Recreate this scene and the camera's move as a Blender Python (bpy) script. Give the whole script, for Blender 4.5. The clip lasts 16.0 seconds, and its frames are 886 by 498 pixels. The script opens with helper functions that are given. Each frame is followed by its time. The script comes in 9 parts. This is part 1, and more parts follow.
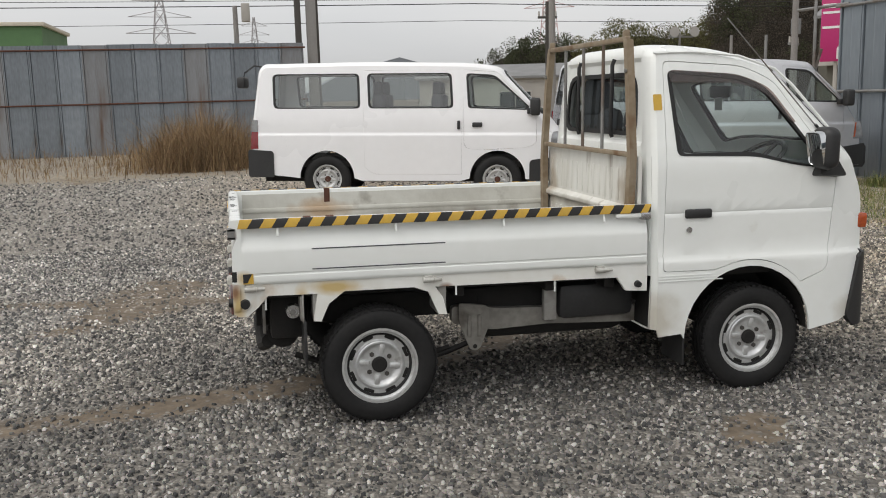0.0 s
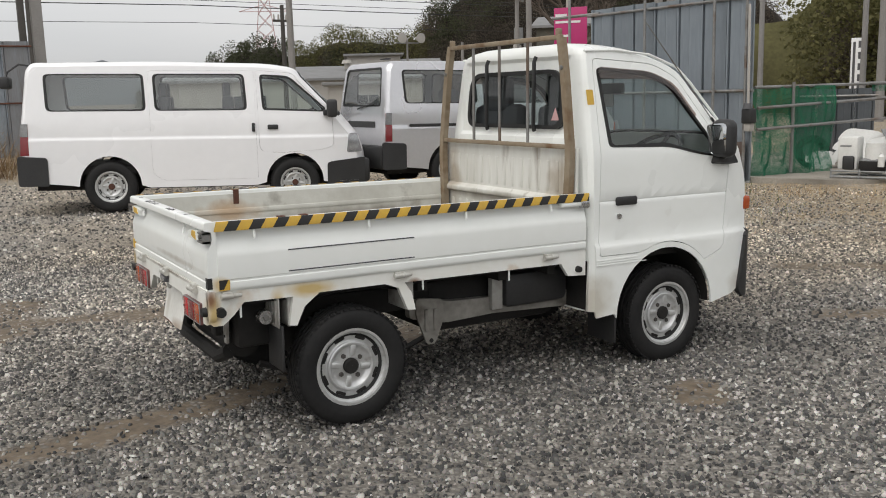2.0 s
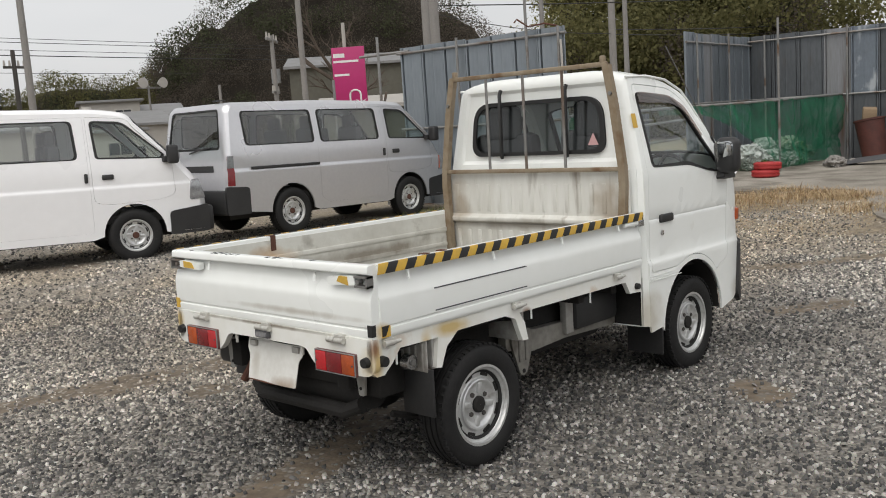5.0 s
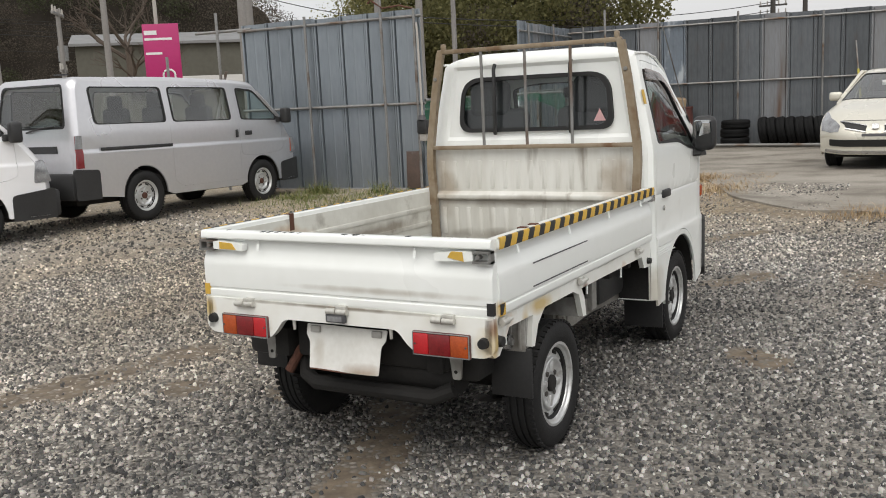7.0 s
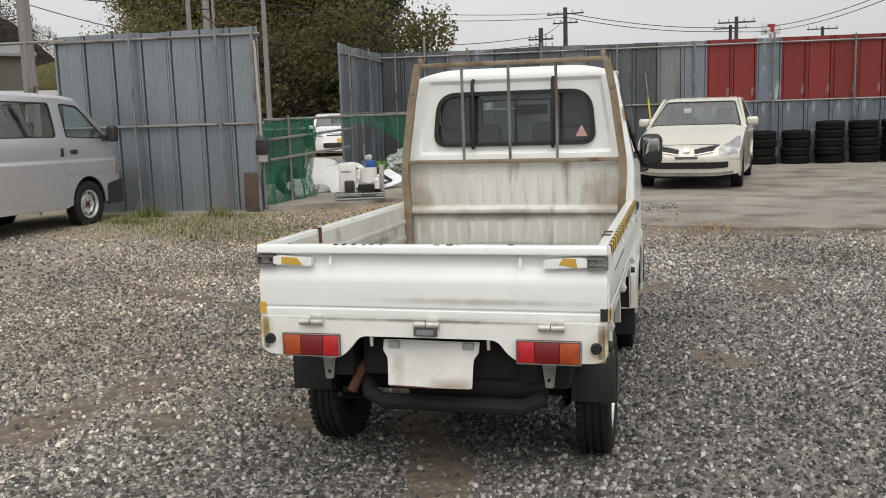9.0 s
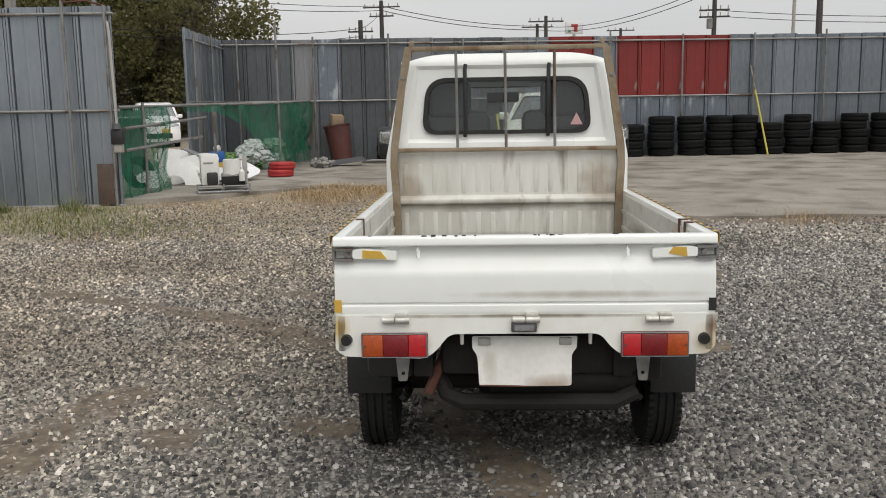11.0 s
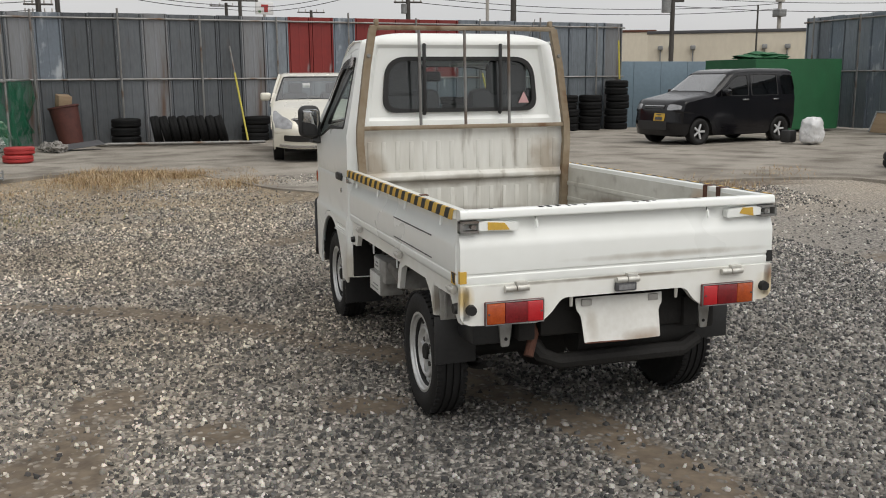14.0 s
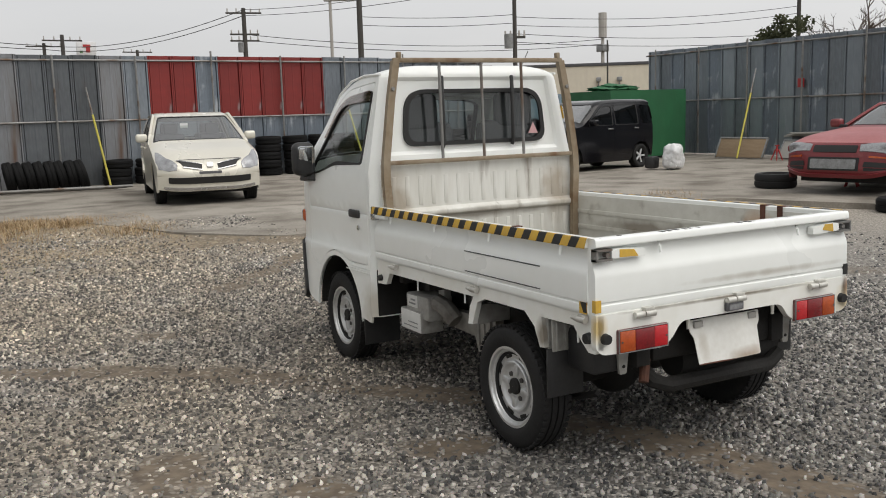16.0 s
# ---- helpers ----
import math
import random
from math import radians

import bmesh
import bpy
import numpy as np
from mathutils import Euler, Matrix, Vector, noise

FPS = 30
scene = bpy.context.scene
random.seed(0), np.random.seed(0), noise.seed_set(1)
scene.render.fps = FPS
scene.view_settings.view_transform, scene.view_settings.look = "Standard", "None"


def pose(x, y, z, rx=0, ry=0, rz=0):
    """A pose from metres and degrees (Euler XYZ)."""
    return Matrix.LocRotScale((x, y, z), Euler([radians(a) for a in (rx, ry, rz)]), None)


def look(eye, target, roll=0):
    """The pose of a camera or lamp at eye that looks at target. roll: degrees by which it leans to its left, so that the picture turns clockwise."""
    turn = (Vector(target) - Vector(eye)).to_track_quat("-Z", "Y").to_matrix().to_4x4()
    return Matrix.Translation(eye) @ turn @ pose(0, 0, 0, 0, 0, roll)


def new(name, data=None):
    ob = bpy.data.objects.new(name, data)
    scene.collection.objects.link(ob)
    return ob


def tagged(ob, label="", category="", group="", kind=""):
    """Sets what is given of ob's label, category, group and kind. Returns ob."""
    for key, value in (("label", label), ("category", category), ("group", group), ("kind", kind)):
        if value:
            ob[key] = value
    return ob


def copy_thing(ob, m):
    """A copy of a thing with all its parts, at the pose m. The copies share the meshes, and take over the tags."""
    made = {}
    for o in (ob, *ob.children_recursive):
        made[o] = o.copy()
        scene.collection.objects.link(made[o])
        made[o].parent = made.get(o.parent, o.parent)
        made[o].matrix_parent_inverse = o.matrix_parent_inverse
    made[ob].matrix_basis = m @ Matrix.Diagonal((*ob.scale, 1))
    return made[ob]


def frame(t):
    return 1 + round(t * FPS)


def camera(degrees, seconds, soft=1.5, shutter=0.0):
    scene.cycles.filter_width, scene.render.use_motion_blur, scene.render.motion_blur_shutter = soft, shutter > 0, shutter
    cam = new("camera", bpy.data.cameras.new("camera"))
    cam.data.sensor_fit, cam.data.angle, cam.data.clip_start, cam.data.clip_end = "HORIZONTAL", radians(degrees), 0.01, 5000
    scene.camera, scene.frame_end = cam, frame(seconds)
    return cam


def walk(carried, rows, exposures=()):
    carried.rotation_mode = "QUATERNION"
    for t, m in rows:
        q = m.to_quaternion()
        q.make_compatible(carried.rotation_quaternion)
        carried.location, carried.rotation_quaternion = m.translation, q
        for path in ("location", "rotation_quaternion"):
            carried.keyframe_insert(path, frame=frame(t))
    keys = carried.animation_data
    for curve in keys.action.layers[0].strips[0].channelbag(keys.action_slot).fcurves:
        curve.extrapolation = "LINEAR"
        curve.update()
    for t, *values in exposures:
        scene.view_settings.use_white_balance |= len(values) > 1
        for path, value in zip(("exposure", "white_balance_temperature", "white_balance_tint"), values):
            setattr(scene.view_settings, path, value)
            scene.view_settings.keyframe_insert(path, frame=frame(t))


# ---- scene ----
cam = camera(51.66, 16.0, soft=1.0)
PATH = [
    (0, (0.036, -4.655, 1.475), (0.476, -2.732, 1.146), -1.5),
    (0.5, (-0.254, -4.624, 1.451), (0.347, -2.744, 1.126), -1.3),
    (1, (-0.482, -4.562, 1.473), (0.255, -2.734, 1.133), -2.3),
    (1.5, (-0.722, -4.366, 1.463), (0.149, -2.595, 1.143), -2.0),
    (2, (-0.990, -4.251, 1.456), (0.007, -2.550, 1.122), -1.5),
    (2.5, (-1.221, -4.103, 1.467), (-0.138, -2.460, 1.113), -2.7),
    (3, (-1.404, -3.840, 1.467), (-0.201, -2.276, 1.137), -3.1),
    (3.5, (-1.667, -3.715, 1.482), (-0.371, -2.225, 1.162), -3.2),
    (4, (-1.845, -3.523, 1.481), (-0.492, -2.083, 1.169), -3.5),
    (4.2, (-1.916, -3.453, 1.478), (-0.556, -2.016, 1.184), -3.7),
    (6.5, (-2.710, -2.357, 1.493), (-1.035, -1.310, 1.180), -3.3),
    (7, (-2.788, -2.049, 1.472), (-1.067, -1.085, 1.144), -2.8),
    (7.5, (-2.911, -1.767, 1.463), (-1.117, -0.940, 1.149), -1.8),
    (8, (-3.046, -1.522, 1.474), (-1.201, -0.817, 1.159), -1.8),
    (8.5, (-3.065, -1.218, 1.477), (-1.185, -0.608, 1.175), -1.8),
    (9, (-3.203, -0.908, 1.456), (-1.288, -0.412, 1.162), -1.8),
    (11.5, (-3.140, 0.447, 1.440), (-1.169, 0.373, 1.109), -1.1),
    (12, (-3.159, 0.760, 1.451), (-1.206, 0.501, 1.104), -1.5),
    (12.5, (-3.106, 1.015, 1.435), (-1.179, 0.617, 1.079), -1.4),
    (13, (-3.047, 1.259, 1.442), (-1.132, 0.789, 1.105), -1.1),
    (13.5, (-3.119, 1.512, 1.462), (-1.225, 0.976, 1.108), -0.8),
    (14, (-3.078, 1.704, 1.440), (-1.201, 1.115, 1.076), -0.4),
    (14.5, (-2.929, 1.920, 1.426), (-1.072, 1.265, 1.077), -0.9),
    (15, (-2.865, 2.196, 1.434), (-1.053, 1.421, 1.096), -1.5),
    (15.5, (-2.739, 2.438, 1.429), (-0.964, 1.581, 1.094), -2.4),
    (16, (-2.579, 2.660, 1.434), (-0.832, 1.732, 1.141), -1.7),
]
# the clip brightens a little while the sky fills less of the picture
walk(cam, [(t, look(eye, target, roll)) for t, eye, target, roll in PATH],
     exposures=[(0, -0.05), (4, -0.03), (6.4, 0.0), (7.0, 0.1), (7.5, 0.07), (8.0, 0.03), (8.6, -0.01), (9.2, -0.02), (11.5, -0.1), (14.0, -0.1), (16, -0.04)])

# ---- world, sun, exposure: a bright overcast day ----
scene.view_settings.exposure = -0.06
world = bpy.data.worlds.new("overcast_sky")
scene.world = world
world.use_nodes = True
_wn, _wl = world.node_tree.nodes, world.node_tree.links
_wn.clear()
_sky = _wn.new("ShaderNodeTexSky")
_sky.sky_type, _sky.sun_disc = "NISHITA", False
_sky.sun_elevation, _sky.sun_rotation = radians(48), radians(200)
_sky.air_density, _sky.dust_density = 1.0, 3.0
_hsv = _wn.new("ShaderNodeHueSaturation")
_hsv.inputs["Saturation"].default_value = 0.12
_skybg = _wn.new("ShaderNodeBackground")
_skybg.inputs["Strength"].default_value = 0.06
_cloud = _wn.new("ShaderNodeBackground")
_tc = _wn.new("ShaderNodeTexCoord")
_map = _wn.new("ShaderNodeMapping")
_map.inputs["Scale"].default_value = (1.0, 1.0, 3.5)
_nz = _wn.new("ShaderNodeTexNoise")
_nz.inputs["Scale"].default_value, _nz.inputs["Detail"].default_value = 2.2, 5.0
_rmp = _wn.new("ShaderNodeValToRGB")
_rmp.color_ramp.elements[0].position, _rmp.color_ramp.elements[1].position = 0.3, 0.75
_rmp.color_ramp.elements[0].color = (0.72, 0.73, 0.745, 1)
_rmp.color_ramp.elements[1].color = (0.88, 0.87, 0.865, 1)
_cloud.inputs["Strength"].default_value = 0.62
_add = _wn.new("ShaderNodeAddShader")
_wo = _wn.new("ShaderNodeOutputWorld")
_wl.new(_sky.outputs["Color"], _hsv.inputs["Color"])
_wl.new(_hsv.outputs["Color"], _skybg.inputs["Color"])
_wl.new(_tc.outputs["Generated"], _map.inputs["Vector"])
_wl.new(_map.outputs["Vector"], _nz.inputs["Vector"])
_wl.new(_nz.outputs["Fac"], _rmp.inputs["Fac"])
_wl.new(_rmp.outputs["Color"], _cloud.inputs["Color"])
_wl.new(_skybg.outputs[0], _add.inputs[0])
_wl.new(_cloud.outputs[0], _add.inputs[1])
_wl.new(_add.outputs[0], _wo.inputs["Surface"])
_sun = bpy.data.lights.new("sun", "SUN")
_sun.energy, _sun.angle, _sun.color = 1.75, radians(60), (1.0, 0.955, 0.89)
_suno = new("sun", _sun)
_suno.matrix_world = look((-8, -1, 12), (0, 0, 0))

# ---- materials ----
def material(name, col, rough=0.6, metal=0.0, col2=None, big=1.5, fine=40.0, mix=0.5, bump=0.0, bump_scale=60.0,
             coat=0.0, dirt=None, dirt_at=(0.55, 0.75), dirt_scale=3.0, stretch=(1, 1, 1), spec=0.5, rand=0.0, rough_var=0.1):
    m = bpy.data.materials.new(name)
    m.use_nodes = True
    N, L = m.node_tree.nodes, m.node_tree.links
    b = N["Principled BSDF"]
    b.inputs["Roughness"].default_value, b.inputs["Metallic"].default_value = rough, metal
    b.inputs["Coat Weight"].default_value, b.inputs["Coat Roughness"].default_value = coat, 0.08
    b.inputs["Specular IOR Level"].default_value = spec
    col2 = col2 or tuple(c * 0.82 for c in col)
    tc, mp = N.new("ShaderNodeTexCoord"), N.new("ShaderNodeMapping")
    mp.inputs["Scale"].default_value = stretch
    L.new(tc.outputs["Object"], mp.inputs["Vector"])

    def nz(scale, detail=4.0):
        n = N.new("ShaderNodeTexNoise")
        n.inputs["Scale"].default_value, n.inputs["Detail"].default_value = scale, detail
        L.new(mp.outputs["Vector"], n.inputs["Vector"])
        return n

    def ramp(src, a, c):
        r = N.new("ShaderNodeMapRange")
        r.inputs["From Min"].default_value, r.inputs["From Max"].default_value = a, c
        L.new(src, r.inputs["Value"])
        return r.outputs["Result"]

    def mixc(fac, a, c):
        x = N.new("ShaderNodeMix")
        x.data_type = "RGBA"
        for sock, v in ((x.inputs["Factor"], fac), (x.inputs["A"], a), (x.inputs["B"], c)):
            if isinstance(v, tuple):
                sock.default_value = (*v, 1)
            elif isinstance(v, float):
                sock.default_value = v
            else:
                L.new(v, sock)
        return x.outputs["Result"]

    nb, nf = nz(big), nz(fine, 6.0)
    blend = N.new("ShaderNodeMath")
    blend.operation = "MULTIPLY_ADD"
    L.new(ramp(nf.outputs["Fac"], 0.3, 0.7), blend.inputs[0])
    blend.inputs[1].default_value = 1 - mix
    half = N.new("ShaderNodeMath")
    half.operation, half.inputs[1].default_value = "MULTIPLY", mix
    L.new(ramp(nb.outputs["Fac"], 0.35, 0.65), half.inputs[0])
    L.new(half.outputs[0], blend.inputs[2])
    out = mixc(blend.outputs[0], col, col2)
    if rand:
        oi, hs = N.new("ShaderNodeObjectInfo"), N.new("ShaderNodeHueSaturation")
        rr = N.new("ShaderNodeMapRange")
        rr.inputs["To Min"].default_value, rr.inputs["To Max"].default_value = 1 - rand, 1 + rand
        L.new(oi.outputs["Random"], rr.inputs["Value"])
        L.new(rr.outputs["Result"], hs.inputs["Value"])
        L.new(out, hs.inputs["Color"])
        out = hs.outputs["Color"]
    if dirt:
        nd = nz(dirt_scale, 8.0)
        out = mixc(ramp(nd.outputs["Fac"], *dirt_at), out, dirt)
    L.new(out, b.inputs["Base Color"])
    rv = N.new("ShaderNodeMapRange")
    rv.inputs["To Min"].default_value, rv.inputs["To Max"].default_value = max(0.02, rough - rough_var), min(1, rough + rough_var)
    L.new(nb.outputs["Fac"], rv.inputs["Value"])
    L.new(rv.outputs["Result"], b.inputs["Roughness"])
    if bump:
        bp, n2 = N.new("ShaderNodeBump"), nz(bump_scale, 5.0)
        bp.inputs["Strength"].default_value, bp.inputs["Distance"].default_value = bump, 0.01
        L.new(n2.outputs["Fac"], bp.inputs["Height"])
        L.new(bp.outputs["Normal"], b.inputs["Normal"])
    return m


def glass_material(name, tint, gloss=0.03, base=0.07):
    """A thin pane: clear or tinted, with gloss that grows towards grazing."""
    m = bpy.data.materials.new(name)
    m.use_nodes = True
    N, L = m.node_tree.nodes, m.node_tree.links
    N.clear()
    tr, gl, lw, pw, ad, mx, o = (N.new("ShaderNode" + k) for k in ("BsdfTransparent", "BsdfGlossy", "LayerWeight", "Math", "Math", "MixShader", "OutputMaterial"))
    tr.inputs["Color"].default_value = (*tint, 1)
    gl.inputs["Roughness"].default_value = gloss
    pw.operation, pw.inputs[1].default_value = "POWER", 4.0
    ad.operation, ad.inputs[1].default_value, ad.inputs[2].default_value = "MULTIPLY_ADD", 0.85, base
    L.new(lw.outputs["Facing"], pw.inputs[0])
    L.new(pw.outputs[0], ad.inputs[0])
    L.new(ad.outputs[0], mx.inputs[0])
    L.new(tr.outputs[0], mx.inputs[1])
    L.new(gl.outputs[0], mx.inputs[2])
    L.new(mx.outputs[0], o.inputs[0])
    return m


def stain(mat, spots, strength=1.0, grain=9.0):
    """Soft-edged stains: spots of (centre, half size, colour), broken up by noise."""
    N, L = mat.node_tree.nodes, mat.node_tree.links
    b = N["Principled BSDF"]
    tc = N.new("ShaderNodeTexCoord")
    n = N.new("ShaderNodeTexNoise")
    n.inputs["Scale"].default_value, n.inputs["Detail"].default_value = grain, 6.0
    L.new(tc.outputs["Object"], n.inputs["Vector"])
    for c, r, col in spots:
        mp, g, ad, mr, mx = (N.new("ShaderNode" + k) for k in ("Mapping", "TexGradient", "Math", "MapRange", "Mix"))
        mp.inputs["Location"].default_value = [-c[i] / r[i] for i in range(3)]
        mp.inputs["Scale"].default_value = [1 / v for v in r]
        g.gradient_type = "SPHERICAL"
        ad.operation, ad.inputs[1].default_value = "MULTIPLY_ADD", 1.0
        L.new(tc.outputs["Object"], mp.inputs["Vector"])
        L.new(mp.outputs["Vector"], g.inputs["Vector"])
        L.new(g.outputs["Fac"], ad.inputs[0])
        L.new(n.outputs["Fac"], ad.inputs[2])
        for key, v in (("From Min", 0.62), ("From Max", 1.25), ("To Min", 0.0), ("To Max", strength)):
            mr.inputs[key].default_value = v
        L.new(ad.outputs[0], mr.inputs["Value"])
        cl = N.new("ShaderNodeMath")
        cl.operation = "MULTIPLY"
        st = N.new("ShaderNodeMapRange")
        st.inputs["From Max"].default_value = 0.25
        L.new(g.outputs["Fac"], st.inputs["Value"])
        L.new(mr.outputs["Result"], cl.inputs[0])
        L.new(st.outputs["Result"], cl.inputs[1])
        mx.data_type = "RGBA"
        L.new(cl.outputs[0], mx.inputs["Factor"])
        L.new(b.inputs["Base Color"].links[0].from_socket, mx.inputs["A"])
        mx.inputs["B"].default_value = (*col, 1)
        L.new(mx.outputs["Result"], b.inputs["Base Color"])


M_white = material("truck_white_paint", (0.86, 0.88, 0.86), 0.3, col2=(0.81, 0.83, 0.8), big=1.2, fine=14, mix=0.6, coat=0.35, dirt=(0.5, 0.46, 0.38), dirt_at=(0.7, 1.05), dirt_scale=7)
M_bed = material("worn_bed_paint", (0.68, 0.68, 0.63), 0.5, col2=(0.52, 0.51, 0.46), big=2.5, fine=18, mix=0.6, dirt=(0.2, 0.175, 0.145), dirt_at=(0.6, 0.9), dirt_scale=9, bump=0.1)
M_head = material("streaked_head_board_paint", (0.7, 0.7, 0.66), 0.5, col2=(0.57, 0.56, 0.51), big=9, fine=30, mix=0.65, dirt=(0.16, 0.12, 0.08), dirt_at=(0.58, 0.82), dirt_scale=14, stretch=(1, 1, 0.16), bump=0.08)
M_bedfloor = material("dirty_bed_floor_paint", (0.36, 0.35, 0.32), 0.7, col2=(0.2, 0.185, 0.16), big=3, fine=25, mix=0.6, dirt=(0.09, 0.075, 0.06), dirt_at=(0.5, 0.7), dirt_scale=6, bump=0.2)
M_frame = material("rust_stained_white_paint", (0.84, 0.85, 0.82), 0.38, col2=(0.74, 0.73, 0.67), big=3, fine=16, mix=0.6, coat=0.2, dirt=(0.46, 0.27, 0.1), dirt_at=(0.63, 0.86), dirt_scale=5)
M_dusty = material("dusty_grey_brown_chassis", (0.26, 0.25, 0.225), 0.7, col2=(0.13, 0.12, 0.105), big=4, fine=30, dirt=(0.07, 0.058, 0.045), dirt_at=(0.55, 0.75), dirt_scale=7)
M_hinge = material("pale_zinc_hinge", (0.66, 0.66, 0.62), 0.35, 0.35, col2=(0.42, 0.4, 0.36), big=20, fine=60)
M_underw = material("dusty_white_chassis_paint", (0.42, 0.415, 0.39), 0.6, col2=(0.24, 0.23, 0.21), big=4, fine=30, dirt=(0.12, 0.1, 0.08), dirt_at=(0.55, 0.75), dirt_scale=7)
M_vanwhite = material("van_white_paint", (0.86, 0.86, 0.87), 0.28, col2=(0.82, 0.82, 0.83), big=0.7, fine=9, coat=0.5)
M_silver = material("silver_paint", (0.68, 0.68, 0.7), 0.3, 0.7, col2=(0.62, 0.62, 0.645), big=0.8, fine=20, coat=0.4)
M_cream = material("pearl_cream_paint", (0.68, 0.655, 0.57), 0.27, 0.2, col2=(0.63, 0.605, 0.525), big=0.8, fine=20, coat=0.5)
M_blackcar = material("black_paint", (0.005, 0.005, 0.0065), 0.16, col2=(0.007, 0.0065, 0.008), big=0.8, fine=20, coat=0.25, spec=0.3, rough_var=0.03)
M_redcar = material("faded_red_paint", (0.19, 0.02, 0.024), 0.36, col2=(0.145, 0.016, 0.02), big=1.0, fine=20, coat=0.2, dirt=(0.4, 0.16, 0.14), dirt_at=(0.6, 0.9))
M_hood = material("faded_pink_red_paint", (0.36, 0.10, 0.10), 0.4, col2=(0.26, 0.05, 0.052), big=1.5, fine=20)
M_black = material("black_plastic", (0.018, 0.018, 0.019), 0.5, col2=(0.03, 0.03, 0.03), big=4, fine=60, bump=0.08, bump_scale=200)
M_seal = material("black_rubber_seal", (0.012, 0.012, 0.012), 0.55)
M_rubber = material("tyre_rubber", (0.011, 0.011, 0.0115), 0.7, col2=(0.02, 0.0195, 0.019), big=6, fine=50, bump=0.15, bump_scale=150, dirt=(0.07, 0.065, 0.06), dirt_at=(0.64, 0.95), dirt_scale=10, spec=0.3)
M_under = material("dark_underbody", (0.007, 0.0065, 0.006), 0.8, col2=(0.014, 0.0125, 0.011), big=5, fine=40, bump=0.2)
M_rim = material("steel_wheel_paint", (0.66, 0.67, 0.67), 0.36, 0.55, col2=(0.5, 0.5, 0.49), big=9, fine=60, dirt=(0.16, 0.13, 0.11), dirt_at=(0.62, 0.85), dirt_scale=16)
M_alloy = material("silver_alloy_wheel", (0.72, 0.73, 0.74), 0.35, 0.3, col2=(0.58, 0.58, 0.59), big=9, fine=60)
M_tyre_old = material("worn_black_tyre_rubber", (0.0045, 0.0045, 0.005), 0.75, col2=(0.008, 0.008, 0.008), big=6, fine=50, bump=0.15, bump_scale=150, dirt=(0.022, 0.02, 0.019), dirt_at=(0.64, 0.95), dirt_scale=8, spec=0.2)
M_rack = material("rusty_galvanised_steel", (0.3, 0.25, 0.18), 0.6, 0.15, col2=(0.2, 0.145, 0.088), big=5, fine=30, dirt=(0.15, 0.085, 0.04), dirt_at=(0.56, 0.72), dirt_scale=7)
M_steel = material("galvanised_pipe", (0.3, 0.3, 0.295), 0.5, 0.5, col2=(0.19, 0.185, 0.175), big=2, fine=40, dirt=(0.13, 0.08, 0.05), dirt_at=(0.53, 0.72))
M_chrome = material("dull_chrome", (0.6, 0.6, 0.6), 0.25, 0.9, col2=(0.4, 0.4, 0.4), big=20, fine=80)
M_yellow = material("yellow_tape", (0.66, 0.41, 0.05), 0.5, col2=(0.52, 0.33, 0.06), big=12, fine=60)
M_tapeblk = material("black_tape", (0.02, 0.02, 0.02), 0.5)
M_red = material("red_lamp_lens", (0.23, 0.008, 0.012), 0.1, col2=(0.13, 0.005, 0.007), big=30, fine=120, coat=0.6, bump=0.2, bump_scale=300)
M_redbright = material("bright_red_reflector", (0.56, 0.011, 0.018), 0.08, col2=(0.4, 0.008, 0.013), big=30, fine=160, coat=0.7, bump=0.25, bump_scale=400)
M_lampedge = material("dull_red_lamp_edge", (0.06, 0.02, 0.019), 0.4, col2=(0.2, 0.09, 0.08), big=20, fine=80)
M_amber = material("amber_lamp_lens", (0.48, 0.085, 0.014), 0.1, col2=(0.32, 0.05, 0.009), big=30, fine=120, coat=0.6, bump=0.2, bump_scale=300)
M_clear = material("clear_lamp_lens", (0.42, 0.43, 0.44), 0.1, 0.3, col2=(0.16, 0.16, 0.17), big=9, fine=60, coat=0.8)
M_lemon = material("lemon_yellow_paint", (0.55, 0.47, 0.05), 0.5, col2=(0.42, 0.37, 0.08), big=4, fine=40)
M_mirror = material("mirror_glass", (0.7, 0.72, 0.73), 0.04, 1.0, col2=(0.62, 0.64, 0.65), big=2, fine=10, rough_var=0.02)
M_tub = material("red_brown_tub", (0.105, 0.031, 0.023), 0.7, col2=(0.06, 0.022, 0.018), big=5, fine=40, bump=0.1)
M_rust = material("rust", (0.13, 0.05, 0.028), 0.85, col2=(0.065, 0.03, 0.022), big=6, fine=40, bump=0.3)
M_plate = material("blanked_white_plate", (0.72, 0.72, 0.69), 0.5, col2=(0.6, 0.59, 0.55), big=6, fine=40, dirt=(0.35, 0.3, 0.24), dirt_at=(0.62, 0.8))
M_seat = material("dark_seat_cloth", (0.045, 0.045, 0.05), 0.9, col2=(0.07, 0.07, 0.075), big=5, fine=120, bump=0.2)
M_dash = material("grey_dashboard", (0.08, 0.08, 0.085), 0.6)
M_glass = glass_material("window_glass", (0.86, 0.93, 0.91))
M_dark_glass = glass_material("tinted_window_glass", (0.66, 0.71, 0.70))
M_van_glass = glass_material("pale_van_window_glass", (0.86, 0.9, 0.88), 0.03, 0.14)
M_pale_screen = glass_material("pale_sky_lit_windscreen", (0.82, 0.88, 0.85), 0.03, 0.48)
M_screen = glass_material("sky_lit_windscreen_glass", (0.8, 0.86, 0.83), 0.03, 0.24)
M_privacy = glass_material("privacy_window_glass", (0.05, 0.05, 0.055))
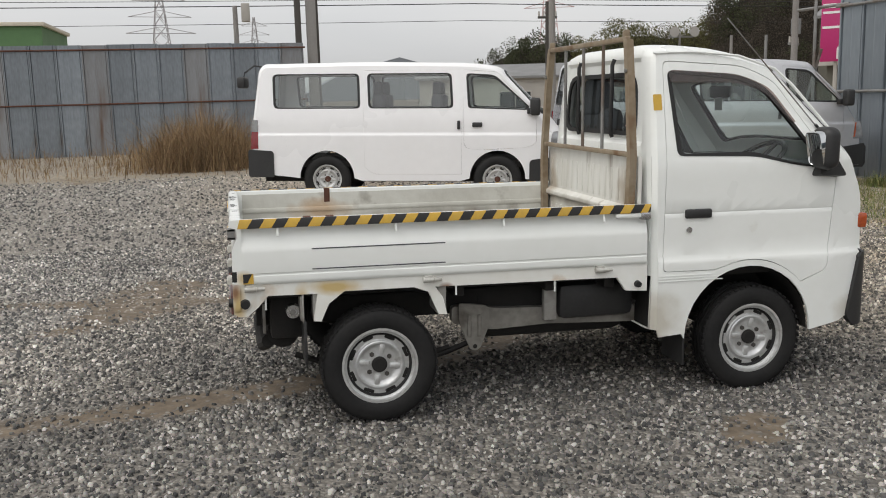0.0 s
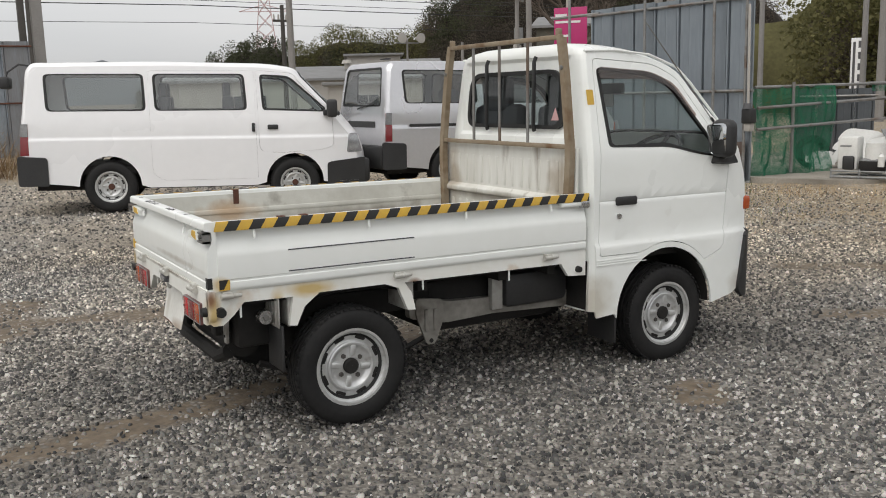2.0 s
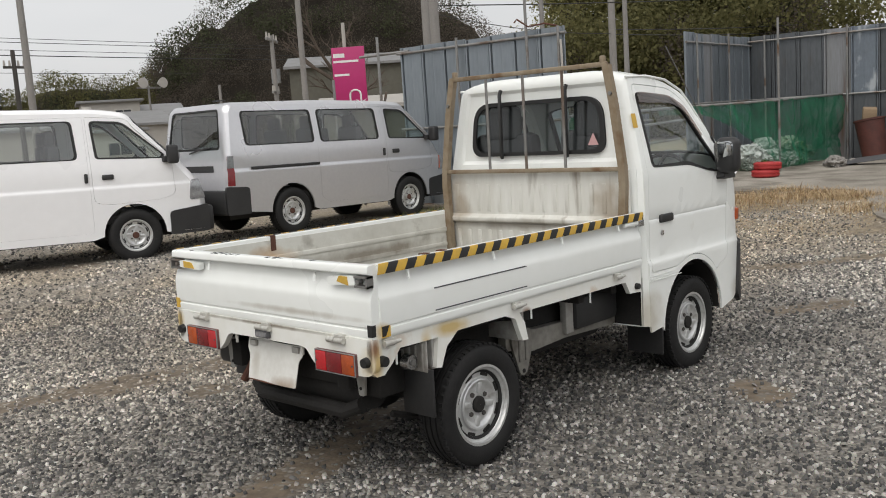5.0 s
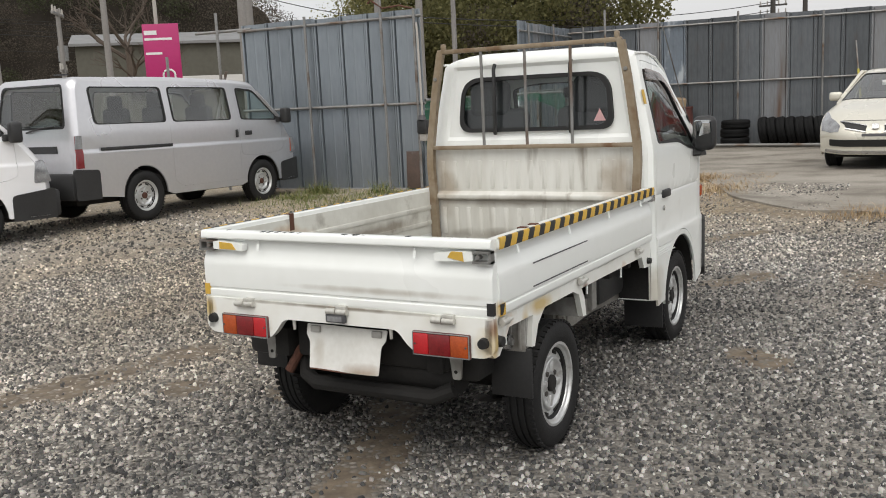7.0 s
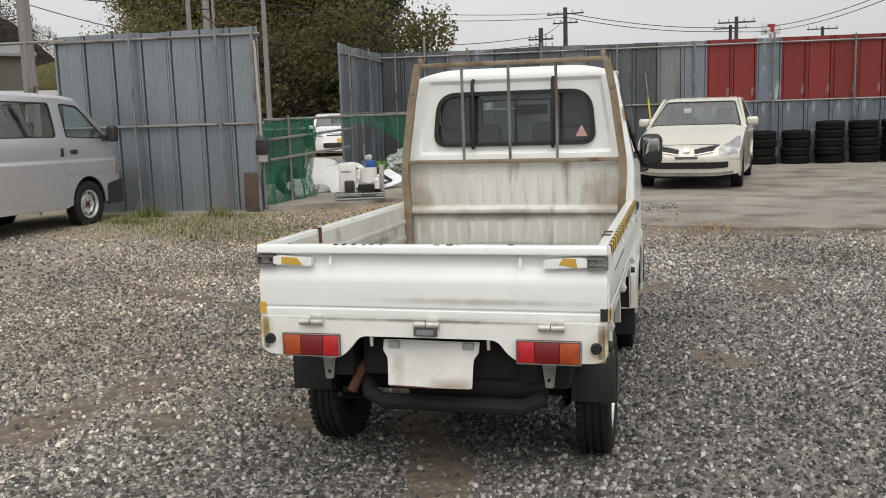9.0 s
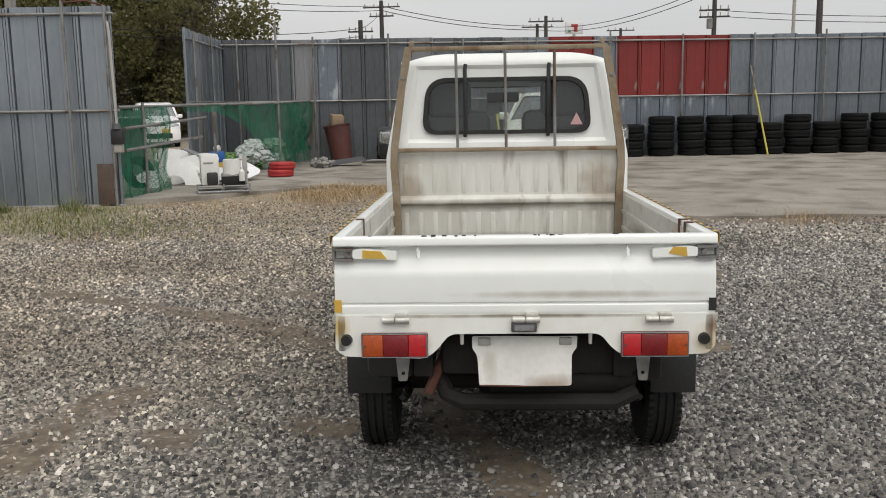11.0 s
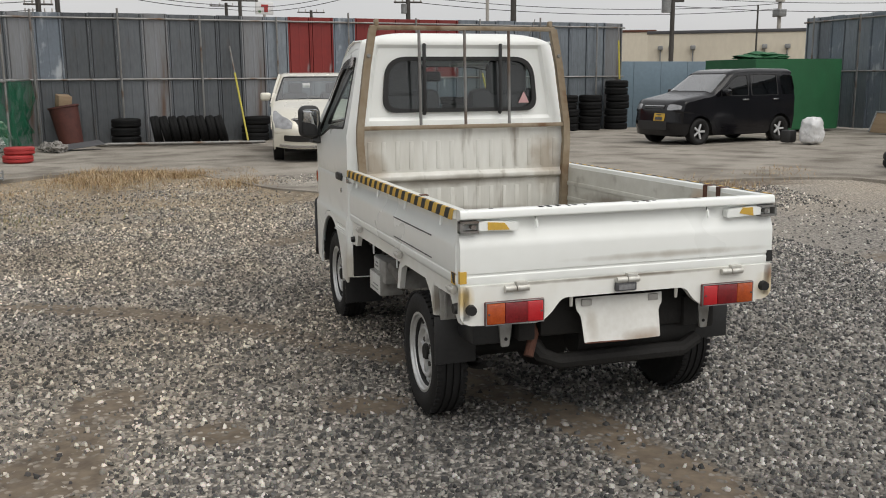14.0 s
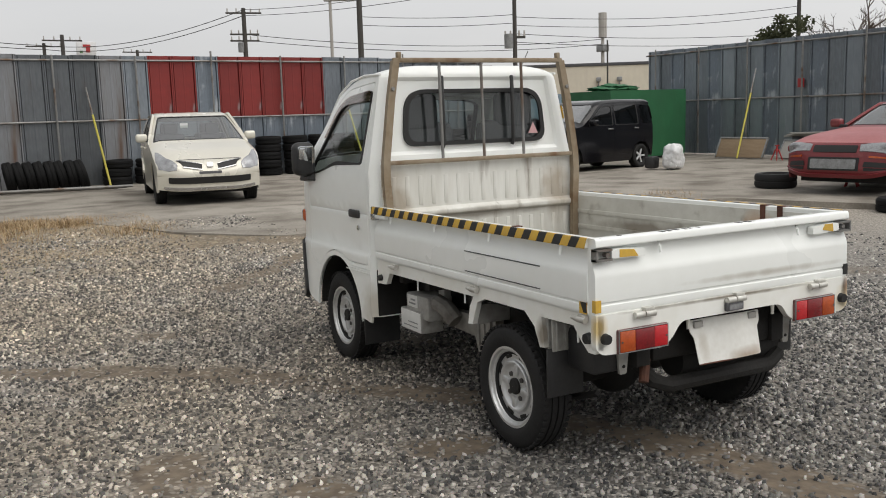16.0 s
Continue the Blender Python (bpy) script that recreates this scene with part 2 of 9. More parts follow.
M_visor = glass_material("smoked_visor", (0.66, 0.58, 0.55), 0.1)
M_panel = material("weathered_steel_panel", (0.27, 0.3, 0.33), 0.42, 0.6, col2=(0.15, 0.168, 0.188), big=0.9, fine=14, mix=0.5, rand=0.14, stretch=(1.5, 1.5, 0.35), dirt=(0.13, 0.1, 0.08), dirt_at=(0.62, 0.84), dirt_scale=1.6, bump=0.12, bump_scale=5)
M_panel_pale = material("pale_galvanised_panel", (0.33, 0.365, 0.4), 0.4, 0.65, col2=(0.23, 0.26, 0.285), big=0.9, fine=12, mix=0.6, rand=0.07, stretch=(1.5, 1.5, 0.3), dirt=(0.17, 0.17, 0.17), dirt_at=(0.62, 0.84), dirt_scale=1.5, bump=0.1, bump_scale=4)
M_panel_dark = material("dull_dark_steel_panel", (0.145, 0.156, 0.167), 0.45, 0.5, col2=(0.085, 0.092, 0.1), big=0.9, fine=14, mix=0.5, rand=0.2, stretch=(1.5, 1.5, 0.35), dirt=(0.1, 0.075, 0.058), dirt_at=(0.56, 0.78), dirt_scale=1.6, bump=0.12, bump_scale=5)
M_panel_rust = material("rust_streaked_panel", (0.26, 0.275, 0.295), 0.5, 0.4, col2=(0.18, 0.175, 0.175), big=1.2, fine=12, rand=0.12, stretch=(3.5, 3.5, 0.3), dirt=(0.13, 0.08, 0.055), dirt_at=(0.57, 0.76), dirt_scale=1.2, bump=0.1, bump_scale=5)
M_panel_red = material("red_painted_panel", (0.23, 0.024, 0.02), 0.5, 0.1, col2=(0.165, 0.02, 0.018), big=1.2, fine=14, rand=0.1, stretch=(1.5, 1.5, 0.5), dirt=(0.26, 0.2, 0.2), dirt_at=(0.66, 0.76), dirt_scale=2.2)
M_panel_white = material("panel_with_scraped_white_paint", (0.19, 0.225, 0.265), 0.45, 0.35, col2=(0.14, 0.16, 0.185), big=1.0, fine=14, rand=0.1, dirt=(0.42, 0.45, 0.48), dirt_at=(0.55, 0.66), dirt_scale=2.4, stretch=(1.5, 1.5, 0.7))
M_concrete = material("worn_concrete_slab", (0.37, 0.34, 0.295), 0.9, col2=(0.2, 0.18, 0.15), big=0.7, fine=38, mix=0.5, bump=0.8, bump_scale=60, dirt=(0.125, 0.108, 0.086), dirt_at=(0.46, 0.7), dirt_scale=1.3)
M_beige = material("beige_render_wall", (0.66, 0.61, 0.5), 0.85, col2=(0.56, 0.51, 0.42), big=0.4, fine=6, stretch=(1, 1, 0.4), bump=0.1)
M_bluefence = material("blue_grey_sheet_fence", (0.16, 0.22, 0.27), 0.5, 0.1, col2=(0.12, 0.17, 0.21), big=0.6, fine=9)
M_tarp = material("green_tarpaulin", (0.02, 0.13, 0.05), 0.6, col2=(0.015, 0.09, 0.035), big=1.5, fine=30, bump=0.4, bump_scale=6)
M_net = material("green_safety_net", (0.01, 0.15, 0.075), 0.8, col2=(0.008, 0.1, 0.05), big=2, fine=40)
M_pink = material("magenta_sign_board", (0.42, 0.02, 0.14), 0.4, col2=(0.38, 0.018, 0.12), big=1, fine=10)
M_signwhite = material("white_lettering", (0.75, 0.75, 0.75), 0.6)
M_pole = material("concrete_pole", (0.26, 0.25, 0.24), 0.85, col2=(0.2, 0.19, 0.18), big=1, fine=20)
M_darkpole = material("dark_weathered_pole", (0.07, 0.065, 0.06), 0.8, col2=(0.045, 0.04, 0.035), big=1, fine=20)
M_cable = material("power_cable", (0.03, 0.03, 0.03), 0.6)
M_pylon = material("painted_steel_lattice", (0.4, 0.38, 0.38), 0.6, 0.2)
M_pylon_red = material("red_white_lattice", (0.6, 0.42, 0.41), 0.6, 0.1)
M_bark = material("bark", (0.11, 0.085, 0.065), 0.9, col2=(0.07, 0.055, 0.045), big=3, fine=30, bump=0.4)
M_roof = material("grey_roof_sheet", (0.22, 0.22, 0.22), 0.6, 0.1)
M_house = material("pale_house_wall", (0.42, 0.4, 0.37), 0.85)
M_darkwin = material("dark_window", (0.03, 0.035, 0.04), 0.15)
M_whiteplastic = material("white_plastic", (0.72, 0.72, 0.7), 0.45, col2=(0.6, 0.6, 0.57), big=4, fine=30)
M_blue = material("blue_plastic", (0.03, 0.12, 0.4), 0.45)
M_redplastic = material("red_painted_tyre", (0.42, 0.03, 0.03), 0.55, col2=(0.3, 0.025, 0.025), big=5, fine=40)
M_bag = material("crumpled_plastic_bag", (0.34, 0.38, 0.35), 0.35, col2=(0.16, 0.21, 0.17), big=6, fine=20, bump=0.6, bump_scale=14)
M_wood = material("weathered_board", (0.3, 0.22, 0.14), 0.8, col2=(0.22, 0.155, 0.095), big=2, fine=20, stretch=(1, 1, 6))
M_grey = material("grey_machine_paint", (0.3, 0.31, 0.31), 0.5, 0.2, col2=(0.16, 0.16, 0.16), big=8, fine=40)

_rusty, _ochre, _grime = (0.2, 0.085, 0.035), (0.56, 0.4, 0.14), (0.2, 0.17, 0.13)
stain(M_frame, [((0.44, -0.66, 0.66), (0.16, 0.2, 0.05), _ochre), ((0.3, -0.66, 0.6), (0.05, 0.2, 0.12), _ochre), ((0.02, -0.66, 0.6), (0.05, 0.1, 0.12), _ochre), ((0.01, -0.66, 0.66), (0.03, 0.04, 0.07), _rusty), ((0.95, -0.66, 0.62), (0.05, 0.2, 0.04), _rusty),
                ((0.0, 0.66, 0.65), (0.05, 0.06, 0.08), _ochre), ((0.02, 0.0, 0.69), (0.1, 0.7, 0.012), _grime), ((0.36, 0.66, 0.56), (0.06, 0.2, 0.1), _grime)], 0.9)
stain(M_white, [((1.98, -0.68, 0.4), (0.2, 0.1, 0.2), (0.5, 0.46, 0.38)), ((1.98, 0.68, 0.4), (0.2, 0.1, 0.2), (0.5, 0.46, 0.38)), ((0.05, -0.66, 0.72), (0.05, 0.06, 0.05), _ochre), ((3.1, -0.66, 0.4), (0.2, 0.1, 0.12), (0.5, 0.46, 0.38)), ((0.02, -0.2, 0.765), (0.06, 0.6, 0.02), (0.45, 0.42, 0.36))], 0.75)
stain(M_bed, [((0.45, -0.63, 0.88), (0.12, 0.06, 0.12), (0.5, 0.3, 0.16)), ((0.5, 0.63, 0.85), (0.25, 0.06, 0.1), (0.5, 0.34, 0.2)), ((1.2, 0.63, 0.8), (0.7, 0.06, 0.06), _grime), ((1.2, -0.63, 0.8), (0.7, 0.06, 0.06), _grime)], 0.8)
stain(M_head, [((1.9, 0.1, 0.9), (0.1, 0.7, 0.05), _grime), ((1.9, -0.5, 1.0), (0.1, 0.15, 0.25), (0.3, 0.24, 0.17)), ((1.9, 0.55, 1.0), (0.1, 0.12, 0.25), (0.3, 0.24, 0.17)), ((1.9, 0.0, 0.7), (0.1, 0.7, 0.06), _grime)], 0.7)
stain(M_plate, [((-0.02, -0.1, 0.44), (0.1, 0.15, 0.05), (0.25, 0.16, 0.09)), ((-0.02, 0.12, 0.5), (0.1, 0.04, 0.12), (0.4, 0.36, 0.3))], 0.8)


# ---- tools for meshes ----
from mathutils.geometry import tessellate_polygon


def finish(name, bm, mat, parent=None, label="", angle=32):
    me = bpy.data.meshes.new(name)
    bmesh.ops.recalc_face_normals(bm, faces=bm.faces)
    for fc in bm.faces:
        fc.smooth = True
    bm.to_mesh(me)
    bm.free()
    me.set_sharp_from_angle(angle=radians(angle))
    for mm in (mat if isinstance(mat, (list, tuple)) else (mat,)):
        me.materials.append(mm)
    ob = new(name, me)
    if parent:
        ob.parent = parent
    if label:
        ob["label"] = label
    return ob


def part(name, bm, mat, parent, label=""):
    return finish(name, bm, mat, parent, label)


def thing(name, label, category, group="", kind="", m=None):
    e = new(name)
    if m is not None:
        e.matrix_basis = m
    return tagged(e, label, category, group, kind)


def solid(name, bm, mat, label, category, group="", kind="", m=None):
    ob = finish(name, bm, mat)
    if m is not None:
        ob.matrix_basis = m
    return tagged(ob, label, category, group, kind)


def box(bm, x0, x1, y0, y1, z0, z1, bevel=0.0, m=None, seg=2):
    r = bmesh.ops.create_cube(bm, size=1.0, matrix=Matrix.Translation(((x0 + x1) / 2, (y0 + y1) / 2, (z0 + z1) / 2)) @ Matrix.Diagonal((abs(x1 - x0), abs(y1 - y0), abs(z1 - z0), 1)))
    vs = r["verts"]
    if bevel:
        es = list({e for v in vs for e in v.link_edges})
        o = bmesh.ops.bevel(bm, geom=es, offset=bevel, segments=seg, affect="EDGES", profile=0.5)
        vs = list({v for fc in o["faces"] for v in fc.verts} | {v for v in vs if v.is_valid})
    if m is not None:
        bmesh.ops.transform(bm, matrix=m, verts=vs)
    return bm


def boxm(*a, **k):
    return box(bmesh.new(), *a, **k)


def rod(bm, p, q, r, r2=None, seg=10):
    p, q = Vector(p), Vector(q)
    d = q - p
    m = Matrix.Translation((p + q) / 2) @ d.to_track_quat("Z", "Y").to_matrix().to_4x4()
    bmesh.ops.create_cone(bm, cap_ends=True, segments=seg, radius1=r, radius2=r if r2 is None else r2, depth=d.length, matrix=m)
    return bm


def rodm(*a, **k):
    return rod(bmesh.new(), *a, **k)


def tube(bm, pts, r, seg=8):
    """A round bar swept along points."""
    pts = [Vector(p) for p in pts]
    rings = []
    for i, p in enumerate(pts):
        d = (pts[min(i + 1, len(pts) - 1)] - pts[max(i - 1, 0)]).normalized()
        a = d.cross(Vector((0, 0, 1)) if abs(d.z) < 0.9 else Vector((1, 0, 0))).normalized()
        c = d.cross(a)
        rings.append([bm.verts.new(p + r * (math.cos(2 * math.pi * k / seg) * a + math.sin(2 * math.pi * k / seg) * c)) for k in range(seg)])
    for A, B in zip(rings, rings[1:]):
        for k in range(seg):
            bm.faces.new((A[k], A[(k + 1) % seg], B[(k + 1) % seg], B[k]))
    bm.faces.new(rings[0])
    bm.faces.new(rings[-1])
    return bm


def lathe(bm, prof, seg=40, axis="y"):
    """Turns (radius, offset) pairs round an axis."""
    rings = []
    for r, h in prof:
        ring = []
        for k in range(seg):
            a = 2 * math.pi * k / seg
            c, s = r * math.cos(a), r * math.sin(a)
            ring.append(bm.verts.new((c, h, s) if axis == "y" else (c, s, h)))
        rings.append(ring)
    for A, B in zip(rings, rings[1:]):
        for k in range(seg):
            bm.faces.new((A[k], A[(k + 1) % seg], B[(k + 1) % seg], B[k]))
    return bm


def prism(bm, pts, fn0, fn1):
    """A closed outline carried from fn0 to fn1, with caps."""
    A, B = [bm.verts.new(fn0(u, v)) for u, v in pts], [bm.verts.new(fn1(u, v)) for u, v in pts]
    n = len(pts)
    for k in range(n):
        bm.faces.new((A[k], A[(k + 1) % n], B[(k + 1) % n], B[k]))
    for ring, back in ((A, True), (B, False)):
        for t in tessellate_polygon([[(u, v, 0) for u, v in pts]]):
            try:
                bm.faces.new([ring[i] for i in t])
            except ValueError:
                pass
    return bm


def rpoly(pts, n=5):
    """Rounded outline from (u, v, radius) corners."""
    out, k = [], len(pts)
    for i in range(k):
        p, a, b = Vector(pts[i][:2]), Vector(pts[i - 1][:2]), Vector(pts[(i + 1) % k][:2])
        r = pts[i][2] if len(pts[i]) > 2 else 0
        if not r:
            out.append(tuple(p))
            continue
        d1, d2 = (a - p), (b - p)
        r = min(r, d1.length * 0.49, d2.length * 0.49)
        p1, p2 = p + d1.normalized() * r, p + d2.normalized() * r
        for j in range(n + 1):
            t = j / n
            out.append(tuple((1 - t) ** 2 * p1 + 2 * t * (1 - t) * p + t * t * p2))
    return out


def arc(cx, cz, r, a0, a1, n=14):
    return [(cx + r * math.cos(radians(a0 + (a1 - a0) * k / n)), cz + r * math.sin(radians(a0 + (a1 - a0) * k / n))) for k in range(n + 1)]


def thicken(bm, thick):
    """Gives an open plate a second face thick behind the first, and closes its edges."""
    bm.normal_update()
    faces, rim = bm.faces[:], [e for e in bm.edges if len(e.link_faces) == 1]
    norm = {}
    for fc in faces:
        a, n = fc.calc_area(), fc.normal
        for v in fc.verts:
            norm[v] = norm.get(v, Vector()) + n * a
    twin = {v: bm.verts.new(v.co - n.normalized() * thick) for v, n in norm.items()}
    for e in rim:
        a, b = e.verts
        bm.faces.new((a, b, twin[b], twin[a]))
    for fc in faces:
        bm.faces.new([twin[v] for v in reversed(fc.verts)])


def sheet(outline, holes, fn, us=(), vs=(), thick=0.0, bm=None):
    """A plate with holes: an outline in (u, v), cut at the given lines and bent by fn(u, v)."""
    own = bmesh.new()
    loops = [[(u, v, 0) for u, v in o] for o in (outline, *holes)]
    flat = [own.verts.new(p) for lp in loops for p in lp]
    for t in tessellate_polygon(loops):
        try:
            own.faces.new([flat[i] for i in t])
        except ValueError:
            pass
    for axis, cuts in ((0, us), (1, vs)):
        for c in cuts:
            no = (1, 0, 0) if axis == 0 else (0, 1, 0)
            co = (c, 0, 0) if axis == 0 else (0, c, 0)
            bmesh.ops.bisect_plane(own, geom=own.verts[:] + own.edges[:] + own.faces[:], plane_co=co, plane_no=no, dist=1e-5)
    for v in own.verts:
        v.co = fn(v.co.x, v.co.y)
    bmesh.ops.remove_doubles(own, verts=own.verts, dist=1e-6)
    bmesh.ops.recalc_face_normals(own, faces=own.faces)
    if thick:
        thicken(own, thick)
    if bm is None:
        return own
    me = bpy.data.meshes.new("tmp")
    own.to_mesh(me)
    own.free()
    bm.from_mesh(me)
    bpy.data.meshes.remove(me)
    return bm


def lin(a, b, n):
    return [a + (b - a) * k / n for k in range(1, n)]


# ---- a body shell: a profile strip (back, roof, bonnet, front) and two sides ----
class Shell:
    def __init__(self, profile, width, r_top=0.05, r_front=0.12, r_back=0.05, t_top=0.86, t_front=0.45, t_back=0.85):
        self.p = [Vector(q) for q in profile]
        self.w = width
        self.s = [0.0]
        for a, b in zip(self.p, self.p[1:]):
            self.s.append(self.s[-1] + (b - a).length)
        self.r, self.t = (r_top, r_front, r_back), (t_top, t_front, t_back)

    def at(self, s):
        s = min(max(s, 0), self.s[-1] - 1e-6)
        i = max(k for k, v in enumerate(self.s) if v <= s)
        i = min(i, len(self.p) - 2)
        f = (s - self.s[i]) / (self.s[i + 1] - self.s[i])
        q = self.p[i].lerp(self.p[i + 1], f)

        def nrm(j):
            d = (self.p[min(j + 1, len(self.p) - 1)] - self.p[max(j - 1, 0)]).normalized()
            return Vector((-d.y, d.x))
        n = nrm(i).lerp(nrm(i + 1), f).normalized()
        fr, bk = max(0, n.x) ** 1.5, max(0, -n.x) ** 1.5
        mixv = lambda v: v[0] * (1 - fr - bk if fr + bk < 1 else 0) + v[1] * fr + v[2] * bk
        return q, n, mixv(self.r), min(0.95, mixv(self.t))

    def near(self, x, z):
        best = min((((self.p[i].lerp(self.p[i + 1], k / 10) - Vector((x, z))).length, self.s[i] + (self.s[i + 1] - self.s[i]) * k / 10)) for i in range(len(self.p) - 1) for k in range(11))
        return best[1]

    def strip(self, off=0.0):
        """fn(s, v), v from -1 to 1 across."""
        def fn(s, v):
            q, n, r, t0 = self.at(s)
            t = abs(v)
            d = r * max(0.0, (t - t0) / (1 - t0)) ** 2.2
            e = q - n * (d - off)
            inner = q - n * r
            return (e.x, v * (self.w(inner.x, inner.y) - (off if off < 0 else 0)), e.y)
        return fn

    def strip_y(self, off=0.0):
        """fn(s, y) with y in metres."""
        base = self.strip(off)

        def fn(s, y):
            q, n, r, t0 = self.at(s)
            inner = q - n * r
            return base(s, max(-1, min(1, y / self.w(inner.x, inner.y))))
        return fn

    def inset(self):
        out = []
        for i, s in enumerate(self.s):
            q, n, r, _ = self.at(s)
            out.append(tuple(q - n * r))
        return out

    def side(self, sgn, off=0.0):
        return lambda x, z: (x, sgn * (self.w(x, z) + off), z)


def wheel_parts(R, rim, width, style="steel", seg=40):
    """Meshes of a tyre, a rim and a hub about the origin, outer face towards -y."""
    h = width / 2
    t = bmesh.new()
    prof = [(rim - 0.004, -h * 0.72), (rim + 0.008, -h * 0.86), (rim + (R - rim) * 0.35, -h), (rim + (R - rim) * 0.7, -h * 0.97), (R - 0.014, -h * 0.86), (R - 0.003, -h * 0.72)]
    for c in (-0.42, 0.0, 0.42):
        prof += [(R, h * c - 0.012 - (0.0)), (R, h * c - 0.005), (R - 0.008, h * c - 0.004), (R - 0.008, h * c + 0.004), (R, h * c + 0.005), (R, h * c + 0.012)]
    prof += [(R - 0.003, h * 0.72), (R - 0.014, h * 0.86), (rim + (R - rim) * 0.7, h * 0.97), (rim + (R - rim) * 0.35, h), (rim, h * 0.8), (rim - 0.03, h * 0.5), (rim - 0.03, -h * 0.5), (rim - 0.004, -h * 0.72)]
    lathe(t, prof, seg)
    # shoulder blocks
    for k in range(seg + 12):
        a = 2 * math.pi * k / (seg + 12)
        for sg in (-1, 1):
            mm = Matrix.Rotation(a, 4, "Y") @ Matrix.Translation((R - 0.004, sg * h * 0.76, 0))
            box(t, -0.004, 0.005, -h * 0.14, h * 0.14, -0.009, 0.009, m=mm)
    rm = bmesh.new()
    if style == "steel":
        lathe(rm, [(rim + 0.004, -h * 0.74), (rim + 0.007, -h * 0.86), (rim - 0.004, -h * 0.86), (rim * 0.95, -h * 0.72), (rim * 0.9, -h * 0.66), (rim * 0.87, -h * 0.48),
                   (rim * 0.85, -h * 0.42), (rim * 0.7, -h * 0.4), (rim * 0.675, -h * 0.44), (rim * 0.66, -h * 0.56), (rim * 0.63, -h * 0.6), (rim * 0.59, -h * 0.58), (rim * 0.52, -h * 0.42), (rim * 0.46, -h * 0.38), (rim * 0.3, -h * 0.42), (rim * 0.22, -h * 0.44), (rim * 0.2, -h * 0.3), (0.001, -h * 0.3)], seg)
    else:
        lathe(rm, [(rim + 0.004, -h * 0.74), (rim + 0.006, -h * 0.82), (rim - 0.008, -h * 0.8), (rim - 0.02, -h * 0.5), (rim - 0.03, -h * 0.1), (rim * 0.3, h * 0.1), (0.001, h * 0.1)], seg)
    extra = bmesh.new()
    slots = bmesh.new()
    if style == "steel":
        box(slots, -rim * 0.055, rim * 0.055, -0.006, 0.012, -rim * 0.16, rim * 0.16, bevel=0.007)
        # one pressed rib between hub and rim
        box(extra, -rim * 0.16, rim * 0.15, -0.01, 0.012, -rim * 0.085, rim * 0.085, bevel=0.009)
    else:
        n = 5
        for k in range(n):
            a = 2 * math.pi * k / n
            mm = Matrix.Rotation(a, 4, "Y") @ Matrix.Translation((rim * 0.5, -h * 0.55, 0))
            box(extra, -rim * 0.46, rim * 0.46, -0.012, 0.02, -rim * 0.12, rim * 0.12, bevel=0.008, m=mm)
        rod(extra, (0, -h * 0.4, 0), (0, -h * 0.72, 0), rim * 0.2, rim * 0.17, 16)
    return t, rm, extra, slots


def wheel(parent, x, y, R, rim, width, style, rim_mat, name="wheel", z=None, cap=None):
    """A wheel under its vehicle: tyre, rim, hub. Outer face away from y = 0."""
    t, rm, ex, sl = wheel_parts(R, rim, width, style)
    w = new(name)
    w.parent = parent
    w.matrix_basis = Matrix.Translation((x, y, R if z is None else z)) @ (Matrix.Rotation(math.pi, 4, "Z") if y > 0 else Matrix())
    part("tyre", t, M_rubber, w)
    part("rim", rm, rim_mat if style == "steel" else M_under, w)
    rib = part("pressed_rib" if style == "steel" else "spokes", ex, rim_mat, w)
    if style == "steel":
        h, n = width / 2, 8
        for k in range(4):
            o = rib if k == 0 else rib.copy()
            if k:
                scene.collection.objects.link(o)
            o.matrix_basis = Matrix.Rotation(-2 * math.pi * (k + 0.4) / 4 - 0.785, 4, "Y") @ Matrix.Translation((rim * 0.43, -h * 0.44, 0))
        # slots are solid blocks; the shade inside an opening is put into their colour
        first = part("rim_slot", sl, M_under, w, "slot in the steel rim, its inner shade painted near-black")
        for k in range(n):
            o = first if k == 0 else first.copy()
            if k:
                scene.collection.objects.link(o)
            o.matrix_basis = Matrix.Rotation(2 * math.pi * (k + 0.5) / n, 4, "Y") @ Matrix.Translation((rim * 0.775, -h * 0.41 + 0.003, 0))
        for k in range(4):
            a = 2 * math.pi * (k + 0.4) / 4
            c, s = math.cos(a) * rim * 0.34, math.sin(a) * rim * 0.34
            part("lug_nut", rodm((c, -h * 0.36, s), (c, -h * 0.5, s), 0.0125, 0.011, 6), M_darkpole, w)
        part("hub_cap", lathe(bmesh.new(), [(rim * 0.21, -width * 0.2), (rim * 0.21, -width * 0.29), (rim * 0.17, -width * 0.32), (0.001, -width * 0.32)], 20), cap or M_under, w, "dark centre cap")
    else:
        sl.free()
    return w


# ---- ground ----
TRACKS = [[(-2.4, -0.5), (-1.1, -0.2), (-0.4, -0.13), (0.0, -0.04), (0.42, 0.08), (0.78, 0.28), (1.2, 0.32), (1.58, 0.6), (1.97, 0.93), (2.5, 1.33), (2.9, 1.8), (3.2, 2.35), (3.36, 2.7), (3.8, 3.5)],
          [(-2.6, 2.85), (-1.72, 2.65), (-0.9, 2.45), (-0.15, 2.33), (0.3, 2.24), (0.8, 2.12), (1.22, 1.97)], [(0.3, 2.13), (0.65, 2.06), (1.0, 2.0), (1.25, 1.94)],
          [(0.82, 0.95), (0.77, 0.8)], [(3.8, 1.58), (3.76, 1.48)], [(0.7, 1.56), (0.64, 1.52)],
          [(5.2, 0.66), (5.7, 0.2), (6.1, -0.13), (6.5, -0.4)], [(4.1, -0.5), (4.5, -0.8)], [(2.3, -1.1), (2.2, -1.22)]]


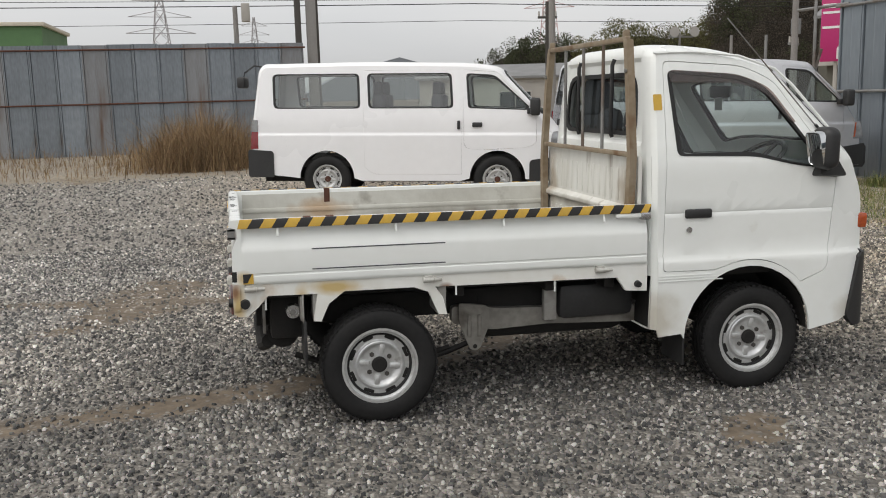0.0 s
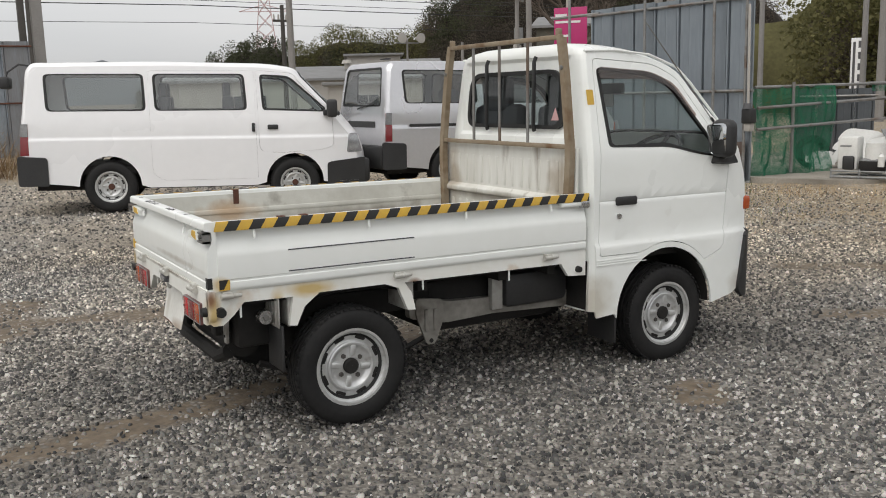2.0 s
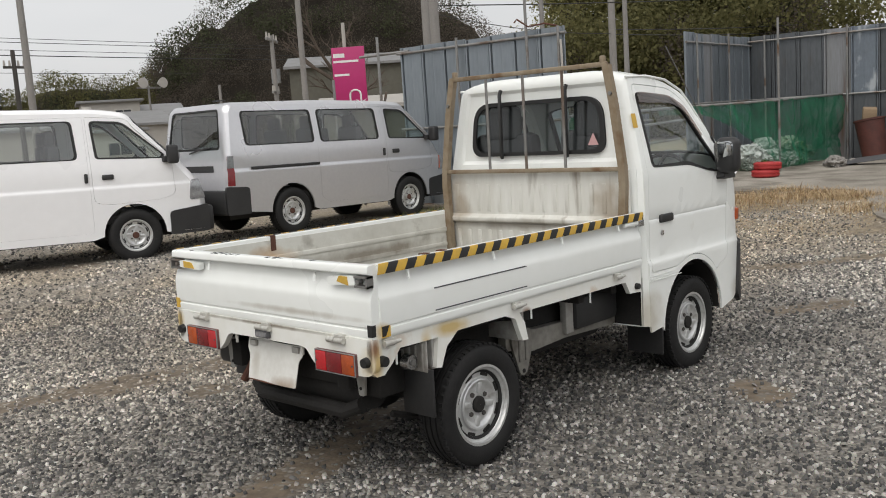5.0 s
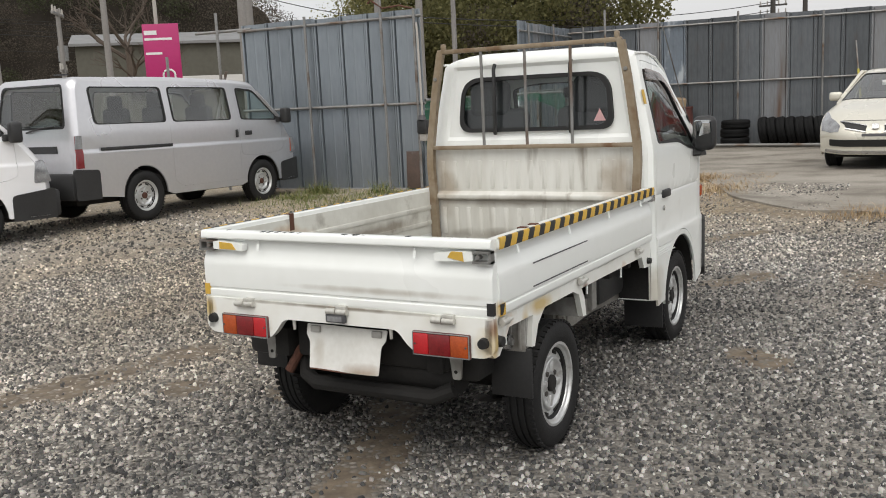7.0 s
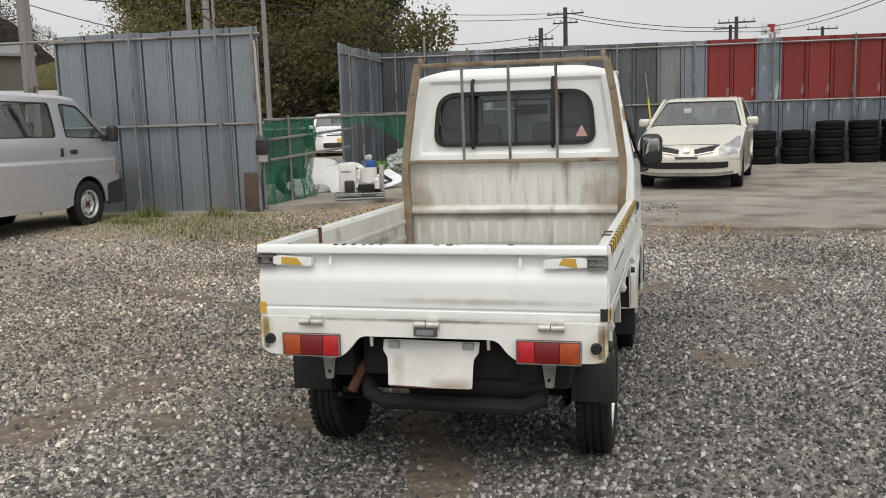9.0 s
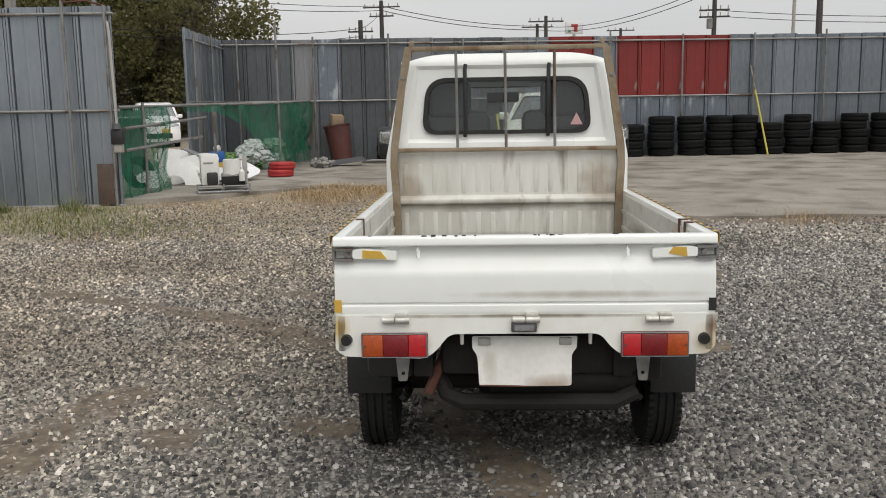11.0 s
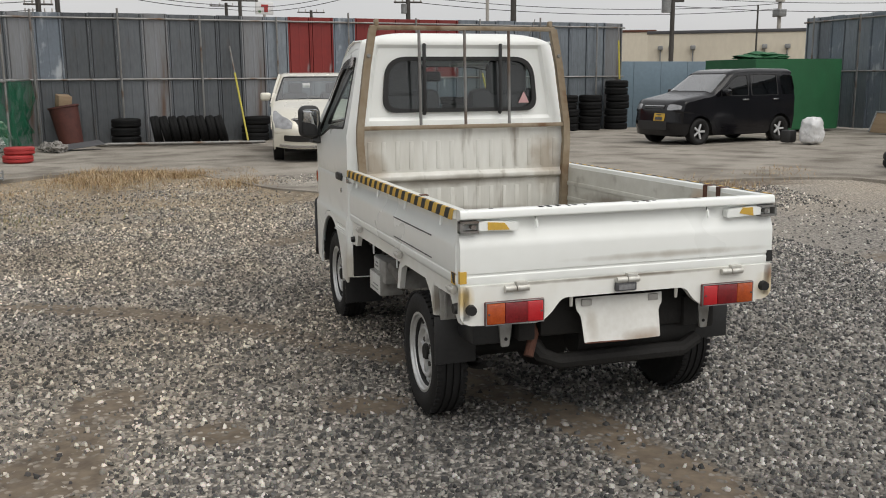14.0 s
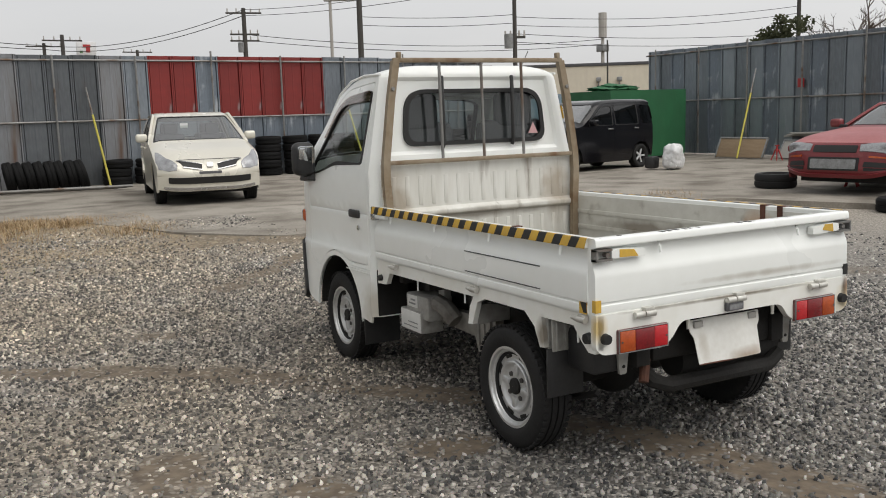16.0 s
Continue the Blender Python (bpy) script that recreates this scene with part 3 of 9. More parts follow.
SLAB_FRONT = [[(10.2, 0.75), (8.6, 0.12), (7.5, -0.7), (7.3, -1.6), (7.25, -3.0), (7.3, -4.4), (7.3, -6.2)]]


def edge_dist(x, y):
    return track_dist(x, y, SLAB_FRONT)


def track_dist(x, y, lines=TRACKS):
    best = 9.0
    for line in lines:
        for (xa, ya), (xb, yb) in zip(line, line[1:]):
            dx, dy = xb - xa, yb - ya
            t = min(1, max(0, ((x - xa) * dx + (y - ya) * dy) / (dx * dx + dy * dy)))
            best = min(best, math.hypot(x - xa - t * dx, y - ya - t * dy))
    return best


def bare(x, y):
    """How far the stones are worn away to brown dirt, 0 to 1."""
    n = noise.noise(Vector((x * 1.7, y * 1.7, 5))) * 0.5 + noise.noise(Vector((x * 5.1, y * 5.1, 9))) * 0.25
    d = track_dist(x, y)
    a = max(0.0, 1 - max(0, d - 0.07 - 0.07 * (n + 0.4)) / 0.08) * min(1, max(0, 0.9 + n))
    patch = noise.noise(Vector((x * 0.55 + 7, y * 0.55, 2))) + 0.35 * n
    b = min(1, max(0, (patch - 0.42) * 5))
    e = max(0.0, 1 - max(0, edge_dist(x, y) - 0.12 - 0.2 * (n + 0.3)) / 0.2) * min(1, max(0, 0.75 + 1.2 * n))
    return min(1, max(a, b, e))


def straw(x, y):
    """Dry straw and weeds over the stones towards the slab and the sheet fence."""
    n = noise.noise(Vector((x * 0.5, y * 0.5, 11))) + 0.5 * noise.noise(Vector((x * 1.9, y * 1.9, 4)))
    edge = min(1, max(0, (x - 3.9 - 1.3 * n - 0.35 * max(0, 3 - y)) / 4.0)) * min(1, max(0, (y + 6) / 6))
    weeds = 0.9 * math.exp(-((x - 7.6) / 1.5) ** 2 - ((y - 5.2) / 1.6) ** 2) * (0.8 + n)
    north = min(1, max(0, (y - 12.5 - n) / 3)) * min(1, max(0, (5 - x) / 3))
    return min(1, max(0, max(edge, north, weeds) * (0.75 + 0.6 * n)))


def dust(x, y):
    """Pale dusty gravel away from the truck."""
    n = noise.noise(Vector((x * 0.4, y * 0.4, 21)))
    d = math.hypot((x - 1.3) * 0.9, y - 0.2) + 1.2 * n
    return 0.5 * min(1, max(0, (d - 3.2) / 4.5))


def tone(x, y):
    """Stones darker in an oval round the truck, its soft shade put into the colour along with damp; paler dry ones
    towards the open yard.
    """
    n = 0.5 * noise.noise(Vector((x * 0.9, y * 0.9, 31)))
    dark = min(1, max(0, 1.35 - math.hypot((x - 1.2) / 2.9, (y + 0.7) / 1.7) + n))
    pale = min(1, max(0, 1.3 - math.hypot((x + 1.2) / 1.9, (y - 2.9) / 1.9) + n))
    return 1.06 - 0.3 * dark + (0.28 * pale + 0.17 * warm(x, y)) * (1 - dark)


def warm(x, y):
    """Sandy beige stones between the truck and the slab, grey ones elsewhere."""
    n = noise.noise(Vector((x * 0.7, y * 0.7, 41))) + 0.5 * noise.noise(Vector((x * 2.3, y * 2.3, 43)))
    a = min(1, max(0, (y + 0.2 + 0.22 * x) / 2.2)) * min(1, max(0, (x + 1.5) / 3.5))
    far = min(1, max(0, (x - 3.5) / 3.0))
    return min(1, max(0, max(a, 0.7 * far) * (0.75 + 0.7 * n) + 0.15 * n))


def ground_z(x, y):
    """The yard dips a little under the truck's nose and is otherwise nearly level."""
    d = math.exp(-(((x - 3.0) / 2.2) ** 2) - ((y / 3.0) ** 2))
    edge = 7.3 + (max(0, y + 0.9) * 1.7 if y < 2.5 else 5.8 - 0.75 * (y - 2.5)) if y > -0.9 else 7.3
    k = min(1, max(0, (x - edge + 1.6) / 1.6)) if -9 < y < 9 else 0
    fall = 0.004 * min(12.5, max(0.0, x - 9.0)) if -18 < y < 10 else 0.0
    k *= min(1.0, max(0.0, (5.6 - y) / 1.4))
    return k * k * (3 - 2 * k) * (0.075 if y > -0.9 else 0.05) - fall - 0.03 * d + 0.01 * noise.noise(Vector((x * 0.35, y * 0.35, 0))) + 0.006 * noise.noise(Vector((x * 1.3, y * 1.3, 3)))


def slab_z(x):
    """The slab falls gently away towards the far fence."""
    return 0.085 - 0.004 * min(12.5, max(0.0, x - 9.0))


def make_ground():
    m = bpy.data.materials.new("gravel_ground")
    m.use_nodes = True
    N, L = m.node_tree.nodes, m.node_tree.links
    b = N["Principled BSDF"]
    b.inputs["Roughness"].default_value = 0.9
    tc = N.new("ShaderNodeTexCoord")
    pos = tc.outputs["Object"]

    def nz(scale, detail=4.0):
        n = N.new("ShaderNodeTexNoise")
        n.inputs["Scale"].default_value, n.inputs["Detail"].default_value = scale, detail
        L.new(pos, n.inputs["Vector"])
        return n.outputs["Fac"]

    def ramp(src, a, c, lo=0.0, hi=1.0):
        r = N.new("ShaderNodeMapRange")
        for k, v in (("From Min", a), ("From Max", c), ("To Min", lo), ("To Max", hi)):
            r.inputs[k].default_value = v
        L.new(src, r.inputs["Value"])
        return r.outputs["Result"]

    def mixc(fac, a, c):
        x = N.new("ShaderNodeMix")
        x.data_type = "RGBA"
        for sock, v in ((x.inputs["Factor"], fac), (x.inputs["A"], a), (x.inputs["B"], c)):
            if isinstance(v, tuple):
                sock.default_value = (*v, 1)
            elif isinstance(v, float):
                sock.default_value = v
            else:
                L.new(v, sock)
        return x.outputs["Result"]

    def attr(name):
        a = N.new("ShaderNodeAttribute")
        a.attribute_name = name
        return a.outputs["Fac"]

    vor = N.new("ShaderNodeTexVoronoi")
    vor.inputs["Scale"].default_value = 42
    L.new(pos, vor.inputs["Vector"])
    sep = N.new("ShaderNodeSeparateColor")
    L.new(vor.outputs["Color"], sep.inputs[0])
    stone = mixc(ramp(sep.outputs[0], 0.05, 0.95), (0.075, 0.074, 0.071), (0.44, 0.415, 0.38))
    stone = mixc(ramp(vor.outputs["Distance"], 0.3, 0.8), stone, (0.05, 0.046, 0.042))
    big = nz(0.35, 5.0)
    stone = mixc(ramp(big, 0.35, 0.65, 0.0, 0.55), stone, (0.3, 0.275, 0.24))
    stone = mixc(attr("dust"), stone, mixc(ramp(nz(34.0, 8.0), 0.35, 0.65), (0.12, 0.11, 0.095), (0.52, 0.48, 0.42)))
    # tone also carries the shade painted round the truck
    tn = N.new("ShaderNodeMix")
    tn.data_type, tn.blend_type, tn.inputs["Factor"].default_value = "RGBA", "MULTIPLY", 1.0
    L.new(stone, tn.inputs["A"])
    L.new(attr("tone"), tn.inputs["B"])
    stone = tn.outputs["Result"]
    wm = N.new("ShaderNodeMix")
    wm.data_type, wm.blend_type = "RGBA", "MULTIPLY"
    wm.inputs["B"].default_value = (1.09, 1.0, 0.87, 1)
    L.new(attr("warm"), wm.inputs["Factor"])
    L.new(stone, wm.inputs["A"])
    stone = wm.outputs["Result"]
    dirt = mixc(ramp(nz(11.0, 8.0), 0.3, 0.7), (0.088, 0.068, 0.049), (0.185, 0.146, 0.104))
    dirt = mixc(ramp(sep.outputs[1], 0.72, 0.88, 0.0, 0.7), dirt, stone)
    grass = mixc(ramp(nz(9.0, 9.0), 0.36, 0.64), (0.15, 0.12, 0.078), (0.42, 0.345, 0.23))
    base = mixc(ramp(attr("bare"), 0.1, 0.75), stone, dirt)
    st = N.new("ShaderNodeMath")
    st.operation = "MULTIPLY"
    L.new(attr("straw"), st.inputs[0])
    L.new(ramp(nz(5.0, 8.0), 0.38, 0.6, 0.15, 1.0), st.inputs[1])
    base = mixc(st.outputs[0], base, grass)
    L.new(base, b.inputs["Base Color"])
    bp = N.new("ShaderNodeBump")
    bp.inputs["Strength"].default_value, bp.inputs["Distance"].default_value = 1.0, 0.014
    hm = N.new("ShaderNodeMath")
    hm.operation = "MULTIPLY"
    L.new(ramp(vor.outputs["Distance"], 0.0, 0.8, 1.0, 0.0), hm.inputs[0])
    L.new(ramp(attr("bare"), 0.2, 0.8, 1.0, 0.12), hm.inputs[1])
    L.new(hm.outputs[0], bp.inputs["Height"])
    L.new(bp.outputs["Normal"], b.inputs["Normal"])
    # one sheet: fine near the truck, wide steps to the horizon
    xs = [-3000, -800, -200, -60, -30, -18, -12, -9, -7, -5.5, -4.5] + [k * 0.1 for k in range(-38, 85)] + [8.8 + 0.4 * k for k in range(25)] + [20, 24, 30, 40, 60, 120, 300, 900, 3000]
    ys = [-3000, -800, -200, -60, -30, -20, -15, -11, -8.5, -7, -6] + [k * 0.1 for k in range(-52, 60)] + [6.3 + 0.4 * k for k in range(34)] + [22, 28, 40, 60, 120, 300, 900, 3000]
    ny = len(ys)
    verts = [(x, y, ground_z(x, y) if abs(x) < 25 and abs(y) < 25 else 0.0) for x in xs for y in ys]
    faces = [(i * ny + j, (i + 1) * ny + j, (i + 1) * ny + j + 1, i * ny + j + 1) for i in range(len(xs) - 1) for j in range(ny - 1)]
    me = bpy.data.meshes.new("ground")
    me.from_pydata(verts, [], faces)
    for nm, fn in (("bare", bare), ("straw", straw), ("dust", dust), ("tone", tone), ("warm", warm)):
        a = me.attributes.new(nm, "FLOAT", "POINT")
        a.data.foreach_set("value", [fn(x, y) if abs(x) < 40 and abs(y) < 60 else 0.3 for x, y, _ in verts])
    me.materials.append(m)
    me.shade_smooth()
    return tagged(new("ground", me), "grey crushed-stone gravel yard with worn dirt tracks", "ground", kind="structure")


ground = make_ground()

# ---- concrete slab with an uneven front edge ----
_edge = [(10.2, 9.0), (10.3, 6.2), (10.2, 5.2), (10.6, 4.3), (11.4, 3.6), (12.2, 2.6), (12.0, 1.6), (10.4, 0.9), (8.8, 0.3), (7.7, -0.6), (7.5, -1.6), (7.45, -3.0), (7.5, -4.4), (7.6, -6.0), (7.2, -7.4), (6.2, -7.7), (4.6, -8.4), (3.6, -11.0), (3.0, -16.4)]
_out = []
for (xa, ya), (xb, yb) in zip(_edge, _edge[1:]):
    for k in range(6):
        t = k / 6
        jx = 0.1 * noise.noise(Vector((xa + (xb - xa) * t, ya + (yb - ya) * t, 0)) * 2.1)
        _out.append((xa + (xb - xa) * t + jx, ya + (yb - ya) * t))
_out += [(3.0, -17.0), (9.0, -17.0), (21.5, -17.0), (21.5, 9.0)]
_sl = bmesh.new()
prism(_sl, _out, lambda u, v: (u, v, -0.25), lambda u, v: (u, v, 0.0))
bmesh.ops.triangulate(_sl, faces=[f for f in _sl.faces if len(f.verts) > 4])
for _x in (9.0, 10.0, 11.0, 12.0, 14.0, 16.0, 18.0, 20.0):
    bmesh.ops.bisect_plane(_sl, geom=_sl.verts[:] + _sl.edges[:] + _sl.faces[:], plane_co=(_x, 0, 0), plane_no=(1, 0, 0))
for v in _sl.verts:
    if v.co.z > -0.1:
        v.co.z = slab_z(v.co.x)
solid("concrete_slab", _sl, M_concrete, "stained grey concrete slab with a broken low edge", "slab", kind="structure")

# ---- where the parked vehicles stand ----
VAN_W = pose(1.604, 9.188, 0.025, 0, 1.2, -17.4)
VAN_G = pose(6.012, 8.238, 0.025, 0, 1.2, 0.0)
HATCH_AT = pose(15.87, -1.47, 0.058, 0, -0.2, 173) @ Matrix.Scale(1.04, 4)
KEI_AT = pose(14.764, -11.313, 0.062, 0, 0, 101.1)
COUPE_AT = pose(7.06, -12.03, 0.09, 0, 0, 99.4)


# ---- the small white pickup truck; x runs from tail to nose ----
def build_truck():
    T = thing("pickup_truck", "small worn white flatbed pickup truck with striped tape on its rails", "pickup truck", m=pose(0, 0, 0, 0, 0.9, 0))

    # -- cab --
    def cab_w(x, z):
        a = 0.688 if z < 0.69 else (0.688 - 0.014 * min(1, (z - 0.69) / 0.03) if z < 1.16 else 0.674 - 0.108 * ((z - 1.16) / 0.55))
        return a - 0.55 * max(0, x - 2.88) ** 2 - 0.22 * max(0, z - 1.2) * max(0, x - 2.15)

    prof = rpoly([(1.955, 0.36), (1.953, 0.8), (1.945, 1.2), (1.968, 1.733, 0.09), (2.18, 1.737, 0.1), (2.45, 1.716, 0.12), (2.73, 1.637, 0.11), (3.135, 1.2, 0.06), (3.24, 1.0, 0.1), (3.255, 0.72, 0.05), (3.245, 0.4, 0.05), (3.18, 0.345)], 5)
    prof = [prof[0]] + prof[1:]
    S = Shell(prof, cab_w, 0.05, 0.13, 0.035, 0.5, 0.4, 0.88)
    end = S.s[-1]
    zb0, zb1 = S.near(1.945, 1.30), S.near(1.96, 1.618)
    across = lambda o: [(s, y / cab_w(1.95, 1.3 + (s - zb0))) for s, y in o]
    back_hole = across(rpoly([(zb0, -0.468, 0.085), (zb1, -0.44, 0.12), (zb1, 0.44, 0.12), (zb0, 0.468, 0.085)], 8))
    w0, w1 = S.near(2.78, 1.58), S.near(3.1, 1.235)
    ws_hole = rpoly([(w0, -0.86, 0.05), (w1, -0.9, 0.05), (w1, 0.9, 0.05), (w0, 0.86, 0.05)], 5)
    low_hole = [(0.004, -0.955), (S.near(1.953, 0.63), -0.955), (S.near(1.953, 0.63), 0.955), (0.004, 0.955)]
    base = S.strip()
    r0, r1 = S.near(1.945, 1.258), S.near(1.96, 1.668)

    def pressed(s, v):
        """The back wall is pressed in round the window."""
        x, y, z = base(s, v)
        e = min((s - r0) / 0.02, (r1 - s) / 0.02, (0.86 - abs(v)) / 0.03, 1)
        k = max(0, e)
        return (x + 0.016 * k, y, z)

    cuts_v = [k / 12 for k in range(-11, 12)] + [-0.96, 0.96, -0.86, 0.86, -0.83, 0.83]
    cuts_s = [v for v in S.s[1:-1]] + [r0, r0 + 0.02, r1 - 0.02, r1, zb0 + 0.1, zb0 + 0.2] + lin(w0, w1, 5)
    bm = sheet([(0, -1), (end, -1), (end, 1), (0, 1)], [low_hole, back_hole, ws_hole], pressed, cuts_s, cuts_v, 0.012)
    part("cab_shell", bm, M_white, T)
    ins = S.inset()
    arch = arc(2.48, 0.31, 0.345, 0, 180, 18)
    low = [(3.0, 0.345)] + arch + [(2.12, 0.335), (2.0, 0.325)]
    outline = ins + low
    door_o = rpoly([(2.018, 0.648, 0.02), (2.28, 0.646)] + arc(2.48, 0.31, 0.378, 112, 42, 10) + [(2.905, 0.62, 0.03), (2.945, 1.11, 0.02), (2.64, 1.55, 0.06), (2.47, 1.622, 0.07), (2.036, 1.645, 0.03)], 4)
    c0 = Vector((2.45, 1.1))
    grow = lambda o, k: [tuple(Vector(p) + (Vector(p) - c0).normalized() * k) for p in o]
    win = rpoly([(2.085, 1.2, 0.03), (2.052, 1.603, 0.035), (2.45, 1.582, 0.08), (2.602, 1.518, 0.07), (2.888, 1.122, 0.02), (2.72, 1.14, 0.08), (2.5, 1.19, 0.06)], 5)
    for sg in (-1, 1):
        fn = S.side(sg)
        xs, zs = lin(1.97, 3.12, 14), [0.5, 0.6, 0.69, 0.7, 0.72, 0.8, 0.9, 1.0, 1.08, 1.16, 1.25, 1.35, 1.45, 1.55, 1.62]
        part("cab_side", sheet(outline, [grow(door_o, 0.004)], fn, xs, zs, 0.012), M_white, T)

        def door_fn(x, z, fn=fn, sg=sg):
            q = fn(x, z)
            crease = -0.004 * max(0, 1 - abs(z - 0.925) / 0.006)
            return (q[0], q[1] + sg * crease, q[2])
        d = part("cab_door", sheet(door_o, [win], door_fn, xs, zs + [0.917, 0.925, 0.933], 0.012), M_white, T)
        ring = sheet(win, [[tuple(Vector(p) + (c0 + Vector((0, 0.28)) - Vector(p)).normalized() * 0.022) for p in win]], S.side(sg, 0.003), xs, zs, 0.016)
        part("window_seal", ring, M_seal, d)
        gl = part("door_window", sheet(win, [], S.side(sg, -0.006), xs, zs), M_glass, d)
        gl.visible_shadow = False
        vis = rpoly([(2.064, 1.545, 0.02), (2.055, 1.605, 0.03), (2.44, 1.584, 0.07), (2.604, 1.52, 0.05), (2.73, 1.35, 0.01), (2.71, 1.345, 0.01), (2.575, 1.5, 0.06), (2.43, 1.542, 0.05)], 4)
        part("rain_visor", sheet(vis, [], S.side(sg, 0.014), xs, zs, 0.003), M_visor, d, "smoked plastic rain visor")
        y = sg * 0.676
        part("door_handle", boxm(2.125, 2.265, y - 0.011 + sg * 0.003, y + 0.011 + sg * 0.003, 0.9, 0.945, 0.01), M_black, d, "black door handle")
        part("door_lock", rodm((2.15, y, 0.845), (2.15, y + sg * 0.006, 0.845), 0.014, seg=14), M_chrome, d, "chrome lock barrel")
        # mirror on its arm
        mir = part("wing_mirror", boxm(2.775, 2.875, sg * 0.672, sg * 0.812, 1.122, 1.328, 0.045, seg=5), M_black, d, "black plastic wing mirror")
        part("mirror_glass", boxm(-0.004, 0.004, -0.053, 0.053, -0.08, 0.08, 0.02, m=pose(2.777, sg * 0.742, 1.225, 0, -12, -4 * sg)), M_mirror, mir, "mirror glass")
        foot = bmesh.new()
        prism(foot, rpoly([(2.8, 1.085, 0.02), (2.96, 1.075, 0.02), (2.86, 1.23, 0.02)], 3), lambda u, v: (u, sg * (cab_w(u, v) - 0.003), v), lambda u, v: (u + 0.01, sg * (cab_w(u, v) + 0.05), v + 0.01))
        tube(foot, [(2.86, sg * 0.68, 1.12), (2.85, sg * 0.715, 1.13), (2.84, sg * 0.75, 1.15)], 0.022)
        part("mirror_foot", foot, M_black, mir)
        # pressed lines over the front arch, bumper end, indicator
        lines = bmesh.new()
        for k in range(3):
            box(lines, 1.99, 2.33 - 0.03 * k, sg * 0.687, sg * 0.692, 0.598 + 0.013 * k, 0.602 + 0.013 * k)
        part("pressed_line", lines, M_white, T)
        part("bumper_corner", sheet(rpoly([(3.045, 0.315, 0.04), (3.0, 0.36, 0.03), (3.07, 0.69, 0.03), (3.13, 0.69, 0.02), (3.13, 0.315, 0.02)], 4), [], lambda x, z: (x + 0.035, sg * (cab_w(x, z) + 0.012 - 1.2 * max(0, x - 3.06) ** 2 * 6), z), lin(3.0, 3.13, 6), [0.5], 0.03), M_black, T, "black plastic bumper corner")
        ind = part("front_indicator", boxm(3.1, 3.155, sg * 0.6, sg * 0.655, 0.81, 0.89, 0.015), M_amber, T, "amber indicator lens")
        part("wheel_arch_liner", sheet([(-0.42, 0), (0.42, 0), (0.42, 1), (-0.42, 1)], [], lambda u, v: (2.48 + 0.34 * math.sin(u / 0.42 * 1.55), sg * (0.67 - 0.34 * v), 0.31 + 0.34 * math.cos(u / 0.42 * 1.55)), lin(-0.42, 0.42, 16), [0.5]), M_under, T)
        part("front_mudflap", boxm(2.135, 2.15, sg * 0.45, sg * 0.672, 0.17, 0.45, 0.006), M_black, T)
    # yellow mark on the pillar, on the side that the camera starts from
    part("yellow_tape_mark", sheet(rpoly([(1.975, 1.415, 0.005), (2.018, 1.415, 0.005), (2.018, 1.49, 0.005), (1.975, 1.49, 0.005)], 2), [], S.side(-1, 0.002), (), [1.45], 0.002), M_yellow, T)
    # glass
    gfn = S.strip(-0.004)

    def back_gl(s, v):
        x, y, z = gfn(s, v)
        return (x + 0.016, y, z)
    g = part("rear_window", sheet(back_hole, [], back_gl, lin(zb0, zb1, 3), lin(-0.8, 0.8, 8)), M_dark_glass, T)
    g.visible_shadow = False
    inner = [((p[0] - (zb0 + zb1) / 2) * 0.86 + (zb0 + zb1) / 2, p[1] * 0.945) for p in back_hole]
    sfn = S.strip(0.006)
    part("window_seal", sheet(back_hole, [inner], lambda s, v: (lambda q: (q[0] + 0.014, q[1], q[2]))(sfn(s, v)), lin(zb0, zb1, 3), lin(-0.8, 0.8, 8), 0.012), M_seal, g)
    g = part("windscreen", sheet(ws_hole, [], S.strip(-0.004), lin(w0, w1, 4), lin(-0.9, 0.9, 8)), M_glass, T)
    g.visible_shadow = False
    inner = [((p[0] - (w0 + w1) / 2) * 0.93 + (w0 + w1) / 2, p[1] * 0.95) for p in ws_hole]
    part("window_seal", sheet(ws_hole, [inner], S.strip(0.003), lin(w0, w1, 4), lin(-0.9, 0.9, 8), 0.01), M_seal, g)
    for y in (0.227, -0.23):
        part("window_bar", tube(bmesh.new(), [(1.938, y + 0.004, 1.278), (1.928, y, 1.3), (1.932, y, 1.64), (1.942, y - 0.004, 1.668)], 0.011, 8), M_black, T, "black upright bar over the rear window")
    st = bmesh.new()
    prism(st, [(-0.42, 1.335), (-0.352, 1.335), (-0.386, 1.4)], lambda u, v: (1.957, u, v), lambda u, v: (1.955, u, v))
    part("triangle_sticker", st, material("faded_pink_sticker", (0.6, 0.36, 0.36), 0.6), T, "pale pink triangular warning sticker")
    part("roof_gutter", tube(bmesh.new(), [(1.99, -0.574, 1.683), (2.2, -0.57, 1.69), (2.45, -0.548, 1.672), (2.66, -0.535, 1.61), (2.76, -0.54, 1.53), (2.95, -0.575, 1.32)], 0.007, 6), M_white, T)
    part("roof_gutter", tube(bmesh.new(), [(1.99, 0.574, 1.683), (2.2, 0.57, 1.69), (2.45, 0.548, 1.672), (2.66, 0.535, 1.61), (2.76, 0.54, 1.53), (2.95, 0.575, 1.32)], 0.007, 6), M_white, T)
    part("antenna", tube(bmesh.new(), [(2.9, -0.63, 1.27), (2.62, -0.625, 1.56), (2.343, -0.62, 1.844)], 0.0032, 5), M_steel, T)
    part("antenna_mount", tube(bmesh.new(), [(2.99, -0.645, 1.17), (2.94, -0.635, 1.23), (2.84, -0.63, 1.335)], 0.007, 6), M_black, T)
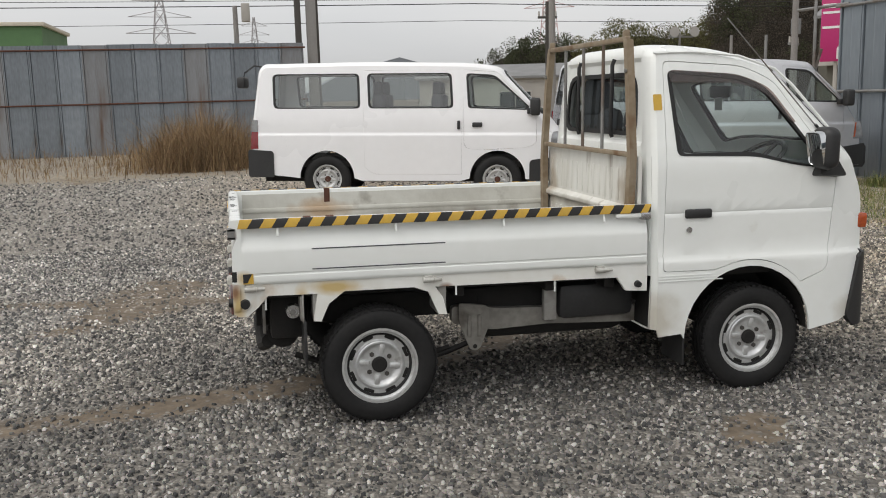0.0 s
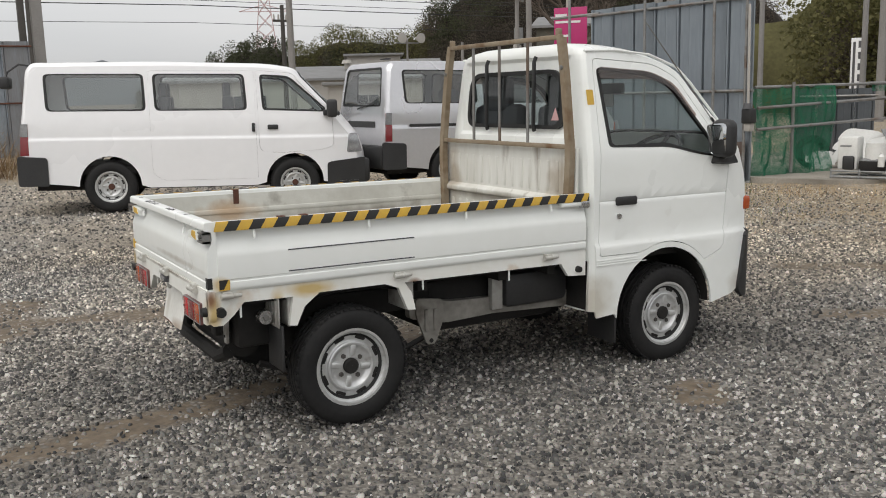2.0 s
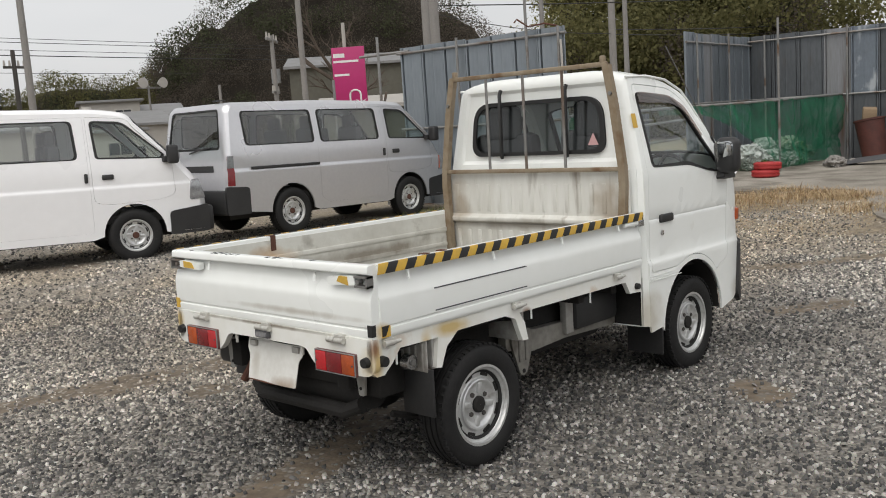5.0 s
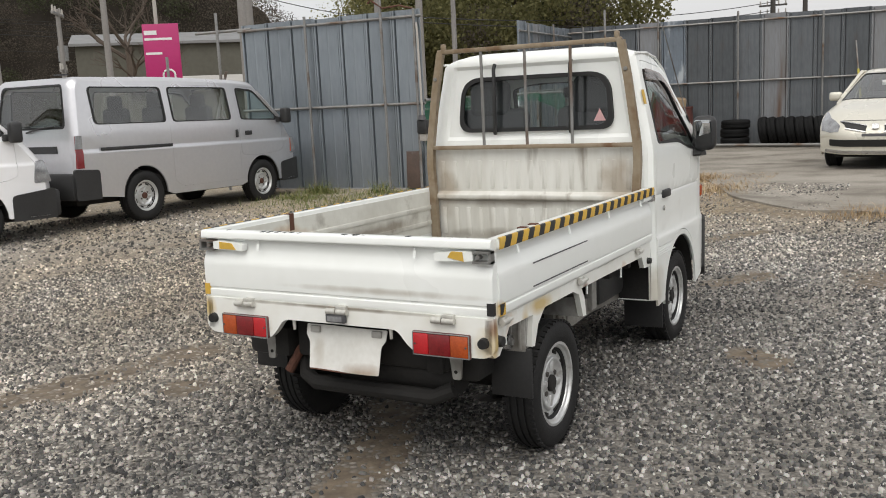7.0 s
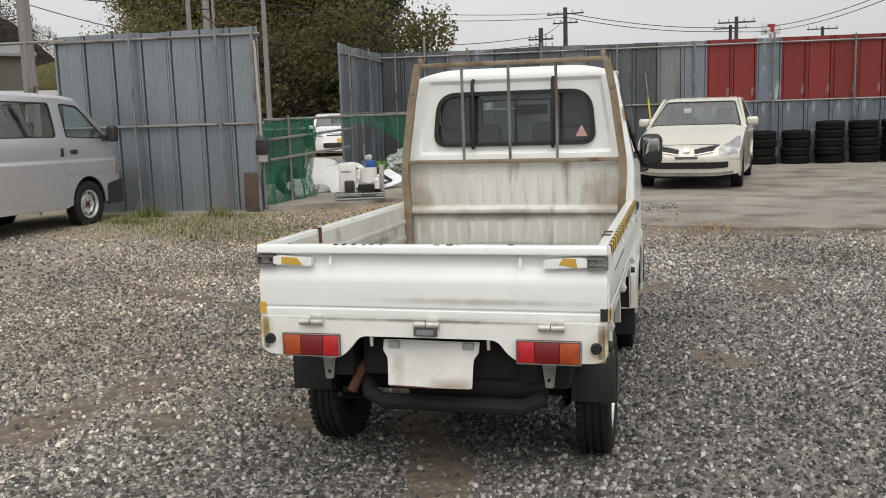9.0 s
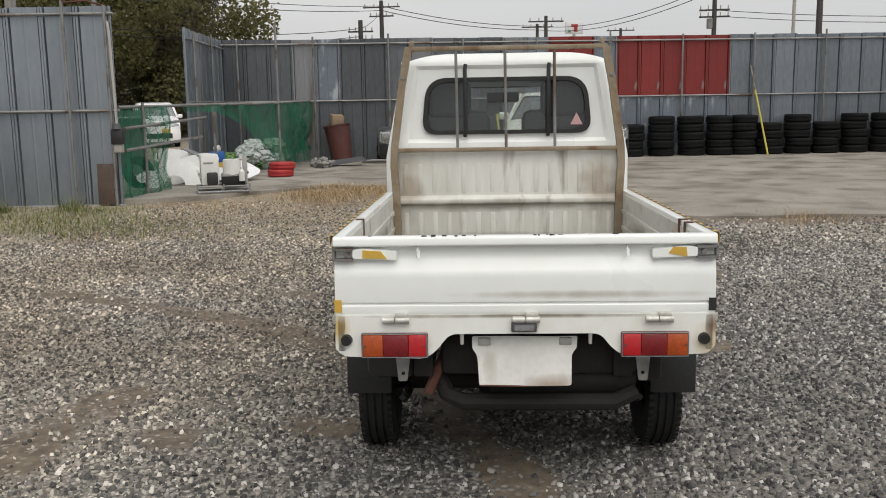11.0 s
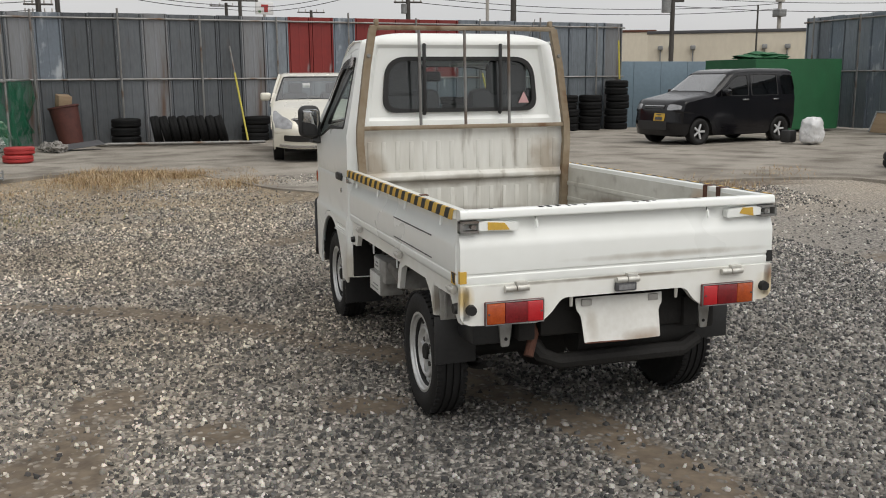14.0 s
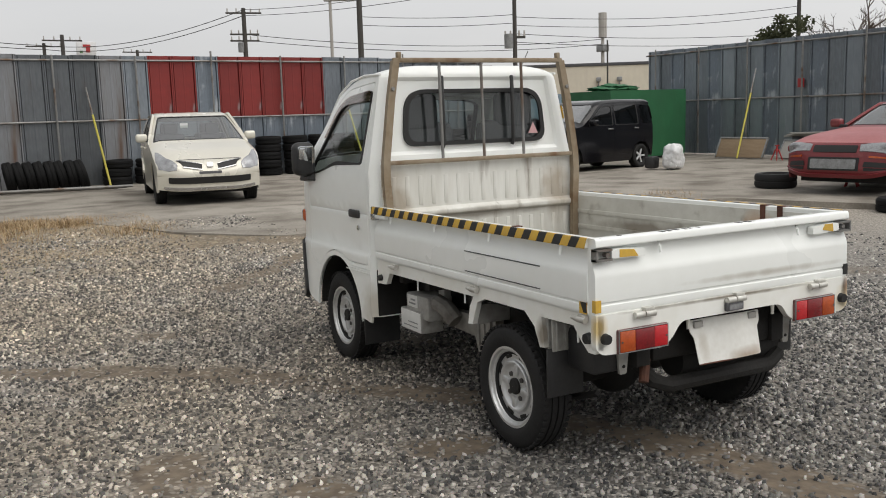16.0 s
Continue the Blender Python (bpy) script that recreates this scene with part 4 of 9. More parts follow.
    for sg in (-1, 1):
        flap = bmesh.new()
        prism(flap, [(2.0, 0.62), (1.97, 0.36), (2.12, 0.33), (2.14, 0.62)], lambda u, v: (u, sg * 0.46, v), lambda u, v: (u, sg * 0.655, v))
        part("inner_arch_panel", flap, M_under, T)
    # inside the cab
    part("cab_floor", boxm(1.98, 3.1, -0.6, 0.6, 0.6, 0.66), M_under, T)
    part("dashboard", boxm(2.78, 3.05, -0.6, 0.6, 0.8, 1.14, 0.05), M_dash, T)
    for y in (-0.32, 0.32):
        sb = part("seat", boxm(2.08, 2.58, y - 0.26, y + 0.26, 0.66, 0.95, 0.05), M_seat, T)
        part("seat_back", boxm(2.02, 2.14, y - 0.23, y + 0.23, 0.9, 1.42, 0.05, m=Matrix.Translation((0.02, 0, 0))), M_seat, sb)
        part("headrest", boxm(2.03, 2.12, y - 0.125, y + 0.125, 1.37, 1.585, 0.045, seg=3), M_seat, sb)
    sw = bmesh.new()
    mm = Matrix.Translation((2.68, -0.33, 1.13)) @ Matrix.Rotation(radians(-35), 4, "Y")
    pts = [mm @ Vector((0.185 * math.cos(a), 0.185 * math.sin(a), 0)) for a in [2 * math.pi * k / 24 for k in range(25)]]
    tube(sw, pts, 0.014, 6)
    for a in (0, 2.1, 4.2):
        rod(sw, mm @ Vector((0, 0, -0.02)), mm @ Vector((0.18 * math.cos(a), 0.18 * math.sin(a), 0)), 0.012, seg=6)
    part("steering_wheel", sw, M_black, T)
    part("rear_view_mirror", boxm(2.66, 2.69, -0.1, 0.1, 1.47, 1.535, 0.012), M_black, T)
    part("sun_visor", boxm(2.45, 2.62, -0.5, -0.14, 1.56, 1.58, 0.008), M_whiteplastic, T)
    part("paper_tag", boxm(2.7, 2.702, 0.02, 0.1, 1.4, 1.48), M_signwhite, T)

    # -- load bed --
    bed = part("bed_floor", boxm(0.03, 1.9, -0.635, 0.635, 0.655, 0.68, 0.004), M_bedfloor, T)
    ribs = bmesh.new()
    for k in range(9):
        y = -0.52 + 0.13 * k
        box(ribs, 0.06, 1.88, y - 0.02, y + 0.02, 0.679, 0.687, 0.003)
    part("floor_rib", ribs, M_bedfloor, bed)
    gate = rpoly([(0, 0.69), (0, 0.975, 0.006), (0.046, 0.975, 0.01), (0.05, 0.942, 0.006), (0.02, 0.936, 0.004), (0.017, 0.902, 0.012), (0.042, 0.842, 0.014), (0.042, 0.739, 0.002), (0.037, 0.736), (0.037, 0.73), (0.042, 0.727, 0.002), (0.041, 0.7, 0.008), (0.034, 0.69)], 3)
    for sg in (-1, 1):
        g = part("side_gate", prism(bmesh.new(), gate, lambda u, v: (0.045, sg * (0.632 + u), v), lambda u, v: (1.935, sg * (0.632 + u), v)), M_white, T)
        inn = bmesh.new()
        box(inn, 0.07, 1.9, sg * 0.629, sg * 0.633, 0.71, 0.955)
        for k in range(2):
            box(inn, 0.07, 1.9, sg * 0.622, sg * 0.63, 0.76 + 0.09 * k, 0.785 + 0.09 * k, 0.003)
        part("inner_panel", inn, M_bed, g, "scuffed inside of the dropside")
        for x in (0.2, 0.72, 1.22, 1.71):
            part("rope_hook", tube(bmesh.new(), [(x, sg * 0.668, 0.945), (x, sg * 0.676, 0.925), (x, sg * 0.682, 0.9)], 0.006, 6), M_white, g)
        for x in (0.1, 0.89, 1.722):
            h = bmesh.new()
            rod(h, (x - 0.05, sg * 0.678, 0.671), (x - 0.001, sg * 0.678, 0.671), 0.0125, seg=12)
            rod(h, (x + 0.001, sg * 0.678, 0.671), (x + 0.036, sg * 0.678, 0.671), 0.0105, 0.007, 12)
            box(h, x - 0.045, x - 0.005, sg * 0.66, sg * 0.683, 0.672, 0.69, 0.003)
            part("hinge", h, M_hinge, g, "pale metal hinge barrel")
        lt = bmesh.new()
        box(lt, 1.77, 1.9, sg * 0.662, sg * 0.684, 0.915, 0.937, 0.006)
        part("latch_lever", lt, M_white, g)
        part("latch_catch", boxm(1.895, 1.945, sg * 0.66, sg * 0.69, 0.905, 0.94, 0.005), M_chrome, g, "bare metal latch catch")
        for z in (0.838, 0.748):
            part("dark_line", boxm(0.345, 0.945, sg * 0.6735, sg * 0.6752, z - 0.0025, z + 0.0025), M_dash, g, "thin dark line left by a sticker")
        # striped tape over the rail's outer edge
        step, n = 0.104, 19
        for k in range(n):
            for mt, half in ((M_yellow, 0), (M_tapeblk, 0.5)):
                tp = bmesh.new()
                x0 = 0.03 + step * (k + half)
                x1 = min(x0 + step / 2, 1.94)
                sl = 0.02 if sg < 0 else -0.02
                loop = [((0.038, 0.9768), 0.9), ((0.05, 0.9775), 0.6), ((0.0525, 0.972), 0.5), ((0.0535, 0.938), -0.6)]
                rows = [[tp.verts.new((min(max(xx + sl * q, 0.03), 1.945), sg * (0.632 + o[0]), o[1])) for o, q in loop] for xx in (x0, x1)]
                for i in range(3):
                    tp.faces.new((rows[0][i], rows[0][i + 1], rows[1][i + 1], rows[1][i]))
                part("tape_stripe", tp, mt, g)
        cn = bmesh.new()
        box(cn, 0.046, 0.09, sg * 0.673, sg * 0.6762, 0.695, 0.738)
        part("corner_tape", cn, M_yellow, g)
        cn = bmesh.new()
        prism(cn, [(0.0458, 0.7), (0.064, 0.7), (0.084, 0.7385), (0.0458, 0.7385)], lambda u, v: (u, sg * 0.6755, v), lambda u, v: (u, sg * 0.6772, v))
        part("corner_tape", cn, M_tapeblk, g)
        # lower side frame with its fender legs
        frame_o = [(0.0, 0.69), (0.0, 0.565), (0.02, 0.548), (0.06, 0.548), (0.105, 0.585), (0.15, 0.635), (0.365, 0.632), (0.345, 0.51), (0.378, 0.505), (0.415, 0.585), (0.485, 0.637), (0.8, 0.637), (0.868, 0.612), (0.915, 0.505), (0.955, 0.502), (0.935, 0.585), (0.9, 0.634), (1.79, 0.628), (1.835, 0.562), (1.945, 0.555), (1.945, 0.69)]
        part("bed_side_frame", sheet(frame_o, [], lambda x, z: (x, sg * 0.66, z), (), (), 0.025), M_frame, T)
        part("round_plug", rodm((0.05, sg * 0.655, 0.604), (0.05, sg * 0.682, 0.604), 0.023, 0.019, 16), M_seal, T)
        part("round_plug", rodm((1.895, sg * 0.655, 0.592), (1.895, sg * 0.68, 0.592), 0.018, 0.015, 14), M_seal, T)
        # fender legs bent back under the bed
        for x, xx in ((0.365, 0.03), (0.935, -0.03)):
            leg = bmesh.new()
            box(leg, x - 0.02, x + 0.02, sg * 0.46, sg * 0.64, 0.5, 0.635, 0.004)
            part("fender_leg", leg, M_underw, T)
        part("fender_liner", sheet([(0.36, 0), (0.95, 0), (0.95, 1), (0.36, 1)], [], lambda x, v: (x, sg * (0.64 - 0.34 * v), 0.625 - 0.55 * (x - 0.66) ** 2), lin(0.36, 0.95, 8), ()), M_under, T)
        part("rear_mudflap", boxm(0.3, 0.312, sg * 0.505, sg * 0.678, 0.315, 0.512, 0.004), M_black, T)
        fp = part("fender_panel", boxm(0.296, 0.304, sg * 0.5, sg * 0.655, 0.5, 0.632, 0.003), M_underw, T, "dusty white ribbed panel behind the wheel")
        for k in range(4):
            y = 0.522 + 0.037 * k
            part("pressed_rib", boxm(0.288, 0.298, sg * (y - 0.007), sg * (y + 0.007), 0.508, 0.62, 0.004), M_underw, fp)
        for x, z in ((0.138, 0.622), (1.0, 0.64), (1.48, 0.628)):
            part("drain_peg", rodm((x, sg * 0.648, z), (x, sg * 0.648, z - 0.052), 0.005, 0.0045, 8), M_white, T, "thin white drain peg")
    # rust on the rails
    for x, sg in ((0.55, 1), (0.43, -1), (0.33, -1)):
        r = bmesh.new()
        box(r, x - 0.016, x + 0.016, sg * 0.627, sg * 0.6285, 0.9, 0.977)
        box(r, x - 0.016, x + 0.016, sg * 0.627, sg * 0.66, 0.9755, 0.9785)
        part("rust_streak", r, M_rust, T)
    # tailgate
    tg = part("tailgate", prism(bmesh.new(), gate, lambda u, v: (0.045 - u, -0.668, v), lambda u, v: (0.045 - u, 0.668, v)), M_white, T)
    part("inner_panel", boxm(0.0445, 0.049, -0.62, 0.62, 0.7, 0.95), M_bed, tg)
    for y in (0.37, -0.36):
        part("rope_hook", tube(bmesh.new(), [(0.012, y, 0.945), (-0.0, y, 0.925), (-0.006, y, 0.9)], 0.006, 6), M_white, tg)
    for y in (0.455, -0.005, -0.47):
        h = bmesh.new()
        rod(h, (-0.012, y - 0.05, 0.678), (-0.012, y - 0.002, 0.678), 0.0125, seg=12)
        rod(h, (-0.012, y + 0.002, 0.678), (-0.012, y + 0.045, 0.678), 0.0125, seg=12)
        box(h, -0.018, 0.012, y - 0.045, y + 0.0, 0.683, 0.702, 0.003)
        part("hinge", h, M_hinge, tg, "pale metal hinge barrel")
    for sg in (-1, 1):
        lt = bmesh.new()
        prism(lt, rpoly([(0.445, 0.894, 0.005), (0.57, 0.898, 0.005), (0.6, 0.9, 0.004), (0.6, 0.93, 0.004), (0.57, 0.934, 0.005), (0.445, 0.925, 0.008)], 3), lambda u, v: (0.022, sg * u, v), lambda u, v: (-0.008, sg * u, v))
        part("latch_lever", lt, M_white, tg)
        yt = bmesh.new()
        prism(yt, [(0.48, 0.899), (0.565, 0.901), (0.565, 0.93), (0.5, 0.925)] if sg > 0 else [(0.5, 0.91), (0.565, 0.897), (0.56, 0.931), (0.515, 0.931)], lambda u, v: (0.0, sg * u, v), lambda u, v: (-0.0105, sg * u, v))
        part("yellow_tape", yt, M_yellow, tg)
        c = bmesh.new()
        box(c, -0.012, 0.02, sg * 0.6, sg * 0.672, 0.892, 0.9)
        box(c, -0.012, 0.02, sg * 0.6, sg * 0.672, 0.928, 0.935)
        box(c, -0.012, 0.02, sg * 0.663, sg * 0.672, 0.892, 0.935)
        rod(c, (-0.014, sg * 0.622, 0.914), (0.01, sg * 0.622, 0.914), 0.009)
        part("latch_catch", c, M_steel, tg)
        part("corner_tape", boxm(-0.0005, 0.02, sg * 0.645, sg * 0.6705, 0.705, 0.75), M_yellow if sg > 0 else M_tapeblk, tg)
    for k in range(16):
        y = random.choice((-0.33, 0.2, 0.16, 0.22, -0.1, 0.5, 0.33)) + random.uniform(-0.06, 0.06)
        w = random.uniform(0.002, 0.009)
        part("paint_chip", boxm(random.uniform(0.0, 0.02), random.uniform(0.022, 0.04), y - w, y + w, 0.974, 0.9756), M_under, tg)
    # tail panel under the gate, with its lamps
    tail = rpoly([(-0.668, 0.695), (-0.672, 0.575, 0.02), (-0.64, 0.55, 0.02), (-0.36, 0.54, 0.03), (-0.31, 0.57, 0.03), (-0.27, 0.625, 0.03), (0.265, 0.625, 0.03), (0.305, 0.57, 0.03), (0.35, 0.535, 0.03), (0.64, 0.545, 0.02), (0.672, 0.57, 0.02), (0.668, 0.695)], 4)
    part("tail_panel", sheet(tail, [], lambda y, z: (0.03, y, z), (), (), 0.03), M_frame, T)
    for sg in (-1, 1):
        a, b = (0.346, 0.572)
        lamp = part("tail_lamp", boxm(-0.012, 0.004, sg * (a - 0.006), sg * (b + 0.006), 0.541, 0.632, 0.005, seg=3), M_lampedge, T, "rear lamp cluster in a dark housing")
        c1, c2 = a + 0.28 * (b - a), a + 0.68 * (b - a)
        part("reflector_lens", boxm(-0.017, -0.002, sg * a, sg * c1, 0.547, 0.626, 0.004, seg=2), M_redbright, lamp, "bright red reflector")
        part("red_lens", boxm(-0.0175, -0.002, sg * (c1 + 0.0005), sg * c2, 0.547, 0.626, 0.004, seg=2), M_red, lamp)
        part("amber_lens", boxm(-0.017, -0.002, sg * (c2 + 0.0005), sg * b, 0.547, 0.626, 0.004, seg=2), M_amber, lamp)
        for y0, y1, z0, z1 in ((a - 0.004, b + 0.004, 0.627, 0.6305), (a - 0.004, b + 0.004, 0.5425, 0.546), (a - 0.004, a - 0.0005, 0.546, 0.627), (b + 0.0005, b + 0.004, 0.546, 0.627)):
            part("lamp_rim", boxm(-0.0155, -0.01, sg * y0, sg * y1, z0, z1, 0.001, seg=1), M_grey, lamp)
        for y in (a + 0.008, b - 0.008):
            part("lens_screw", rodm((-0.016, sg * y, 0.586), (-0.0195, sg * y, 0.586), 0.004, seg=8), M_darkpole, lamp)
        part("round_plug", rodm((0.0, sg * 0.63, 0.606), (-0.02, sg * 0.63, 0.606), 0.021, 0.018, 16), M_seal, T)
        lb = part("lamp_bracket", prism(bmesh.new(), rpoly([(0.408, 0.56), (0.428, 0.416, 0.006), (0.46, 0.415, 0.006), (0.474, 0.56)], 2), lambda u, v: (0.128, sg * u, v), lambda u, v: (0.14, sg * u, v)), M_underw, T, "dusty white bracket under the tail lamp")
        # no real opening: a near-black disc paints the shade in the hole
        part("bracket_hole", rodm((0.125, sg * 0.442, 0.446), (0.13, sg * 0.442, 0.446), 0.007, seg=10), M_under, lb)
    lic = part("plate_lamp", boxm(-0.018, 0.0, -0.045, 0.045, 0.634, 0.668, 0.005), M_dash, T)
    part("lamp_lens", boxm(-0.021, -0.016, -0.034, 0.034, 0.64, 0.66), M_clear, lic)
    part("lamp_latch", boxm(-0.014, 0.0, -0.05, 0.045, 0.669, 0.684, 0.004), M_hinge, lic)
    pl = sheet(rpoly([(-0.194, 0.604, 0.006), (-0.19, 0.562, 0.006), (-0.172, 0.54, 0.01), (-0.169, 0.432, 0.008), (0.159, 0.43, 0.008), (0.166, 0.535, 0.01), (0.184, 0.562, 0.006), (0.184, 0.604, 0.006)], 3), [], lambda y, z: (0.052 - 0.23 * max(0, 0.6 - z) + 0.005 * math.sin(y * 17), y, z), lin(-0.2, 0.2, 8), [0.46, 0.5, 0.54, 0.58], 0.003)
    plate = part("blank_plate", pl, M_plate, T, "bent white blank number plate")
    for y in (-0.15, 0.14):
        part("plate_tab", boxm(0.036, 0.05, y - 0.022, y + 0.022, 0.574, 0.6, 0.003), M_underw, plate)
    part("plate_edge", tube(bmesh.new(), [(0.014, -0.166, 0.434), (0.011, 0.0, 0.43), (0.014, 0.157, 0.432)], 0.003, 5), M_rust, plate, "rusty lower edge")
    for y in (-0.235, 0.22):
        part("tail_peg", rodm((0.012, y, 0.632), (0.012, y, 0.585), 0.008, 0.006, 8), M_hinge, T)

    # -- head board and ladder rack behind the cab --
    hb = part("head_board", boxm(1.9, 1.922, -0.628, 0.628, 0.66, 1.2, 0.004), M_head, T, "scuffed white steel head board")
    for k in range(15):
        y = -0.56 + 0.08 * k
        for z in (0.97, 0.7):
            part("pressed_rib", boxm(1.8965, 1.905, y - 0.013, y + 0.013, z, z + 0.16, 0.0035), M_head, hb)
    part("ridge", prism(bmesh.new(), rpoly([(1.9, 0.90), (1.872, 0.912, 0.006), (1.872, 0.935, 0.006), (1.9, 0.955)], 3), lambda u, v: (u, -0.62, v), lambda u, v: (u, 0.62, v)), M_head, hb)
    rack = new("ladder_rack")
    rack.parent, rack["label"] = T, "rusty galvanised ladder rack"
    for sg in (-1, 1):
        post = bmesh.new()
        path = [(1.862, 0.604, 0.68), (1.862, 0.61, 0.95), (1.864, 0.62, 1.12), (1.866, 0.616, 1.22), (1.87, 0.57, 1.55), (1.874, 0.532, 1.75)]
        rings = []
        for x, y, z in path:
            rings.append([post.verts.new((x + a, sg * (y + c), z)) for a, c in ((-0.012, -0.02), (0.022, -0.02), (0.022, -0.015), (-0.006, -0.015), (-0.006, 0.015), (0.022, 0.015), (0.022, 0.02), (-0.012, 0.02))])
        for A, B in zip(rings, rings[1:]):
            for k in range(8):
                post.faces.new((A[k], A[(k + 1) % 8], B[(k + 1) % 8], B[k]))
        post.faces.new(rings[-1])
        part("post", post, M_rack, rack)
        part("hook", boxm(1.862, 1.892, sg * 0.5, sg * 0.525, 1.75, 1.795, 0.006), M_rack, rack)
        part("bolt", rodm((1.875, sg * 0.563, 1.6), (1.85, sg * 0.563, 1.6), 0.011, seg=6), M_steel, rack)
    part("cross_bar", boxm(1.858, 1.884, -0.625, 0.625, 1.196, 1.219, 0.004), M_rack, rack)
    part("top_bar", boxm(1.862, 1.888, -0.54, 0.55, 1.738, 1.763, 0.005), M_rack, rack)
    for y in (0.269, 0.004, -0.261):
        part("upright_bar", rodm((1.869, y, 1.207), (1.871, y + 0.005, 1.757), 0.0085, seg=8), M_steel, rack)

    # -- under the truck --
    for sg in (-1, 1):
        part("chassis_rail", boxm(0.1, 1.98, sg * 0.33, sg * 0.4, 0.44, 0.56, 0.006), M_under, T)
        sp = bmesh.new()
        for k in range(3):
            pts = [(0.69 + dx, sg * 0.46, 0.22 + 0.02 * k + 0.5 * dx * dx) for dx in [(-0.42 + 0.1 * k) + j * (0.84 - 0.2 * k) / 8 for j in range(9)]]
            tube(sp, pts, 0.014, 4)
        part("leaf_spring", sp, M_under, T)
        member = bmesh.new()
        prism(member, rpoly([(1.02, 0.41, 0.02), (1.02, 0.49, 0.02), (1.12, 0.495, 0.02), (1.25, 0.47, 0.03), (1.5, 0.462, 0.03), (1.97, 0.445), (1.97, 0.36), (1.5, 0.378, 0.03), (1.22, 0.366, 0.03)], 3), lambda u, v: (u, sg * 0.43, v), lambda u, v: (u, sg * 0.475, v))
        part("side_member", member, M_dusty, T, "dusty white chassis side member")
        br = bmesh.new()
        prism(br, rpoly([(1.05, 0.51, 0.02), (1.2, 0.49, 0.02), (1.205, 0.395, 0.03), (1.155, 0.272, 0.022), (1.11, 0.272, 0.022), (1.052, 0.42, 0.02)], 3), lambda u, v: (u, sg * 0.475, v), lambda u, v: (u, sg * 0.488, v))
        for dx in (1.105, 1.155):
            box(br, dx - 0.01, dx + 0.01, sg * 0.484, sg * 0.496, 0.34, 0.45, 0.005)
        part("jack_bracket", br, M_dusty, T)
        # this hole too is a disc with its shade painted near-black
        part("bracket_hole", rodm((1.132, sg * 0.486, 0.292), (1.132, sg * 0.491, 0.292), 0.011, seg=12), M_under, T)
        part("cross_post", boxm(1.48, 1.545, sg * 0.46, sg * 0.5, 0.4, 0.66, 0.005), M_underw, T)
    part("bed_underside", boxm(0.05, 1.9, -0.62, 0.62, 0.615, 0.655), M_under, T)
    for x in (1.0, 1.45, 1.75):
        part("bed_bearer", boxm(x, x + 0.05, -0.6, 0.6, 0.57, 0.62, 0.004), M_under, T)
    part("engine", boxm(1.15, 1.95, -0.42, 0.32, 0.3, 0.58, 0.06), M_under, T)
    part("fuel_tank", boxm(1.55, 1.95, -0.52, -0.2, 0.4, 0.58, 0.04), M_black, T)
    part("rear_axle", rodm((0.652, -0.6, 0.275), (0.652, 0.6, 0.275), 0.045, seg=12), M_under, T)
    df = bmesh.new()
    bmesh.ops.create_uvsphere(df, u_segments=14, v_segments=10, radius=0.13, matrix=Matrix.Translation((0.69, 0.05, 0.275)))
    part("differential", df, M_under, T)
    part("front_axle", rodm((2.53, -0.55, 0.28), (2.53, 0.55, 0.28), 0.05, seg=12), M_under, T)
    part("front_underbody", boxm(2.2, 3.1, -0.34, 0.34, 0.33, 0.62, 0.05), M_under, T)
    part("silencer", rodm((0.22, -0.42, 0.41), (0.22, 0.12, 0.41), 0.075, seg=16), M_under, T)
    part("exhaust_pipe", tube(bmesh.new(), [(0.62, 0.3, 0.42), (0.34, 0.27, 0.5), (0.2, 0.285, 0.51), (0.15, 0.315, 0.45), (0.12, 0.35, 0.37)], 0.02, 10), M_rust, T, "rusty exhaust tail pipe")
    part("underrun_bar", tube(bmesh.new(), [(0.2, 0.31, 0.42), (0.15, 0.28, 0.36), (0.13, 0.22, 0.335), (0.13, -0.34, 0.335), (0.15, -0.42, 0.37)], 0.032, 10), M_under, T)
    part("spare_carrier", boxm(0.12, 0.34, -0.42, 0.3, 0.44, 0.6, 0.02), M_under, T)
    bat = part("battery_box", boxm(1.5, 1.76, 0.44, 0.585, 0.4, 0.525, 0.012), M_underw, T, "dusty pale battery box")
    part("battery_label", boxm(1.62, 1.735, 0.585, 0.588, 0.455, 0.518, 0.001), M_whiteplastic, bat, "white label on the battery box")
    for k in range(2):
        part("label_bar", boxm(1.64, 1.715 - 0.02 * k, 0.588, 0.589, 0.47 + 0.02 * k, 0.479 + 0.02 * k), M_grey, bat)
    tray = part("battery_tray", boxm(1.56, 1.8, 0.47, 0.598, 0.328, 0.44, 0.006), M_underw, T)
    part("tray_label", boxm(1.566, 1.794, 0.598, 0.6005, 0.333, 0.436, 0.001), M_whiteplastic, tray, "white plate on the battery tray")
    for k in range(2):
        part("label_bar", boxm(1.6, 1.76 - 0.05 * k, 0.6005, 0.6015, 0.352 + 0.022 * k, 0.358 + 0.022 * k), M_grey, tray)
    part("side_duct", tube(bmesh.new(), [(1.5, 0.53, 0.5), (1.42, 0.52, 0.48), (1.36, 0.5, 0.42)], 0.045, 10), M_dusty, T, "dusty grey duct beside the battery")
    part("filler_cap", rodm((0.258, -0.575, 0.546), (0.258, -0.612, 0.546), 0.034, 0.03, 18), M_chrome, T, "round metal filler cap")
    part("filler_boss", rodm((0.258, -0.612, 0.546), (0.258, -0.622, 0.546), 0.012, seg=10), M_steel, T)
    part("rear_corner_box", boxm(0.16, 0.32, -0.52, -0.38, 0.4, 0.6, 0.02), M_under, T)
